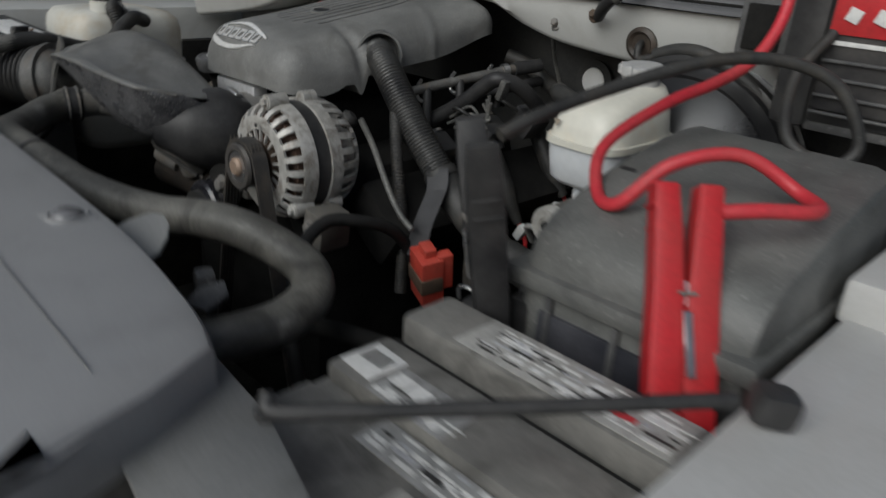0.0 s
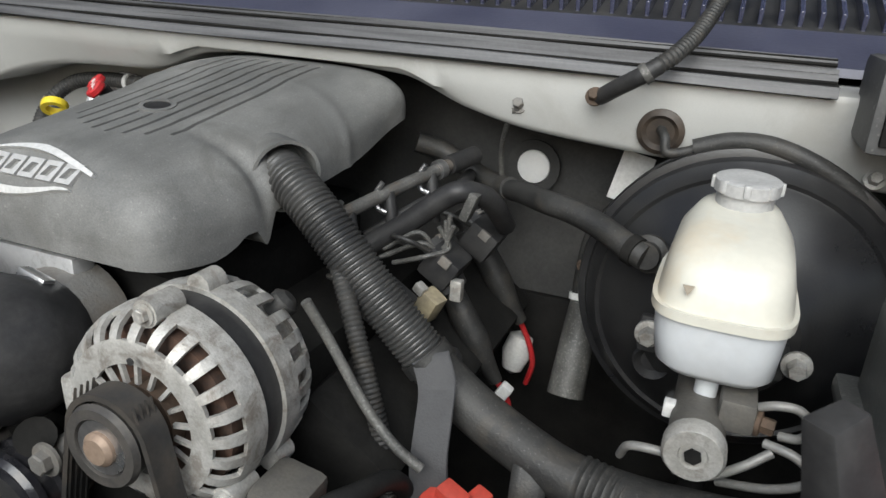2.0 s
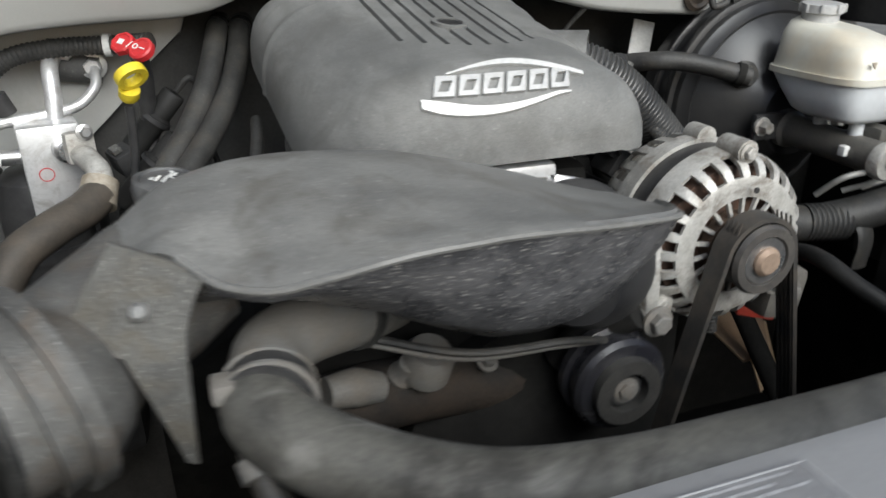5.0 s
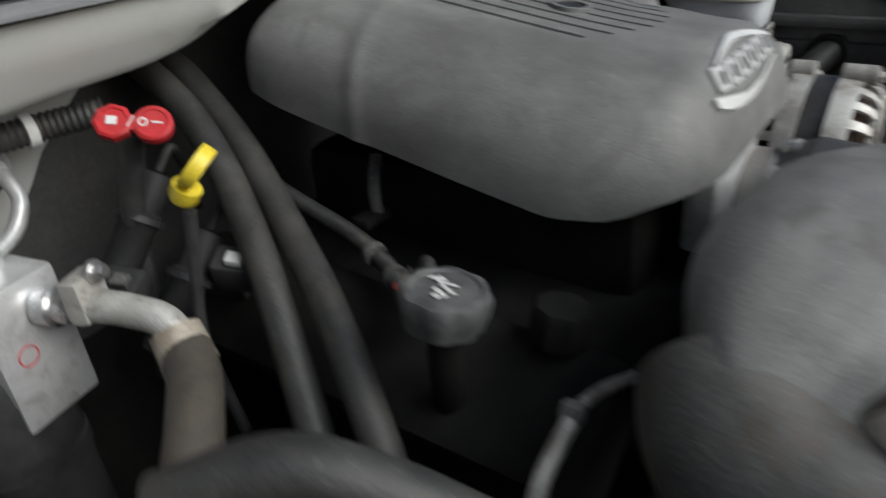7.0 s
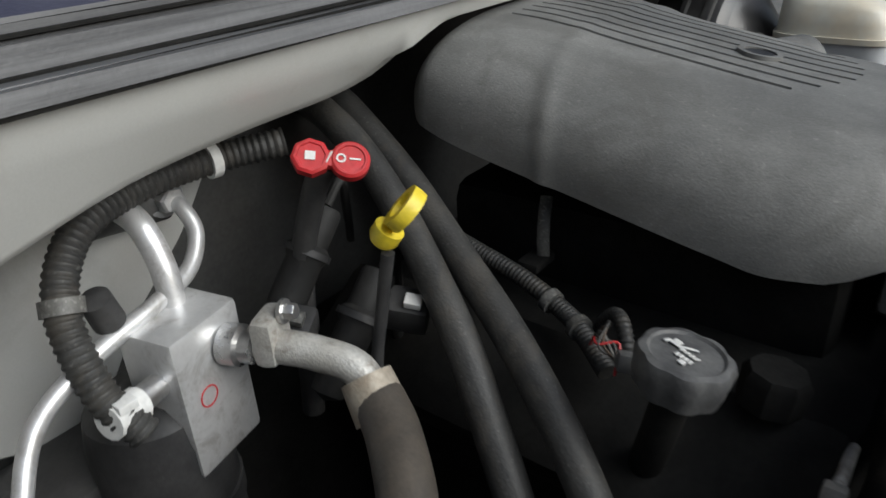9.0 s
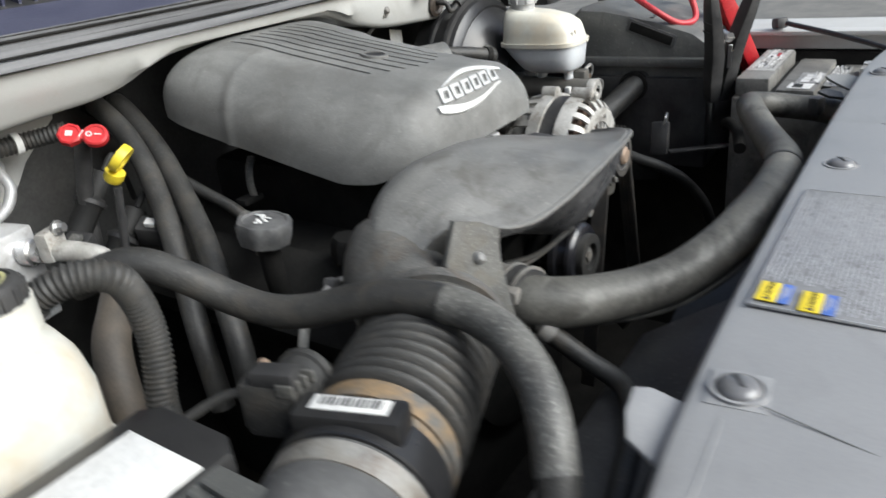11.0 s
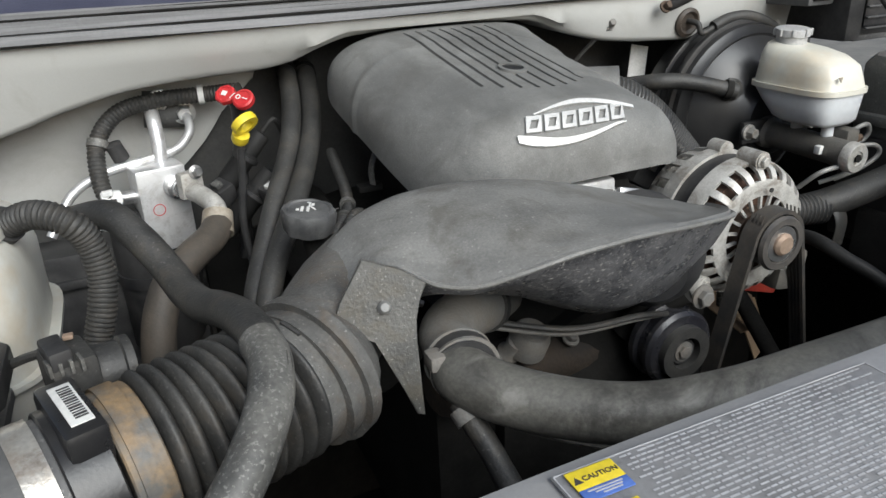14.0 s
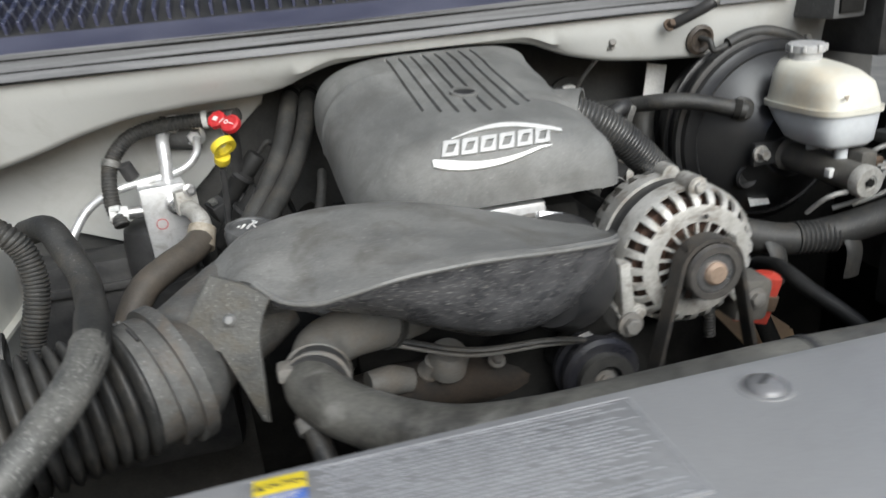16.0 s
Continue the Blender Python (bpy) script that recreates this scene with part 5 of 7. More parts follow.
part("ferrule", tube([(-0.347, 0.616, 1.003), (-0.353, 0.598, 0.984)], [0.0170, 0.0185], 20, 1), FERRULE, pipe, "stained beige crimped ferrule")
part("flange", rbox((-0.3675, 0.6765, 1.024), (0.030, 0.016, 0.034), 0.006, pose(0, 0, 0, 0, 0, 24)), ALU, pipe)
part("bolt", hexbolt((-0.360, 0.671, 1.040), (0.35, -0.9, 0.1), 0.0055, 0.010), STEEL, pipe)
lines = thing("cooling_line", (-0.42, 0.75, 1.06), "bright aluminium cooling line bent across the firewall", "pipe")
part("line", tube([(-0.352, 0.800, 1.090), (-0.350, 0.778, 1.084), (-0.352, 0.762, 1.068), (-0.372, 0.748, 1.052), (-0.41, 0.735, 1.047), (-0.46, 0.725, 1.040), (-0.50, 0.72, 1.02), (-0.53, 0.70, 0.98)], 0.0058, 12), BRIGHT, lines)
part("nut", hexbolt((-0.352, 0.795, 1.088), (0, -1, 0), 0.010, 0.016), BRIGHT, lines)
stub = thing("cooling_line", (-0.39, 0.77, 1.06), "bright aluminium cooling pipe from the firewall into the block", "pipe")
part("line", tube([(-0.392, 0.805, 1.100), (-0.392, 0.775, 1.098), (-0.392, 0.755, 1.090), (-0.392, 0.742, 1.065), (-0.395, 0.735, 1.035)], 0.0088, 14), BRIGHT, stub)
part("nut", hexbolt((-0.378, 0.80, 1.106), (0, -1, 0), 0.010, 0.020), BRIGHT, stub)
plate = thing("pipe_plate", (-0.375, 0.815, 1.09), "dark oval plate where the pipes enter", "plate")
part("plate", tube([(-0.400, 0.812, 1.095), (-0.345, 0.812, 1.088)], 0.024, 20, 2), BOX, plate)
sw = thing("pressure_switch", (-0.44, 0.72, 1.0), "black pressure switch with a bright fitting", "switch")
part("fitting", tube([(-0.425, 0.712, 1.010), (-0.448, 0.705, 1.012)], 0.0085, 12, 1), STEEL, sw)
part("plug", tube([(-0.448, 0.704, 1.012), (-0.470, 0.698, 1.015)], 0.011, 12, 1), PAPER, sw, "white plug")
part("lock", rbox((-0.460, 0.694, 1.024), (0.012, 0.010, 0.006), 0.001), PAPER, sw)
part("cap", lathe([(0.0, 0), (0.010, 0), (0.0095, 0.022), (0.0, 0.024)], (-0.437, 0.735, 1.052), (-0.3, -0.2, 1), 18), BLACK, sw, "black valve cap")
loom = thing("wiring_loom", (-0.4, 0.74, 1.1), "black corrugated wiring loom on the firewall", "wiring")
part("loom", tube([(-0.285, 0.735, 1.118), (-0.326, 0.760, 1.114), (-0.38, 0.765, 1.113), (-0.43, 0.755, 1.105), (-0.46, 0.735, 1.075), (-0.465, 0.71, 1.03), (-0.455, 0.69, 1.0)], 0.0105, 14, 8, rib=0.0012, pitch=0.005), RUBBER, loom)
part("tie", tube([(-0.326, 0.760, 1.114), (-0.333, 0.761, 1.114)], 0.0125, 16, 1), PAPER, loom, "white cable tie")
part("tie", tube([(-0.458, 0.737, 1.078), (-0.461, 0.733, 1.070)], 0.0125, 16, 1), HOSE, loom)

# ---- dipsticks and oil cap ----
red = thing("transmission_dipstick", (-0.30, 0.67, 1.0), "red two-lobed dipstick handle on a black tube", "dipstick")
RN = Vector((-0.40, -0.58, 0.71)).normalized()
RU = (Vector((0.42, -0.62, 0.0)) - RN * Vector((0.42, -0.62, 0.0)).dot(RN)).normalized()
RV = RN.cross(RU)
RM = Matrix((RU, RV, RN)).transposed()
RC = Vector((-0.300, 0.674, 1.121))
for s, n in ((-1, 8), (1, 26)):
    lobe = part("lobe", lathe([(0.0, -0.005), (0.011, -0.005), (0.0128, -0.003), (0.0128, 0.003), (0.011, 0.0045), (0.0095, 0.0045), (0.009, 0.0035), (0.0, 0.0035)], RC + RU * (0.0125 * s), RN, n), RED, red)
    if s < 0:
        part("mark", rbox(RC + RU * -0.013 + RN * 0.0040, (0.0065, 0.0060, 0.0007), 0, RM), PAPER, lobe)
    else:
        part("mark", ring_band(0.0020, 0.0032, 0.0036, 0.0043, RC + RU * 0.0065, RN, 16), PAPER, lobe)
        part("mark", rbox(RC + RU * 0.0155 + RN * 0.0040, (0.0070, 0.0012, 0.0007), 0, RM), PAPER, lobe)
part("bridge", rbox(RC - RN * 0.0005, (0.014, 0.012, 0.008), 0.003, RM.to_4x4()), RED, red)
part("mark", bar(RC + RU * -0.0030 - RV * 0.004 + RN * 0.0042, RC + RU * 0.0005 + RV * 0.004 + RN * 0.0042, 0.0011, 0.0008, 0), PAPER, red)
part("tube", tube([(-0.298, 0.68, 1.118), (-0.295, 0.70, 1.09), (-0.30, 0.72, 1.02), (-0.31, 0.72, 0.90)], 0.009, 12), BLACK, red)
yel = thing("oil_dipstick", (-0.305, 0.615, 0.95), "yellow ring oil dipstick handle", "dipstick")
bm = bmesh.new()
ringc, ringn = Vector((-0.302, 0.612, 1.102)), Vector((0.40, -0.60, -0.69)).normalized()
u = ringn.orthogonal().normalized()
v = ringn.cross(u)
circle = [ringc + (u * math.cos(2 * math.pi * k / 24) + v * math.sin(2 * math.pi * k / 24)) * 0.0122 for k in range(24)]
rows = [[c + (c - ringc).normalized() * dx + ringn * dz for dx, dz in ((-0.0028, -0.0045), (0.0028, -0.0045), (0.0032, 0.0), (0.0028, 0.0045), (-0.0028, 0.0045))] for c in circle]
skin(bm, rows + rows[:1], caps=False)
bmesh.ops.remove_doubles(bm, verts=bm.verts, dist=0.00001)
part("ring", bm, YELLOW, yel)
part("collar", lathe([(0.0, -0.004), (0.008, -0.004), (0.010, 0.0), (0.010, 0.008), (0.0, 0.010)], (-0.308, 0.626, 1.082), (0.2, -0.5, 0.8), 18), YELLOW, yel)
part("tube", tube([(-0.309, 0.623, 1.072), (-0.312, 0.630, 1.03), (-0.318, 0.635, 0.97), (-0.31, 0.63, 0.88)], 0.0045, 10), BLACK, yel)
oil = thing("oil_filler", (-0.279, 0.443, 1.02), "black oil filler cap with pale printed marks", "oil cap")
prof = [(0.012, -0.020), (0.024, -0.018), (0.0262, -0.010), (0.0272, 0.0), (0.0255, 0.004), (0.021, 0.005), (0.0195, 0.0035), (0.0, 0.004)]
bm = lathe(prof, (-0.279, 0.443, 1.045), (0.1, -0.12, 1), 48)
for v in bm.verts:
    d = v.co - Vector((-0.279, 0.443, 1.045))
    if d.length > 0.0225:
        s = 1 - 0.07 * (0.5 + 0.5 * math.cos(8 * math.atan2(d.y, d.x))) ** 2
        v.co = Vector((-0.279, 0.443, 1.045)) + Vector((d.x * s, d.y * s, d.z))
ocap = part("cap", bm, CAP_TOP, oil, "scalloped dusty black cap")
def cap_bar(u0, v0, u1, v1, w):
    """A printed stroke on the cap, given along the cap's reading direction."""
    p = [Vector((-0.279 + v * 0.94 - u * 0.34, 0.443 - u * 0.94 - v * 0.34, 1.0500)) for u, v in ((u0, v0), (u1, v1))]
    for q in p:
        q.z += -0.1 * (q.x + 0.279) + 0.12 * (q.y - 0.443)
    part("printed_mark", bar(p[0], p[1], w, 0.0008, 0.0002), PAPER, ocap)


for stroke in ((-0.013, 0.001, -0.003, 0.001, 0.0022), (-0.013, -0.002, -0.012, 0.002, 0.0020), (-0.011, 0.004, -0.006, 0.004, 0.0030), (-0.004, 0.002, 0.001, 0.006, 0.0018), (0.001, 0.006, 0.003, 0.007, 0.0015)):
    cap_bar(*stroke)
for k in range(4):
    cap_bar(-0.003 + 0.003 * k, -0.0015, -0.001 + 0.003 * k, 0.0015, 0.0014)
    cap_bar(-0.002 + 0.0028 * k, -0.0055, -0.0002 + 0.0028 * k, -0.0055, 0.0030)
cap_bar(0.003, -0.0095, 0.007, -0.0095, 0.0032)
part("neck", tube([(-0.279, 0.445, 1.03), (-0.27, 0.455, 0.98), (-0.25, 0.47, 0.92)], 0.011, 18), PIT, oil)

low = thing("small_coolant_hose", (-0.3, 0.08, 0.93), "thin grey-black hose low behind the radiator", "hose")
part("hose", tube([(-0.248, 0.175, 0.985), (-0.238, 0.140, 0.955), (-0.242, 0.105, 0.940), (-0.29, 0.080, 0.945), (-0.36, 0.062, 0.950), (-0.43, 0.05, 0.94)], 0.0085, 12), RUBBER, low)
part("clamp", tube([(-0.2475, 0.172, 0.982), (-0.245, 0.164, 0.975)], 0.0105, 14, 1), CASTING, low)
vent = thing("breather_hose", (-0.21, 0.52, 0.98), "thin black breather hose with clips", "hose")
part("hose", tube([(-0.185, 0.700, 1.030), (-0.190, 0.656, 1.020), (-0.200, 0.591, 1.010), (-0.210, 0.551, 1.000), (-0.223, 0.530, 0.998), (-0.245, 0.500, 0.990)], 0.0072, 12, 8, rib=0.0009, pitch=0.0036), RUBBER, vent)
for p, q in (((-0.206, 0.566, 1.004), (-0.208, 0.560, 1.002)), ((-0.219, 0.536, 0.9985), (-0.222, 0.531, 0.998))):
    part("clip", tube([p, q], 0.0095, 12, 1), HOSE, vent)
rod = thing("support_rod", (-0.30, 0.36, 0.95), "pale bent steel support rod", "bracket")
part("rod", tube([(-0.345, 0.36, 0.93), (-0.327, 0.36, 0.980), (-0.305, 0.36, 0.994), (-0.284, 0.36, 1.000)], 0.0048, 10), ALU, rod)
part("arm", tube([(-0.290, 0.362, 1.000), (-0.270, 0.36, 0.998), (-0.245, 0.36, 0.988), (-0.20, 0.36, 0.964)], 0.0036, 10), ALU, rod)
part("tab", rbox((-0.286, 0.361, 1.001), (0.012, 0.012, 0.011), 0.003, pose(0, 0, 0, 0, 20, 0)), CASTING, rod)
for k, (x, y, z) in enumerate(((-0.275, 0.64, 1.005), (-0.330, 0.70, 1.00))):
    t = thing("wiring_plug", (x, y, z), "black wiring plug on the far cylinder bank", "connector", "wiring plugs")
    part("body", rbox((x, y, z), (0.024, 0.030, 0.026), 0.004, pose(0, 0, 0, 10, -20, 25)), BLACK, t)
    part("latch", rbox((x - 0.006, y - 0.010, z + 0.014), (0.010, 0.012, 0.006), 0.001, pose(0, 0, 0, 10, -20, 25)), PAPER if k == 0 else HOSE, t)
    part("wire", tube([(x, y + 0.01, z), (x + 0.02, y + 0.03, z - 0.01), (x + 0.03, y + 0.04, z - 0.06)], 0.004, 8), BLACK, t)

for a, b in (((-0.268, 0.72, 1.064), (-0.332, 0.72, 0.992)), ((-0.270, 0.669, 1.026), (-0.325, 0.669, 0.970))):
    a, b = Vector(a), Vector(b)
    t = thing("coil_boot", tuple(b), "black rubber coil boot with a collar", "ignition boot", "coil boots")
    d = (b - a).normalized()
    part("boot", lathe([(0.0, 0), (0.011, 0), (0.013, 0.003), (0.013, 0.030), (0.016, 0.033), (0.016, 0.040), (0.014, 0.043), (0.0145, 0.075), (0.012, 0.095), (0.0, 0.10)], a, d, 20), SOOT, t)
    part("wire", tube([tuple(a - d * 0.002), tuple(a - d * 0.015 + Vector((0.008, 0.0, 0.004))), tuple(a + Vector((0.03, 0.01, -0.01))), tuple(a + Vector((0.04, 0.02, -0.05)))], 0.0035, 8), SOOT, t)
    part("clip", ring_band(0.0165, 0.0180, 0.034, 0.039, a, d, 20), BLACK, t)
for k, mt in enumerate((RED, RUBBER, CASTING, RUST, RUBBER)):
    w = thing("sensor_wire", (-0.24, 0.49, 1.0), "thin loose sensor wire behind the oil cap", "wire", "sensor wires")
    s = 0.004 * (k - 2)
    part("wire", tube([(-0.250 + s, 0.490, 1.0), (-0.246 - 0.6 * s, 0.500 + 0.6 * s, 1.012), (-0.242 + s, 0.506, 1.017 + 0.5 * s), (-0.238 + 0.6 * s, 0.512, 1.012), (-0.235, 0.518, 0.998)], 0.0009, 6), mt, w)
loop = thing("sensor_loom", (-0.215, 0.50, 1.0), "black ribbed sensor loom bent behind the oil cap", "wiring")
part("loom", tube([(-0.236, 0.490, 0.990), (-0.226, 0.497, 1.006), (-0.214, 0.507, 1.012), (-0.203, 0.518, 1.004), (-0.198, 0.530, 0.985)], 0.0055, 10, 8, rib=0.0008, pitch=0.0036), RUBBER, loop)
part("plug", rbox((-0.256, 0.484, 1.012), (0.014, 0.012, 0.012), 0.003, pose(0, 0, 0, 10, 20, 30)), BOX, loop)
hook = thing("lift_hook", (-0.155, 0.60, 1.0), "small pale steel hook under the cover", "hook")
part("hook", tube([(-0.150, 0.60, 1.055), (-0.160, 0.596, 1.044), (-0.165, 0.594, 1.028), (-0.164, 0.594, 1.010)], 0.005, 10, flat=0.5), HOSE, hook)
part("base", rbox((-0.168, 0.598, 1.008), (0.030, 0.018, 0.008), 0.002), PIT, hook)
cap2 = thing("blanking_cap", (-0.20, 0.405, 0.99), "black eight-sided blanking cap", "cap")
part("cap", lathe([(0.0, -0.02), (0.020, -0.02), (0.021, 0.0), (0.018, 0.005), (0.0, 0.005)], (-0.205, 0.408, 1.000), (0.1, -0.1, 1), 8), PIT, cap2)
part("stem", tube([(-0.205, 0.408, 0.99), (-0.20, 0.41, 0.94)], 0.012, 12, 2), PIT, cap2)


# ---- brakes ----
BC = Vector((0.486, 0.0, 1.004))
boost = thing("brake_booster", (0.478, 0.65, 0.86), "round black brake booster with a rolled rim", "brake booster")
part("shell", lathe([(0.0, 0.583), (0.052, 0.584), (0.058, 0.592), (0.080, 0.605), (0.098, 0.619), (0.114, 0.632), (0.122, 0.640), (0.126, 0.638), (0.130, 0.644), (0.137, 0.650), (0.140, 0.658), (0.140, 0.70), (0.130, 0.74), (0.09, 0.76), (0.0, 0.765)], BC, (0, 1, 0), 64), SATIN, boost, sharp=25)
part("rim", lathe([(0.139, 0.657), (0.1465, 0.659), (0.148, 0.664), (0.1465, 0.669), (0.139, 0.671)], BC, (0, 1, 0), 64), SATIN, boost)
part("rim", lathe([(0.138, 0.690), (0.1455, 0.693), (0.1455, 0.699), (0.138, 0.702)], BC, (0, 1, 0), 64), SATIN, boost)
part("dimple", lathe([(0.0, 0.006), (0.010, 0.006), (0.016, 0.0), (0.018, 0.004), (0.0, 0.010)], (0.425, 0.600, 0.955), (0, 1, 0), 24), BLACK, boost)
part("label", rbox((0.458, 0.6165, 0.909), (0.032, 0.002, 0.015), 0.0005, pose(0, 0, 0, -38, 0, -4)), PAPER, boost, "small white bar code label")
for dx in (-0.058, 0.058):
    part("stud_nut", hexbolt((0.478 + dx, 0.572, 0.998), (0, -1, 0), 0.008, 0.016), ALU, boost)
valve = part("check_valve", lathe([(0.0, 0), (0.017, 0), (0.017, 0.006), (0.012, 0.009), (0.012, 0.016), (0.0, 0.016)], (0.408, 0.604, 1.058), (-0.2, -1, 0.1), 20), RUBBER, boost)
vac = thing("vacuum_hose", (0.25, 0.7, 1.05), "grey-black rubber vacuum hose to the brake booster", "hose")
part("hose", tube([(0.405, 0.590, 1.058), (0.390, 0.596, 1.062), (0.36, 0.616, 1.070), (0.33, 0.632, 1.075), (0.30, 0.652, 1.074), (0.26, 0.712, 1.062), (0.22, 0.762, 1.052), (0.18, 0.778, 1.060), (0.14, 0.775, 1.080), (0.11, 0.76, 1.09)], 0.0118, 16), RUBBER, vac)
part("clamp", tube([(0.398, 0.592, 1.060), (0.390, 0.596, 1.062)], 0.0138, 16, 1), PIT, vac)
part("collar", tube([(0.235, 0.744, 1.056), (0.22, 0.761, 1.0525)], 0.0132, 16, 1), RUBBER, vac)
master = thing("master_cylinder", (0.469, 0.5, 0.965), "grey cast master cylinder with brake pipes", "master cylinder")
part("flange", rbox((0.470, 0.576, 0.996), (0.118, 0.010, 0.034), 0.004), BLACK, master)
part("bore", lathe([(0.0, 0.0), (0.019, 0.0), (0.019, 0.13), (0.024, 0.135), (0.024, 0.15), (0.0, 0.15)], (0.469, 0.436, 0.986), (0, 1, 0.03), 28), PUMP_GREY, master)
plug = part("end_plug", lathe([(0.0, -0.006), (0.009, -0.006), (0.010, -0.008), (0.019, -0.008), (0.021, -0.005), (0.021, 0.006), (0.0, 0.006)], (0.469, 0.432, 0.985), (0, 1, 0.03), 28), ALU, master)
part("socket", lathe([(0.0, 0), (0.006, 0), (0.006, 0.002), (0.0, 0.002)], (0.469, 0.4225, 0.985), (0, 1, 0.03), 6), PIT, plug)
part("port_body", rbox((0.492, 0.470, 1.004), (0.024, 0.035, 0.024), 0.004), PUMP_GREY, master)
for pts in ([(0.500, 0.468, 1.006), (0.515, 0.462, 1.016), (0.530, 0.462, 1.016), (0.538, 0.464, 1.004), (0.534, 0.468, 0.992), (0.522, 0.472, 0.988)],
            [(0.512, 0.455, 0.990), (0.530, 0.448, 0.990), (0.542, 0.446, 0.982), (0.540, 0.448, 0.970), (0.520, 0.455, 0.955), (0.49, 0.47, 0.94)],
            [(0.518, 0.452, 0.986), (0.500, 0.446, 0.972), (0.480, 0.450, 0.955), (0.46, 0.47, 0.94)], [(0.452, 0.44, 0.972), (0.435, 0.442, 0.970), (0.425, 0.45, 0.962), (0.42, 0.47, 0.94)]):
    part("brake_pipe", tube(pts, 0.0033, 10), PIPE_GREY, master)
part("port_nut", hexbolt((0.505, 0.462, 1.000), (1, -0.2, 0), 0.006, 0.012), RUST, master)
res = thing("brake_fluid_reservoir", (0.469, 0.52, 1.015), "white translucent brake fluid reservoir with a grey cap", "reservoir")


def res_ring(z, x0, x1, y0, y1, p=0.5, tilt=0.0):
    cx, cy, wx, wy = (x0 + x1) / 2, (y0 + y1) / 2, (x1 - x0) / 2, (y1 - y0) / 2
    return [(cx + wx * math.copysign(abs(math.cos(a)) ** p, math.cos(a)), cy + wy * math.copysign(abs(math.sin(a)) ** p, math.sin(a)), z + 0.006 + tilt * wy * math.sin(a)) for a in (2 * math.pi * k / 36 for k in range(36))]


bm = bmesh.new()
skin(bm, [res_ring(1.066, 0.424, 0.516, 0.452, 0.592), res_ring(1.082, 0.426, 0.514, 0.455, 0.591, 0.55, 0.03), res_ring(1.100, 0.430, 0.510, 0.460, 0.590, 0.55, 0.10), res_ring(1.111, 0.438, 0.502, 0.472, 0.588, 0.6, 0.14), res_ring(1.116, 0.448, 0.492, 0.488, 0.582, 0.6, 0.16)])
part("upper_shell", bm, WHITE, res, sharp=70)
bm = bmesh.new()
skin(bm, [res_ring(1.060, 0.421, 0.519, 0.449, 0.595), res_ring(1.067, 0.421, 0.519, 0.449, 0.595)])
part("rim", bm, WHITE, res)
bm = bmesh.new()
skin(bm, [res_ring(1.016, 0.438, 0.506, 0.462, 0.545), res_ring(1.022, 0.430, 0.512, 0.457, 0.555), res_ring(1.042, 0.426, 0.514, 0.454, 0.575), res_ring(1.061, 0.424, 0.516, 0.452, 0.592)])
part("lower_shell", bm, MILKY, res, "milky lower half", sharp=70)
for y in (0.478, 0.53):
    part("spout", lathe([(0.0, 0), (0.008, 0), (0.008, 0.022), (0.0, 0.022)], (0.470, y, 0.998)), MILKY, res)
rc = part("cap", lathe([(0.0, -0.006), (0.021, -0.006), (0.021, 0.004), (0.024, 0.005), (0.024, 0.014), (0.021, 0.0155), (0.012, 0.0145), (0.0, 0.0145)], (0.472, 0.562, 1.130), (0, -0.08, 1), 24), MUTED, res, "pale grey cap")
for k in range(8):
    a = 2 * math.pi * k / 8
    part("grip", rbox((0.472 + 0.0235 * math.cos(a), 0.561 + 0.0235 * math.sin(a), 1.1395), (0.005, 0.005, 0.010), 0.0015, pose(0, 0, 0, 0, 0, math.degrees(a))), MUTED, rc)
part("neck", lathe([(0.0, -0.004), (0.019, -0.004), (0.0175, 0.004), (0.0175, 0.012), (0.0, 0.012)], (0.472, 0.562, 1.117), (0, -0.08, 1), 24), surface("amber_stained_plastic", (0.42, 0.32, 0.2), 0.4, dust=(0.3, 0.2, 0.1), dusty=0.5, patch=40), res, "amber stained filler neck")
part("clip", rbox((0.449, 0.470, 0.990), (0.010, 0.010, 0.012), 0.002), PAPER, res, "small white clip")
part("mark", slab([(0.442, 0.4535, 1.092), (0.450, 0.4535, 1.092), (0.446, 0.4520, 1.085)], 0.001), FERRULE, res, "small grey triangle mark")

# ---- wiring on the engine ----
con = thing("wiring_conduit", (0.2, 0.48, 0.95), "thick grey-black corrugated wiring conduit", "wiring")
part("conduit", tube([(0.065, 0.514, 1.108), (0.108, 0.490, 1.107), (0.150, 0.477, 1.082), (0.205, 0.474, 1.026), (0.262, 0.480, 0.965)], 0.0205, 22, 12, rib=0.0020, pitch=0.0044), CONDUIT, con)
part("wrapped_run", tube([(0.250, 0.479, 0.978), (0.272, 0.480, 0.957), (0.311, 0.478, 0.932), (0.377, 0.462, 0.914), (0.43, 0.452, 0.914), (0.48, 0.435, 0.928), (0.52, 0.415, 0.948), (0.56, 0.391, 0.974), (0.60, 0.37, 0.995)], [0.0195, 0.0205, 0.021, 0.021, 0.021, 0.021, 0.020, 0.0195, 0.0195], 20), RUBBER, con, "tape-wrapped wiring run")
part("band", tube([(0.250, 0.479, 0.978), (0.258, 0.4795, 0.969)], 0.0225, 20, 1), RUBBER, con)
part("ribbed_end", tube([(0.395, 0.458, 0.913), (0.445, 0.446, 0.912)], 0.0225, 18, 6, rib=0.002, pitch=0.006), RUBBER, con)
bm = bmesh.new()
rows = []
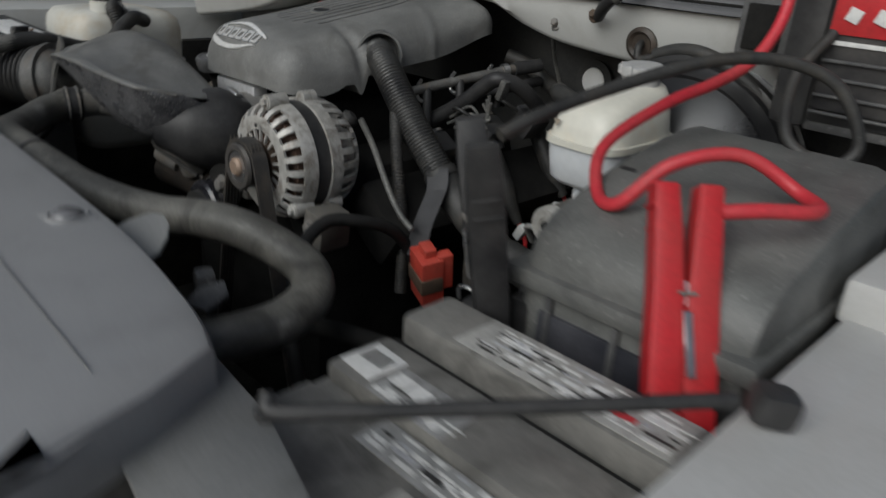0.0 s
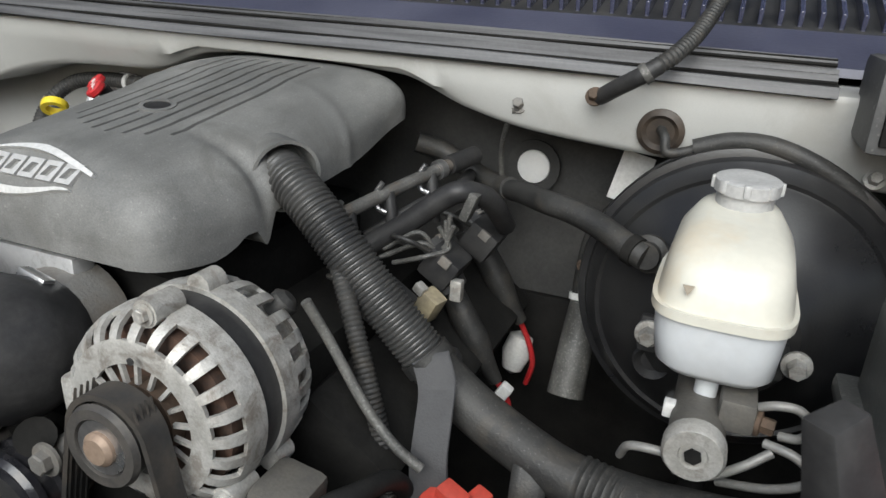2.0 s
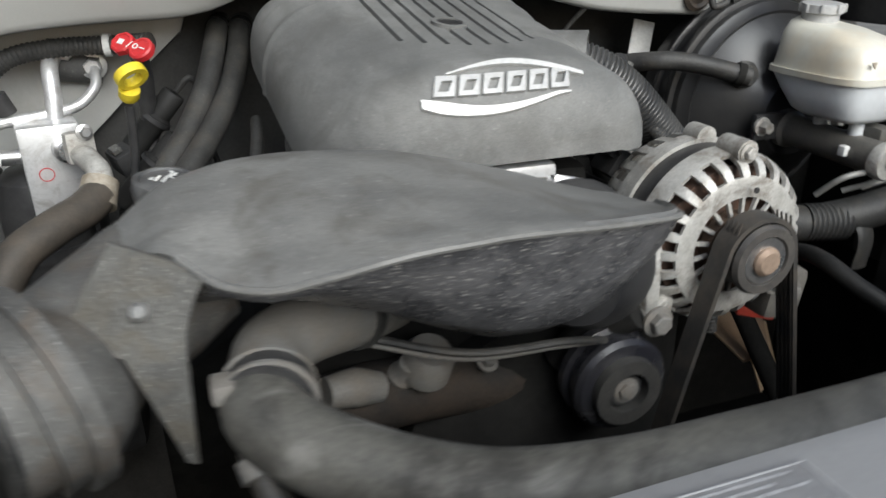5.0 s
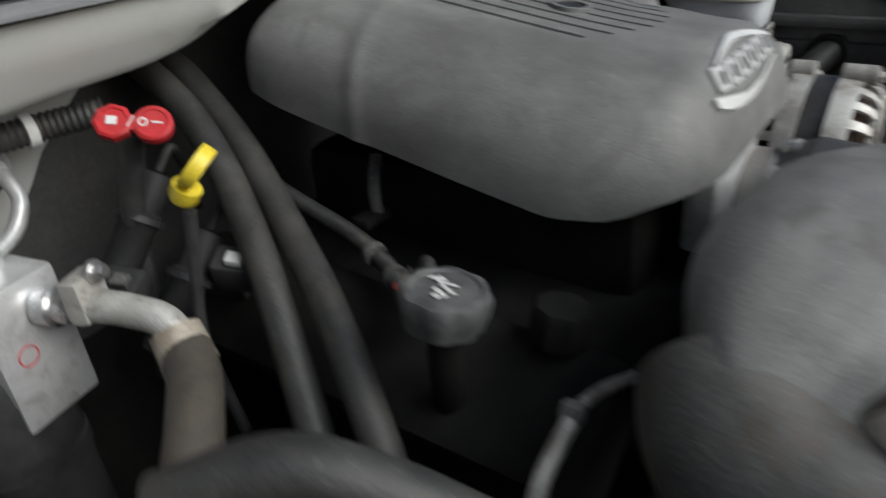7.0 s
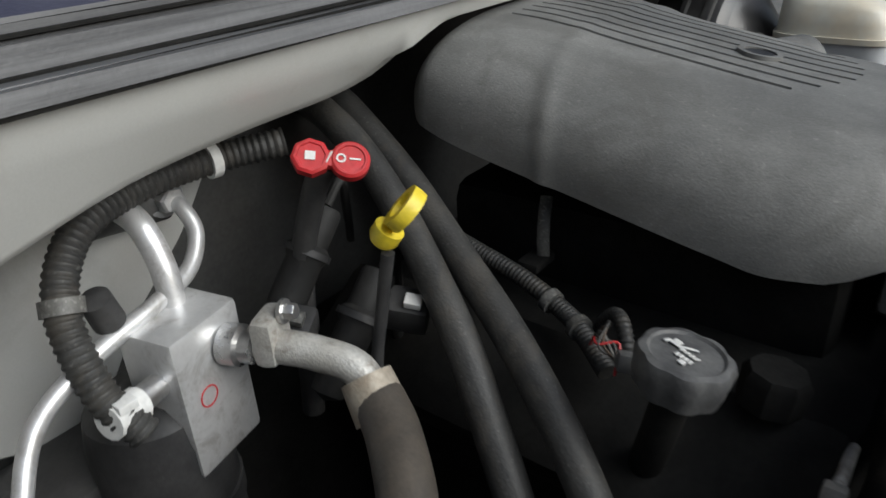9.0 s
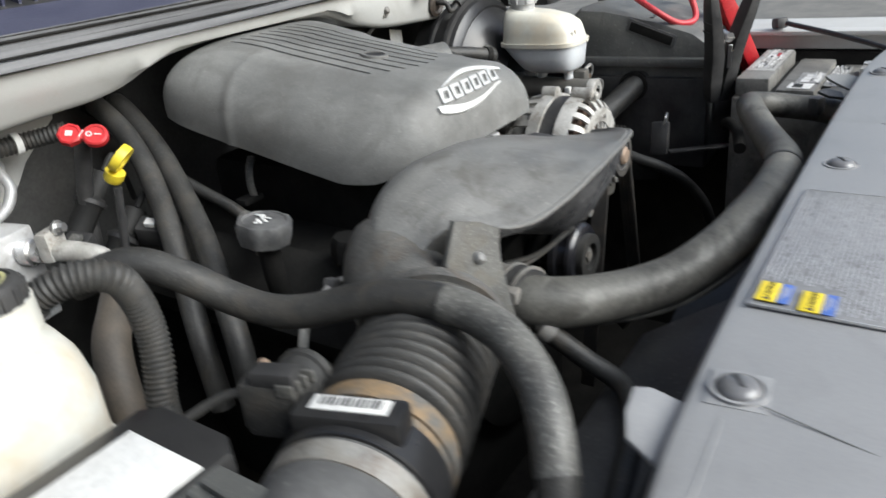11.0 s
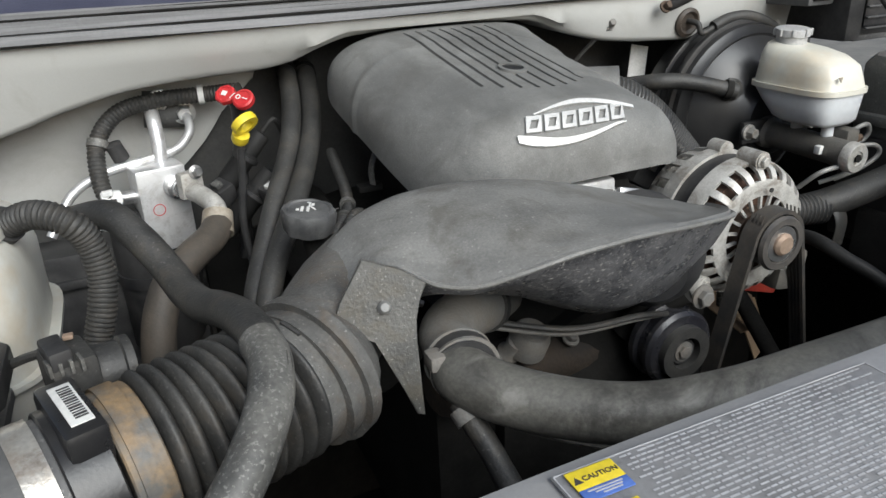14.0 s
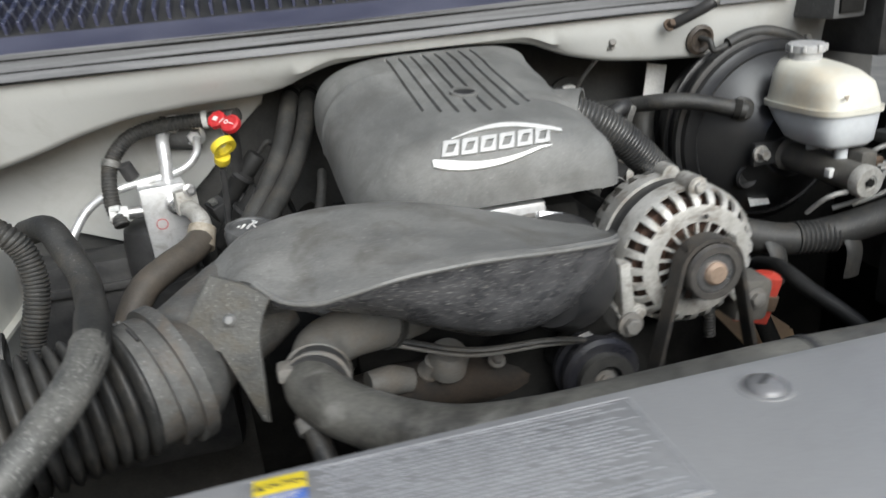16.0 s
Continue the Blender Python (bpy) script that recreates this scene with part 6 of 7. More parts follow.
for p in catmull([(0.262, 0.463, 0.985), (0.274, 0.452, 0.966), (0.279, 0.436, 0.944), (0.284, 0.418, 0.918), (0.291, 0.408, 0.892)], 5):
    side = Vector((0.9, 0.25, 0.30)).normalized() * 0.0150
    back = Vector((0.1, 0.8, 0.6)).normalized() * 0.003
    rows.append([p - side, p + side, p + side + back, p - side + back])
skin(bm, rows)
part("tape_strap", bm, TAPE, con, "flat grey tape strap")
for x in (0.355, 0.455):
    part("hanger", tube([(x, 0.462 - (x - 0.355) * 0.15, 0.93), (x + 0.004, 0.44 - (x - 0.355) * 0.15, 0.90), (x + 0.004, 0.44 - (x - 0.355) * 0.15, 0.86)], 0.014, 12, flat=0.3), RUBBER, con)
junction = thing("battery_connector", (0.302, 0.415, 0.83), "faded red plastic battery cable connector", "connector")
part("shell", rbox((0.306, 0.413, 0.868), (0.044, 0.030, 0.068), 0.004, pose(0, 0, 0, 8, 10, -20)), ORANGE, junction)
part("flap", rbox((0.324, 0.424, 0.880), (0.016, 0.020, 0.050), 0.003, pose(0, 0, 0, 8, 10, -20)), ORANGE, junction)
part("latch", rbox((0.310, 0.408, 0.905), (0.024, 0.016, 0.014), 0.003, pose(0, 0, 0, 8, 10, -20)), ORANGE, junction)
part("band", rbox((0.306, 0.411, 0.866), (0.046, 0.030, 0.022), 0.003, pose(0, 0, 0, 8, 10, -20)), RUST, junction, "soot-stained band")
second_cable = thing("battery_cable", (0.36, 0.19, 0.80), "thick black cable arching from the red connector", "cable")
part("cable", tube([(0.270, 0.425, 0.870), (0.270, 0.405, 0.902), (0.272, 0.375, 0.930), (0.268, 0.335, 0.946), (0.258, 0.300, 0.952), (0.262, 0.270, 0.943), (0.276, 0.246, 0.930), (0.298, 0.22, 0.905), (0.33, 0.20, 0.86), (0.36, 0.19, 0.80)], 0.0078, 14), SOOT, second_cable)
thin = thing("alternator_lead", (0.25, 0.42, 0.9), "thin grey lead from the alternator to the connector", "cable")
part("lead", tube([(0.19, 0.395, 1.045), (0.205, 0.405, 1.01), (0.235, 0.405, 0.965), (0.262, 0.402, 0.94), (0.285, 0.403, 0.925)], 0.0042, 10), HOSE, thin)
small = thing("ribbed_lead", (0.23, 0.44, 0.9), "thin corrugated black wiring sleeve", "wiring")
part("sleeve", tube([(0.165, 0.475, 1.06), (0.195, 0.450, 1.02), (0.225, 0.432, 0.96), (0.245, 0.425, 0.90), (0.25, 0.42, 0.82)], 0.0085, 12, 8, rib=0.0011, pitch=0.0042), RUBBER, small)


def boot(points, r, label):
    """A rubber plug boot that tapers into its lead."""
    t = thing("plug_boot", points[-1], label, "plug boot", "plug boots")
    n = len(points)
    part("boot", tube(points, [r * (0.72, 1.0, 1.05, 0.8, 0.5)[min(4, i * 5 // n)] for i in range(n)], 14, 6, flat=0.75), RUBBER, t)
    part("collar", tube([points[1], tuple(Vector(points[1]).lerp(Vector(points[2]), 0.25))], r * 1.12, 14, 1, flat=0.8), BLACK, t)
    return t


boot([(0.180, 0.735, 1.018), (0.190, 0.74, 1.004), (0.214, 0.742, 0.972), (0.232, 0.745, 0.942), (0.247, 0.748, 0.914), (0.262, 0.752, 0.893)], 0.020, "dark grey rubber plug boot near the firewall")
boot([(0.205, 0.612, 1.000), (0.213, 0.62, 0.986), (0.233, 0.622, 0.948), (0.246, 0.624, 0.925), (0.258, 0.626, 0.902), (0.272, 0.63, 0.878)], 0.019, "dark grey rubber plug boot on the cylinder bank")
boot([(0.235, 0.54, 0.955), (0.245, 0.545, 0.940), (0.262, 0.55, 0.912), (0.272, 0.552, 0.89), (0.28, 0.555, 0.87)], 0.016, "dark rubber plug boot beside the conduit")
pigtail = thing("beige_plug", (0.21, 0.584, 0.955), "beige wiring plug between the boots", "connector")
part("plug", rbox((0.211, 0.580, 0.972), (0.022, 0.020, 0.030), 0.003, pose(0, 0, 0, 0, 28, -15)), surface("beige_plastic", (0.4, 0.34, 0.22), 0.6, dust=(0.15, 0.13, 0.1), dusty=0.6, patch=60), pigtail)
part("latch", rbox((0.204, 0.574, 0.990), (0.012, 0.010, 0.010), 0.002, pose(0, 0, 0, 0, 28, -15)), ALU, pigtail)
part("bracket", rbox((0.232, 0.60, 0.985), (0.012, 0.010, 0.022), 0.002), ALU, pigtail)
dark = thing("crossover_hose", (0.18, 0.6, 1.02), "dark rubber hose across the cylinder bank", "hose")
part("hose", tube([(0.125, 0.58, 1.008), (0.140, 0.59, 1.019), (0.174, 0.60, 1.044), (0.208, 0.605, 1.073), (0.228, 0.61, 1.083), (0.245, 0.64, 1.07), (0.25, 0.69, 1.03)], 0.011, 14), BLACK, dark)
part("end_plate", rbox((0.236, 0.61, 1.070), (0.010, 0.016, 0.030), 0.003, pose(0, 0, 0, 0, 20, 0)), HOSE, dark)
rail2 = thing("injector_rail", (0.13, 0.60, 1.04), "dirty steel injector rail with fittings", "fuel rail")
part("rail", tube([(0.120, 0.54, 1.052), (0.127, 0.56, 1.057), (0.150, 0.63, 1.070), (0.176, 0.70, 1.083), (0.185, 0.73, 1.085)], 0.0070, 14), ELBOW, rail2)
for y, x, z in ((0.565, 0.129, 1.058), (0.615, 0.146, 1.068), (0.672, 0.167, 1.078)):
    inj = part("injector", tube([(x, y, z), (x + 0.006, y - 0.004, z - 0.022), (x + 0.010, y - 0.006, z - 0.05)], 0.0065, 12), BLACK, rail2)
    part("clip", tube([(x - 0.002, y - 0.010, z + 0.012), (x - 0.008, y - 0.012, z), (x - 0.006, y - 0.012, z - 0.014), (x + 0.004, y - 0.012, z - 0.018)], 0.0026, 8), STEEL, inj)
part("band", tube([(0.170, 0.682, 1.0800), (0.173, 0.690, 1.0815)], 0.0105, 16, 1), STEEL, rail2)
part("fitting", tube([(0.176, 0.70, 1.083), (0.190, 0.745, 1.088)], 0.0105, 14, 2), BLACK, rail2)
part("harness", tube([(0.13, 0.60, 1.02), (0.17, 0.64, 1.05), (0.19, 0.70, 1.06), (0.18, 0.76, 1.06)], 0.008, 12), BLACK, rail2)
for k, (dx, dz) in enumerate(((0, 0), (0.008, 0.004), (0.015, -0.003), (0.004, 0.010))):
    w = thing("loose_wire", (0.2 + dx, 0.53, 1.03), "thin grey wire between the coils", "wire", "loose wires")
    part("wire", tube([(0.151 + dx, 0.59, 1.007 + dz), (0.187 + dx, 0.60 - dx, 1.024 + 1.5 * dz), (0.211 + 0.5 * dx, 0.605, 1.022 - dz), (0.224 - dx, 0.60, 1.050 + dz)], 0.0024, 7), HOSE, w)
tagw = thing("red_lead", (0.30, 0.50, 0.93), "red and black lead with a white plug", "wire")
part("lead", tube([(0.258, 0.752, 0.898), (0.264, 0.758, 0.882), (0.273, 0.762, 0.860), (0.279, 0.765, 0.832), (0.272, 0.77, 0.80)], 0.0035, 8), RED, tagw)
part("plug", lathe([(0.0, -0.030), (0.013, -0.022), (0.019, 0.0), (0.015, 0.022), (0.0, 0.030)], (0.255, 0.775, 0.838), (0.15, 0.2, 1), 18), PAPER, tagw, "pale plug body")
second = thing("red_lead", (0.28, 0.63, 0.85), "red lead below the plug boot", "wire")
part("lead", tube([(0.270, 0.63, 0.882), (0.279, 0.632, 0.868), (0.288, 0.632, 0.850), (0.287, 0.63, 0.82)], 0.0035, 8), RED, second)
part("plug", rbox((0.282, 0.625, 0.868), (0.014, 0.012, 0.024), 0.003, pose(0, 0, 0, 0, 30, 0)), PAPER, second)
spark = thing("heat_sleeve", (0.345, 0.62, 0.90), "grey metal heat sleeve beside the booster", "sleeve")
part("sleeve", tube([(0.338, 0.735, 0.945), (0.336, 0.725, 0.90), (0.335, 0.70, 0.84)], [0.017, 0.019, 0.021], 18), HOSE, spark)
part("elbow", tube([(0.338, 0.735, 0.945), (0.337, 0.748, 0.985), (0.342, 0.762, 1.02), (0.36, 0.79, 1.04)], 0.017, 16), RUBBER, spark)
part("bolt", hexbolt((0.330, 0.735, 0.985), (-0.3, -1, 0), 0.005, 0.008), RUST, spark)
part("band", tube([(0.338, 0.735, 0.945), (0.3375, 0.737, 0.952)], 0.0195, 18, 1), PAPER, spark)
for x, y, z in ((0.188, 0.535, 0.985), (0.212, 0.615, 1.004), (0.226, 0.690, 1.012)):
    t = thing("ignition_coil", (x, y, z - 0.03), "black ignition coil with a pale clip on the cylinder bank", "ignition coil", "ignition coils")
    part("body", rbox((x, y, z), (0.036, 0.042, 0.034), 0.005, pose(0, 0, 0, 0, 32, 0)), BLACK, t)
    part("core", rbox((x - 0.010, y, z + 0.016), (0.018, 0.034, 0.012), 0.003, pose(0, 0, 0, 0, 32, 0)), BOX, t)
    part("clip", rbox((x + 0.008, y - 0.022, z + 0.010), (0.012, 0.004, 0.010), 0.001, pose(0, 0, 0, 0, 32, 0)), CASTING, t)
    part("wire", tube([(x - 0.01, y - 0.02, z + 0.018), (x - 0.025, y - 0.035, z + 0.030), (x - 0.045, y - 0.03, z + 0.030), (x - 0.055, y, z + 0.015)], 0.0026, 8), RUBBER, t)
    part("bolt", hexbolt((x - 0.012, y + 0.012, z + 0.022), (-0.5, 0, 0.85), 0.0045, 0.004), CASTING, t)
lowpipe = thing("low_pipe", (0.48, 0.2, 0.92), "black pipe below the battery edge", "pipe")
part("pipe", tube([(0.40, 0.17, 0.925), (0.448, 0.184, 0.93), (0.482, 0.196, 0.93), (0.513, 0.214, 0.93), (0.53, 0.225, 0.92)], 0.009, 12), PIT, lowpipe)
# firewall plug, grommets and studs
wp = thing("white_plug", (0.239, 0.815, 1.065), "round white plug in the dark firewall", "plug")
part("disc", lathe([(0.0, 0), (0.021, 0), (0.020, 0.004), (0.012, 0.007), (0.0, 0.008)], (0.239, 0.826, 1.066), (0, -1, 0), 28), PLUG_WHITE, wp)
part("surround", ring_band(0.021, 0.033, 0.0, 0.004, (0.239, 0.827, 1.066), (0, -1, 0), 28), WALL, wp)
gr = thing("grommet", (0.390, 0.69, 1.15), "black rubber grommet with a cable through the cowl", "grommet")
part("ring", lathe([(0.0, 0), (0.022, 0), (0.022, 0.004), (0.017, 0.007), (0.013, 0.003), (0.0, 0.003)], (0.392, 0.6905, 1.150), (0, -1, -0.15), 28), GROMMET, gr)
part("cable", tube([(0.392, 0.688, 1.152), (0.398, 0.672, 1.148), (0.402, 0.668, 1.135), (0.418, 0.668, 1.138), (0.435, 0.670, 1.146)], 0.0045, 10), RUBBER, gr)
part("wrapped_cable", tube([(0.425, 0.668, 1.142), (0.455, 0.668, 1.152), (0.49, 0.664, 1.153), (0.53, 0.662, 1.140), (0.565, 0.665, 1.118), (0.59, 0.675, 1.085)], 0.0085, 14), RUBBER, gr, "tape-wrapped black cable")
for x, y, z, mt in ((0.251, 0.694, 1.157, CASTING), (0.330, 0.668, 1.177, RUST), (0.575, 0.69, 1.13, ALU)):
    t = thing("cowl_stud", (x, y, z), "small dirty bolt in the cowl panel", "bolt", "cowl bolts")
    part("bolt", hexbolt((x, y + 0.002, z), (0, -0.9, 0.45), 0.006, 0.012), mt, t)
gs = thing("ground_strap", (0.24, 0.74, 1.12), "thin braided ground strap from the cowl", "strap")
part("strap", tube([(0.250, 0.690, 1.155), (0.238, 0.705, 1.140), (0.222, 0.74, 1.10), (0.218, 0.77, 1.05), (0.22, 0.78, 1.0)], 0.003, 8), HOSE, gs)
wh = thing("washer_hose", (0.37, 0.62, 1.2), "black corrugated washer hose rising over the cowl", "hose")
part("boot", tube([(0.335, 0.668, 1.178), (0.352, 0.650, 1.190), (0.372, 0.636, 1.203), (0.386, 0.640, 1.213)], 0.0078, 12), BLACK, wh)
part("sleeve", tube([(0.380, 0.637, 1.209), (0.398, 0.655, 1.224), (0.415, 0.70, 1.25), (0.435, 0.78, 1.31), (0.46, 0.86, 1.40)], 0.0078, 12, 10, rib=0.0012, pitch=0.0045), RUBBER, wh)
part("tie", tube([(0.374, 0.636, 1.204), (0.379, 0.637, 1.208)], 0.0095, 14, 1), HOSE, wh)
br = thing("cowl_bracket", (0.56, 0.62, 1.2), "dusty black bracket at the end of the cowl", "bracket")
part("plate", rbox((0.575, 0.655, 1.20), (0.055, 0.10, 0.07), 0.006), BOX, br)
part("pocket", rbox((0.575, 0.604, 1.195), (0.038, 0.006, 0.045), 0.002), PIT, br)
part("upright", rbox((0.625, 0.64, 1.22), (0.035, 0.12, 0.22), 0.008), BLACK, br)
ws = thing("white_tag", (0.363, 0.765, 1.06), "white paper tag behind the booster", "tag")
part("tag", rbox((0.363, 0.765, 1.083), (0.035, 0.002, 0.055), 0.0005, pose(0, 0, 0, -8, 12, 0)), PAPER, ws)

# ---- battery corner ----
bat = thing("battery", (0.65, 0.12, 0.80), "grey-black car battery with printed labels", "battery")
part("case", rbox((0.650, 0.110, 0.865), (0.240, 0.215, 0.205), 0.006), BATTERY, bat)
part("vent_strip", rbox((0.649, 0.188, 0.983), (0.226, 0.052, 0.030), 0.006), BATTERY, bat)
part("vent_strip", rbox((0.649, 0.124, 0.973), (0.232, 0.058, 0.018), 0.006), BATTERY, bat)
part("top_step", rbox((0.650, 0.045, 0.966), (0.236, 0.075, 0.010), 0.003), BATTERY, bat)
part("groove_dark", rbox((0.649, 0.1565, 0.970), (0.228, 0.008, 0.012), 0.001), SOOT, bat)
lab = part("label", rbox((0.672, 0.188, 0.9984), (0.168, 0.044, 0.001), 0.0003), surface("silver_label", (0.40, 0.395, 0.375), 0.35, dust=(0.26, 0.25, 0.23), dusty=0.5, patch=50, stain=((0.14, 0.135, 0.125), 60, 0.5)), bat, "worn silver label")
for x, y, w, h, mt in ((0.625, 0.196, 0.034, 0.006, PAPER), (0.632, 0.187, 0.020, 0.004, INK), (0.655, 0.192, 0.022, 0.003, INK), (0.700, 0.190, 0.030, 0.012, PAPER), (0.712, 0.182, 0.026, 0.006, RED_RUBBER), (0.735, 0.194, 0.022, 0.008, PAPER), (0.690, 0.176, 0.050, 0.003, PAPER), (0.61, 0.178, 0.02, 0.003, INK)):
    part("print_block", rbox((x, y, 0.9993), (w, h, 0.0004), 0), mt, lab)
lab2 = part("label", rbox((0.556, 0.120, 0.9828), (0.034, 0.034, 0.001), 0.0003, pose(0, 0, 0, 0, 0, -4)), PAPER, bat, "white code label")
for k in range(7):
    part("code_bar", rbox((0.545 + 0.0036 * k, 0.123, 0.9837), ((0.0014, 0.0022)[k % 2], 0.014, 0.0004), 0, pose(0, 0, 0, 0, 0, -4)), INK, lab2)
lab3 = part("label", rbox((0.612, 0.113, 0.9828), (0.070, 0.036, 0.001), 0.0003), surface("grey_label", (0.34, 0.34, 0.335), 0.4, dust=(0.2, 0.2, 0.19), dusty=0.6, patch=60, stain=((0.12, 0.118, 0.11), 70, 0.5)), bat, "grey warning label")
for x, y, w, h in ((0.588, 0.118, 0.016, 0.012), (0.606, 0.116, 0.016, 0.014), (0.624, 0.114, 0.014, 0.014), (0.60, 0.100, 0.040, 0.004), (0.63, 0.102, 0.02, 0.006)):
    part("print_block", rbox((x, y, 0.9837), (w, h, 0.0004), 0), PAPER, lab3)
lab4 = part("label", rbox((0.672, 0.080, 0.9722), (0.14, 0.028, 0.001), 0.0003), lab3.data.materials[0], bat, "grey label with white lines")
for k in range(9):
    part("print_line", rbox((0.615 + 0.014 * k, 0.080 + 0.003 * (k % 3 - 1), 0.9731), (0.011, 0.0035, 0.0004), 0), PAPER, lab4)
rng = random.Random(11)
for lb, x0, x1, y0, rows_of, pitch, z in ((lab, 0.596, 0.748, 0.170, 6, 0.0062, 0.9995), (lab4, 0.606, 0.738, 0.0695, 4, 0.0062, 0.9733), (lab3, 0.582, 0.642, 0.0965, 3, 0.0055, 0.9839)):
    for k in range(rows_of):
        x = x0 + rng.uniform(0, 0.02)
        while x < x1:
            w = rng.uniform(0.006, 0.022)
            part("print_bar", rbox((x + w / 2, y0 + pitch * k + 0.002, z), (w, rng.choice((0.0014, 0.0022, 0.0034)), 0.0004), 0), rng.choice((PAPER, PAPER, PALE_INK, INK)), lb)
            x += w + rng.uniform(0.002, 0.012)
post = part("terminal", lathe([(0.0, 0), (0.015, 0), (0.013, 0.022), (0.0, 0.022)], (0.70, 0.035, 0.968)), BRIGHT, bat)
part("cable_clamp", rbox((0.69, 0.035, 0.979), (0.05, 0.03, 0.016), 0.004), ALU, post)
fuse = thing("fuse_box", (0.66, 0.39, 0.85), "dusty grey-black plastic fuse box with a sloping lid", "fuse box")
bm = bmesh.new()
fr = []
for x in (0.566, 0.569, 0.580, 0.735, 0.752, 0.757):
    d = 0.012 if x in (0.566, 0.757) else (0.004 if x in (0.569, 0.752) else 0)
    fr.append([(x, 0.262 + d, 0.84), (x, 0.262 + d, 1.030 - d), (x, 0.272 + d, 1.052 - d), (x, 0.292 + d, 1.066 - d), (x, 0.36, 1.086 - d), (x, 0.45, 1.105 - d), (x, 0.500 - d, 1.108 - d), (x, 0.515 - d, 1.095 - d), (x, 0.52 - d, 0.84)])
skin(bm, fr)
part("lid", bm, LID, fuse, sharp=35)
part("ledge", rbox((0.658, 0.3875, 1.016), (0.210, 0.268, 0.016), 0.005), LID, fuse)
part("skirt", rbox((0.655, 0.39, 0.91), (0.200, 0.254, 0.16), 0.006), BLACK, fuse)
part("front_panel", rbox((0.665, 0.2605, 0.950), (0.150, 0.006, 0.085), 0.003), surface("smooth_black_plastic", (0.025, 0.026, 0.032), 0.35, dust=(0.1, 0.1, 0.11), dusty=0.5, patch=18), fuse, "smooth dark recessed panel")
for x in (0.60, 0.66, 0.72):
    part("rib", rbox((x, 0.2585, 0.985), (0.006, 0.006, 0.045), 0.002), BOX, fuse)
for x, y in ((0.585, 0.369), (0.607, 0.371)):
    part("moulded_mark", rbox((x, y, 1.0885), (0.014, 0.005, 0.0012), 0.0003, pose(0, 0, 0, 12)), BLACK, fuse)
part("slot", rbox((0.565, 0.365, 1.064), (0.006, 0.080, 0.016), 0.003, pose(0, 0, 0, 20)), PIT, fuse)
part("slot_frame", rbox((0.5665, 0.365, 1.064), (0.006, 0.090, 0.024), 0.004, pose(0, 0, 0, 20)), BOX, fuse)
part("cable_collar", ring_band(0.020, 0.026, -0.004, 0.006, (0.558, 0.392, 0.974), (-1, 0, 0), 28), PIT, fuse)
lever = thing("relay", (0.475, 0.31, 0.90), "black wiring relay with a wire bail", "relay")
part("body", rbox((0.474, 0.315, 0.908), (0.030, 0.028, 0.055), 0.005, pose(0, 0, 0, 0, 15, 10)), BLACK, lever)
part("bracket", bar((0.474, 0.30, 0.885), (0.56, 0.20, 0.88), 0.014, 0.004), BLACK, lever)
part("bail", tube([(0.462, 0.305, 0.935), (0.464, 0.303, 0.948), (0.478, 0.305, 0.950), (0.484, 0.308, 0.936)], 0.002, 8), STEEL, lever)


def jump_clamp(foot, head, across, shell, label, halves):
    """A spring clamp: two jaw halves with handles, a spring, teeth and a pin, standing from its jaws at foot to its handles at head."""
    t = thing("jumper_clamp", foot, label, "jumper clamp", "jumper clamps")
    foot, head = Vector(foot), Vector(head)
    z = (head - foot).normalized()
    x = Vector(across)
    x = (x - z * x.dot(z)).normalized()
    m = Matrix.Translation(foot) @ Matrix((x, z.cross(x), z)).transposed().to_4x4()
    size = (head - foot).length
    for s in (-1, 1):
        bm = bmesh.new()
        rows = []
        for u, off, w, th in halves:
            c, q = s * off, u * size
            rows.append([m @ Vector((c - th / 2, -w / 2, q)), m @ Vector((c - th / 2 * 0.85, w / 2, q)), m @ Vector((c + th / 2 * 0.85, w / 2, q)), m @ Vector((c + th / 2, -w / 2, q))])
        skin(bm, rows)
        bmesh.ops.bevel(bm, geom=bm.edges[:], offset=0.0022, segments=2, profile=0.6, affect="EDGES")
        h = part("handle", bm, shell, t)
        for k in range(4):
            u, off, w, th = halves[-2]
            part("grip_ridge", rbox(m @ Vector((s * (off + th * 0.5 - 0.004 * (1 - k / 3)), 0, (0.68 + 0.08 * k) * size)), (0.0025, w * 0.8, 0.0025), 0.0008, m), shell, h)
        for k in range(5):
            part("tooth", rbox(m @ Vector((s * 0.001, 0, 0.006 + 0.006 * k)), (0.003, 0.012, 0.003), 0.0005, m), STEEL, h)
    part("spring", lathe([(0.0, -0.010), (0.008, -0.010), (0.006, -0.005), (0.008, 0.0), (0.006, 0.005), (0.008, 0.010), (0.0, 0.010)], m @ Vector((0, 0, 0.62 * size)), m.to_3x3() @ Vector((0, 1, 0)), 16), STEEL, t)
    part("jaw_plate", bar(m @ Vector((0.0, -0.0145, 0.56 * size)), m @ Vector((0.004, -0.0145, 0.34 * size)), 0.006, 0.0018, 0.0003), STEEL, t, "bright steel jaw strip")
    part("pin", tube([m @ Vector((-0.006, -0.014, 0.62 * size)), m @ Vector((0.006, -0.014, 0.62 * size))], 0.0014, 10, 1), CASTING, t)
    return t


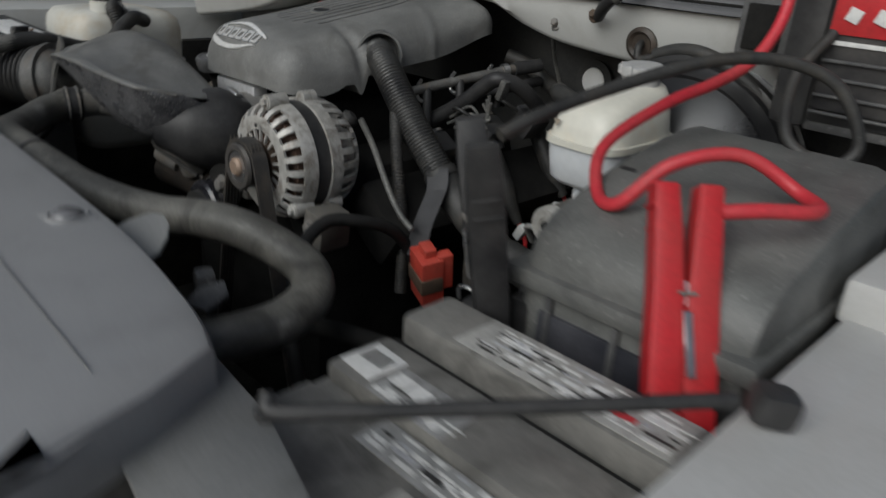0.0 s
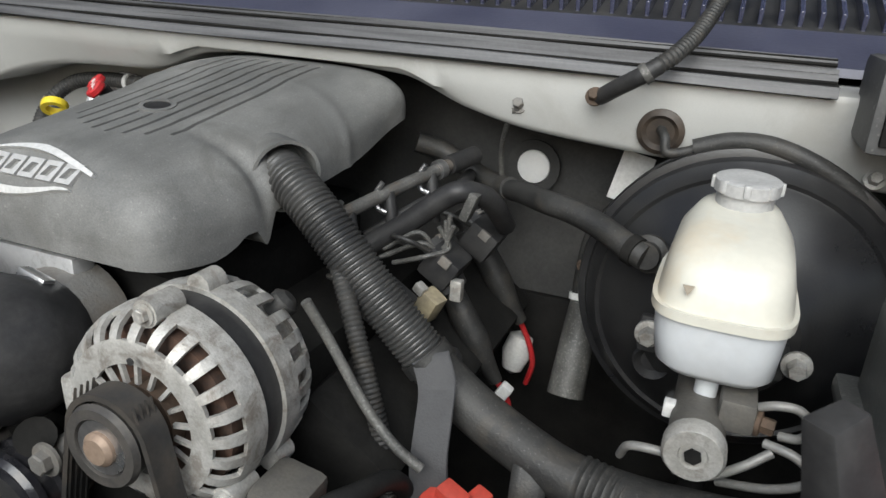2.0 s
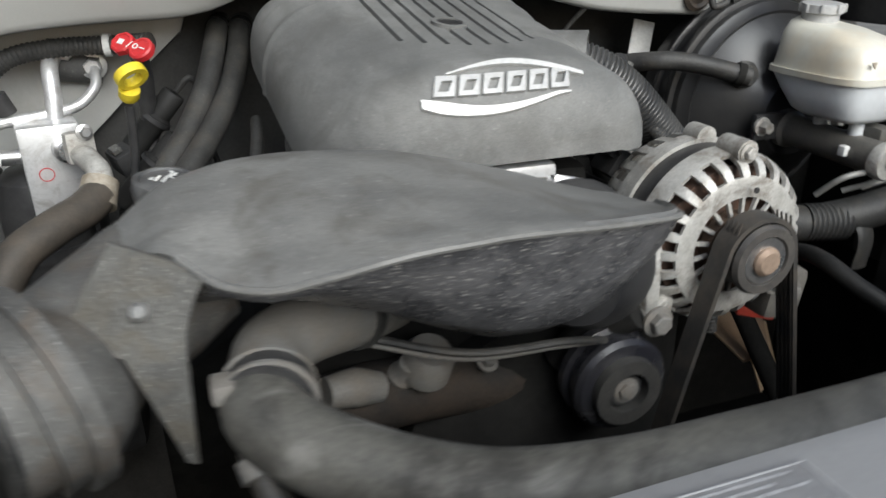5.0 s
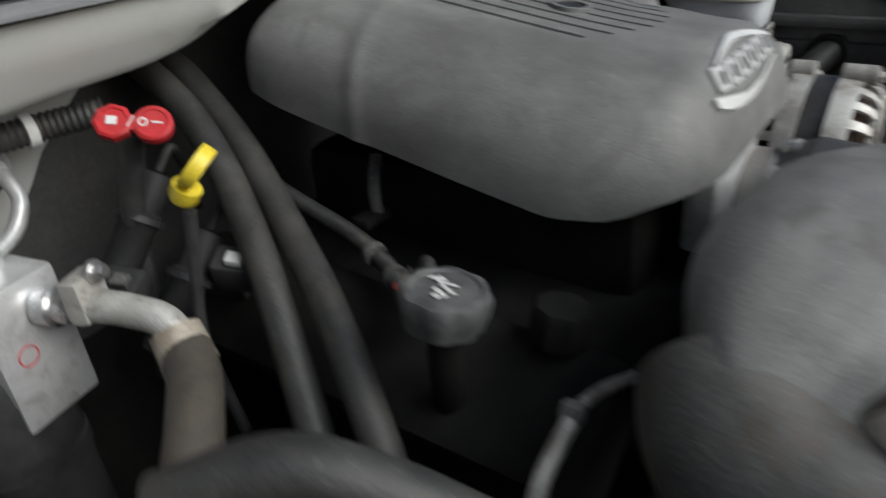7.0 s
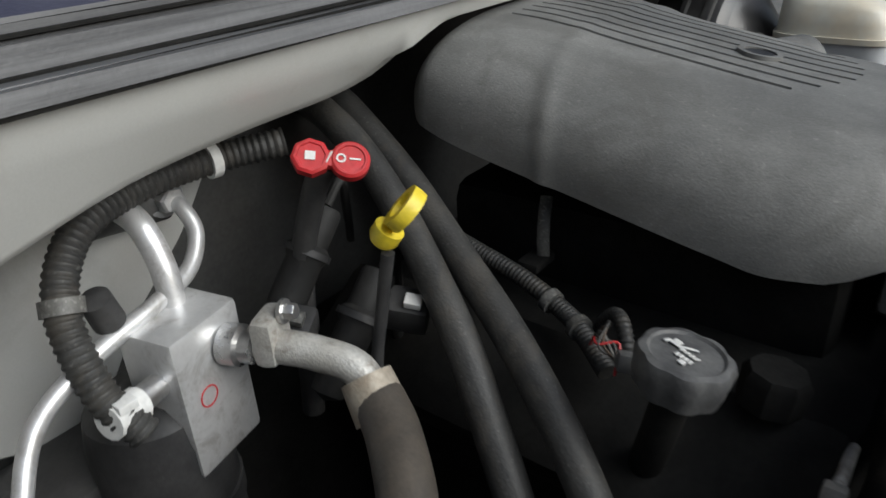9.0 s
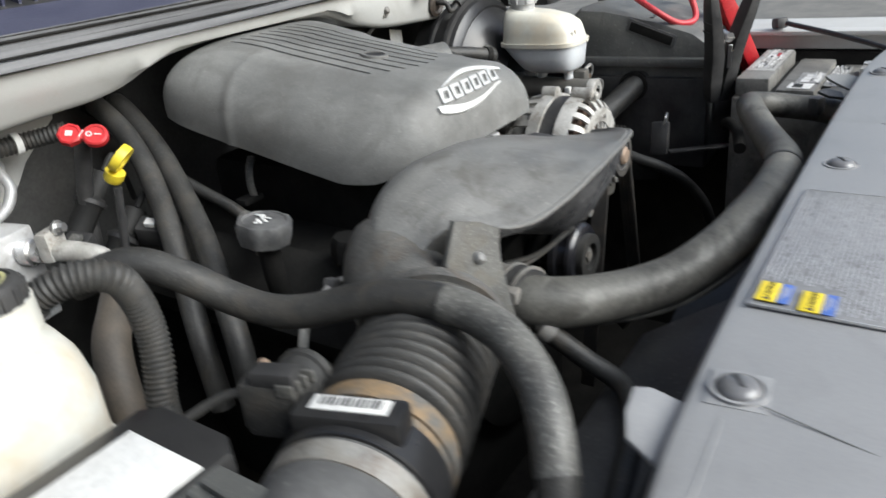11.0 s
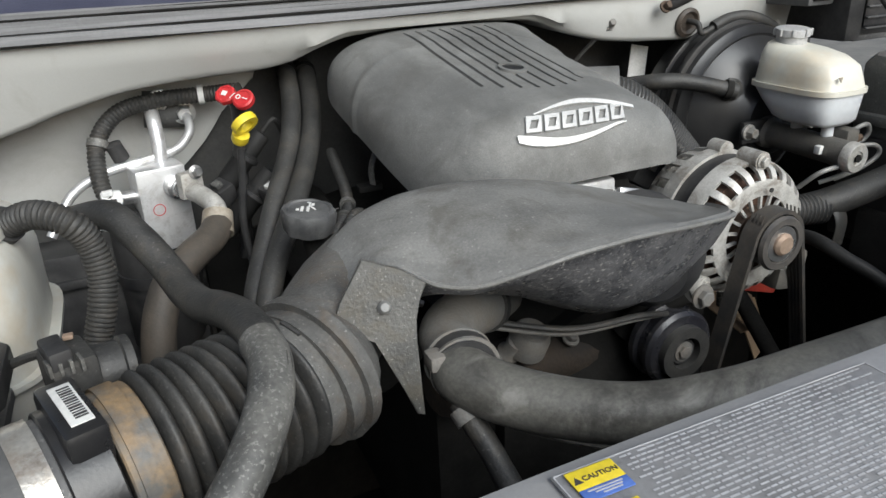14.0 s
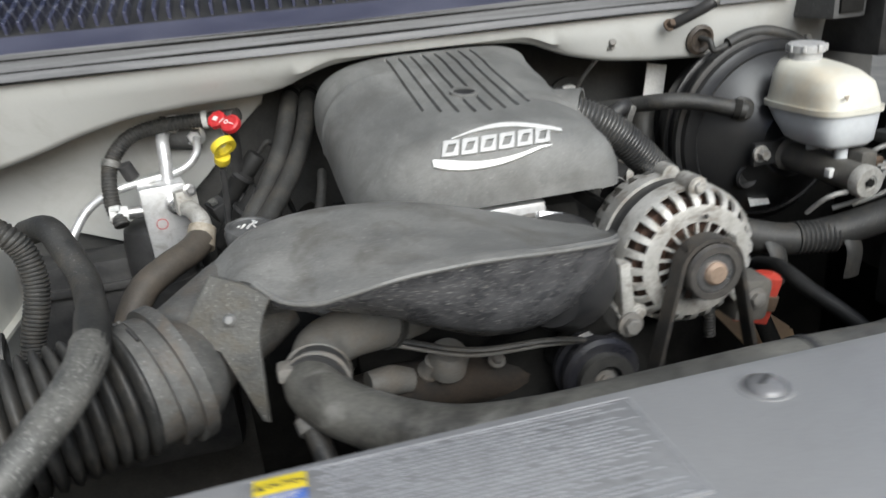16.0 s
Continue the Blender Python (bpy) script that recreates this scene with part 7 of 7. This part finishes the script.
jump_clamp((0.738, 0.222, 0.945), (0.676, 0.286, 1.115), (0.70, 0.72, 0), RED, "red plastic jumper cable clamp on the battery",
           ((0.0, 0.010, 0.020, 0.019), (0.15, 0.0115, 0.023, 0.022), (0.4, 0.0115, 0.026, 0.0225), (0.6, 0.0115, 0.027, 0.021), (0.8, 0.013, 0.026, 0.019), (1.0, 0.015, 0.022, 0.016)))
jump_clamp((0.556, 0.248, 0.955), (0.537, 0.226, 1.130), (0.766, -0.643, 0), BLACK, "black jumper cable clamp on the battery",
           ((0.0, 0.009, 0.022, 0.016), (0.2, 0.013, 0.026, 0.022), (0.45, 0.017, 0.028, 0.023), (0.65, 0.024, 0.028, 0.021), (0.82, 0.032, 0.027, 0.018), (1.0, 0.040, 0.022, 0.014)))
rc2 = thing("jumper_cable", (0.62, 0.35, 1.08), "thick red jumper cable looped over the fuse box", "cable")
part("cable", tube([(0.690, 0.282, 1.100), (0.72, 0.31, 1.105), (0.745, 0.345, 1.105), (0.72, 0.375, 1.105), (0.68, 0.36, 1.125), (0.645, 0.325, 1.115), (0.617, 0.305, 1.080), (0.585, 0.325, 1.078), (0.563, 0.362, 1.105), (0.580, 0.420, 1.137), (0.600, 0.465, 1.155), (0.615, 0.50, 1.175), (0.62, 0.53, 1.21), (0.615, 0.55, 1.26)], 0.0053, 14), RED_RUBBER, rc2)
bc2 = thing("jumper_cable", (0.62, 0.35, 1.14), "thick black jumper cable arching over the fuse box", "cable")
part("cable", tube([(0.545, 0.245, 1.125), (0.555, 0.285, 1.140), (0.575, 0.35, 1.158), (0.61, 0.42, 1.178), (0.65, 0.47, 1.182), (0.69, 0.50, 1.165), (0.715, 0.51, 1.12), (0.70, 0.50, 1.10), (0.66, 0.50, 1.115), (0.64, 0.54, 1.16), (0.65, 0.58, 1.20)], 0.0053, 14), RUBBER, bc2)
starter = thing("jump_starter", (0.68, 0.62, 1.12), "dark jump starter pack with red and white print", "jump starter")
part("case", rbox((0.70, 0.63, 1.20), (0.13, 0.09, 0.17), 0.012), BLACK, starter)
fp = part("front_panel", rbox((0.70, 0.583, 1.20), (0.11, 0.004, 0.14), 0.003), surface("black_print", (0.018, 0.018, 0.02), 0.4, dusty=0.2), starter)
for k in range(4):
    part("ridge", rbox((0.70, 0.579, 1.128 + 0.016 * k), (0.108, 0.004, 0.003), 0.001), BOX, fp)
part("red_field", rbox((0.70, 0.580, 1.222), (0.108, 0.003, 0.045), 0.001), RED, fp)
for k in range(4):
    part("print_bar", rbox((0.664 + 0.024 * k, 0.5775, 1.217), (0.012, 0.002, 0.012), 0.0004, pose(0, 0, 0, 0, 20, 0)), PAPER, fp)
part("print_bar", rbox((0.69, 0.580, 1.192), (0.09, 0.002, 0.004), 0.0004), PAPER, fp)
part("foot", rbox((0.70, 0.63, 1.113), (0.12, 0.08, 0.012), 0.004), BOX, starter)

# scraps seen far below, beside the steering gear
card = thing("cardboard_scrap", (0.47, 0.60, 0.62), "piece of brown cardboard far below", "cardboard")
part("sheet", slab([(0.470, 0.735, 0.66), (0.555, 0.75, 0.66), (0.56, 0.645, 0.655), (0.50, 0.56, 0.65), (0.45, 0.56, 0.65)], 0.003), CARD, card)
part("flap", slab([(0.515, 0.640, 0.655), (0.56, 0.64, 0.655), (0.565, 0.60, 0.58), (0.525, 0.59, 0.56)], 0.003), CARD, card)
yt = thing("yellow_tag", (0.40, 0.57, 0.74), "bright yellow plastic tag far below", "tag")
part("tag", rbox((0.402, 0.56, 0.76), (0.040, 0.004, 0.012), 0.001, pose(0, 0, 0, 20, 12, 0)), YELLOW, yt)
shaft = thing("steering_shaft", (0.5, 0.5, 0.6), "dark steering shaft and brackets in the depth", "shaft")
part("shaft", tube([(0.50, 0.80, 0.84), (0.46, 0.55, 0.68), (0.42, 0.35, 0.56)], 0.014, 12), PIT, shaft)
part("bracket", rbox((0.60, 0.42, 0.84), (0.10, 0.12, 0.10), 0.012, pose(0, 0, 0, 0, 0, 20)), PIT, shaft)
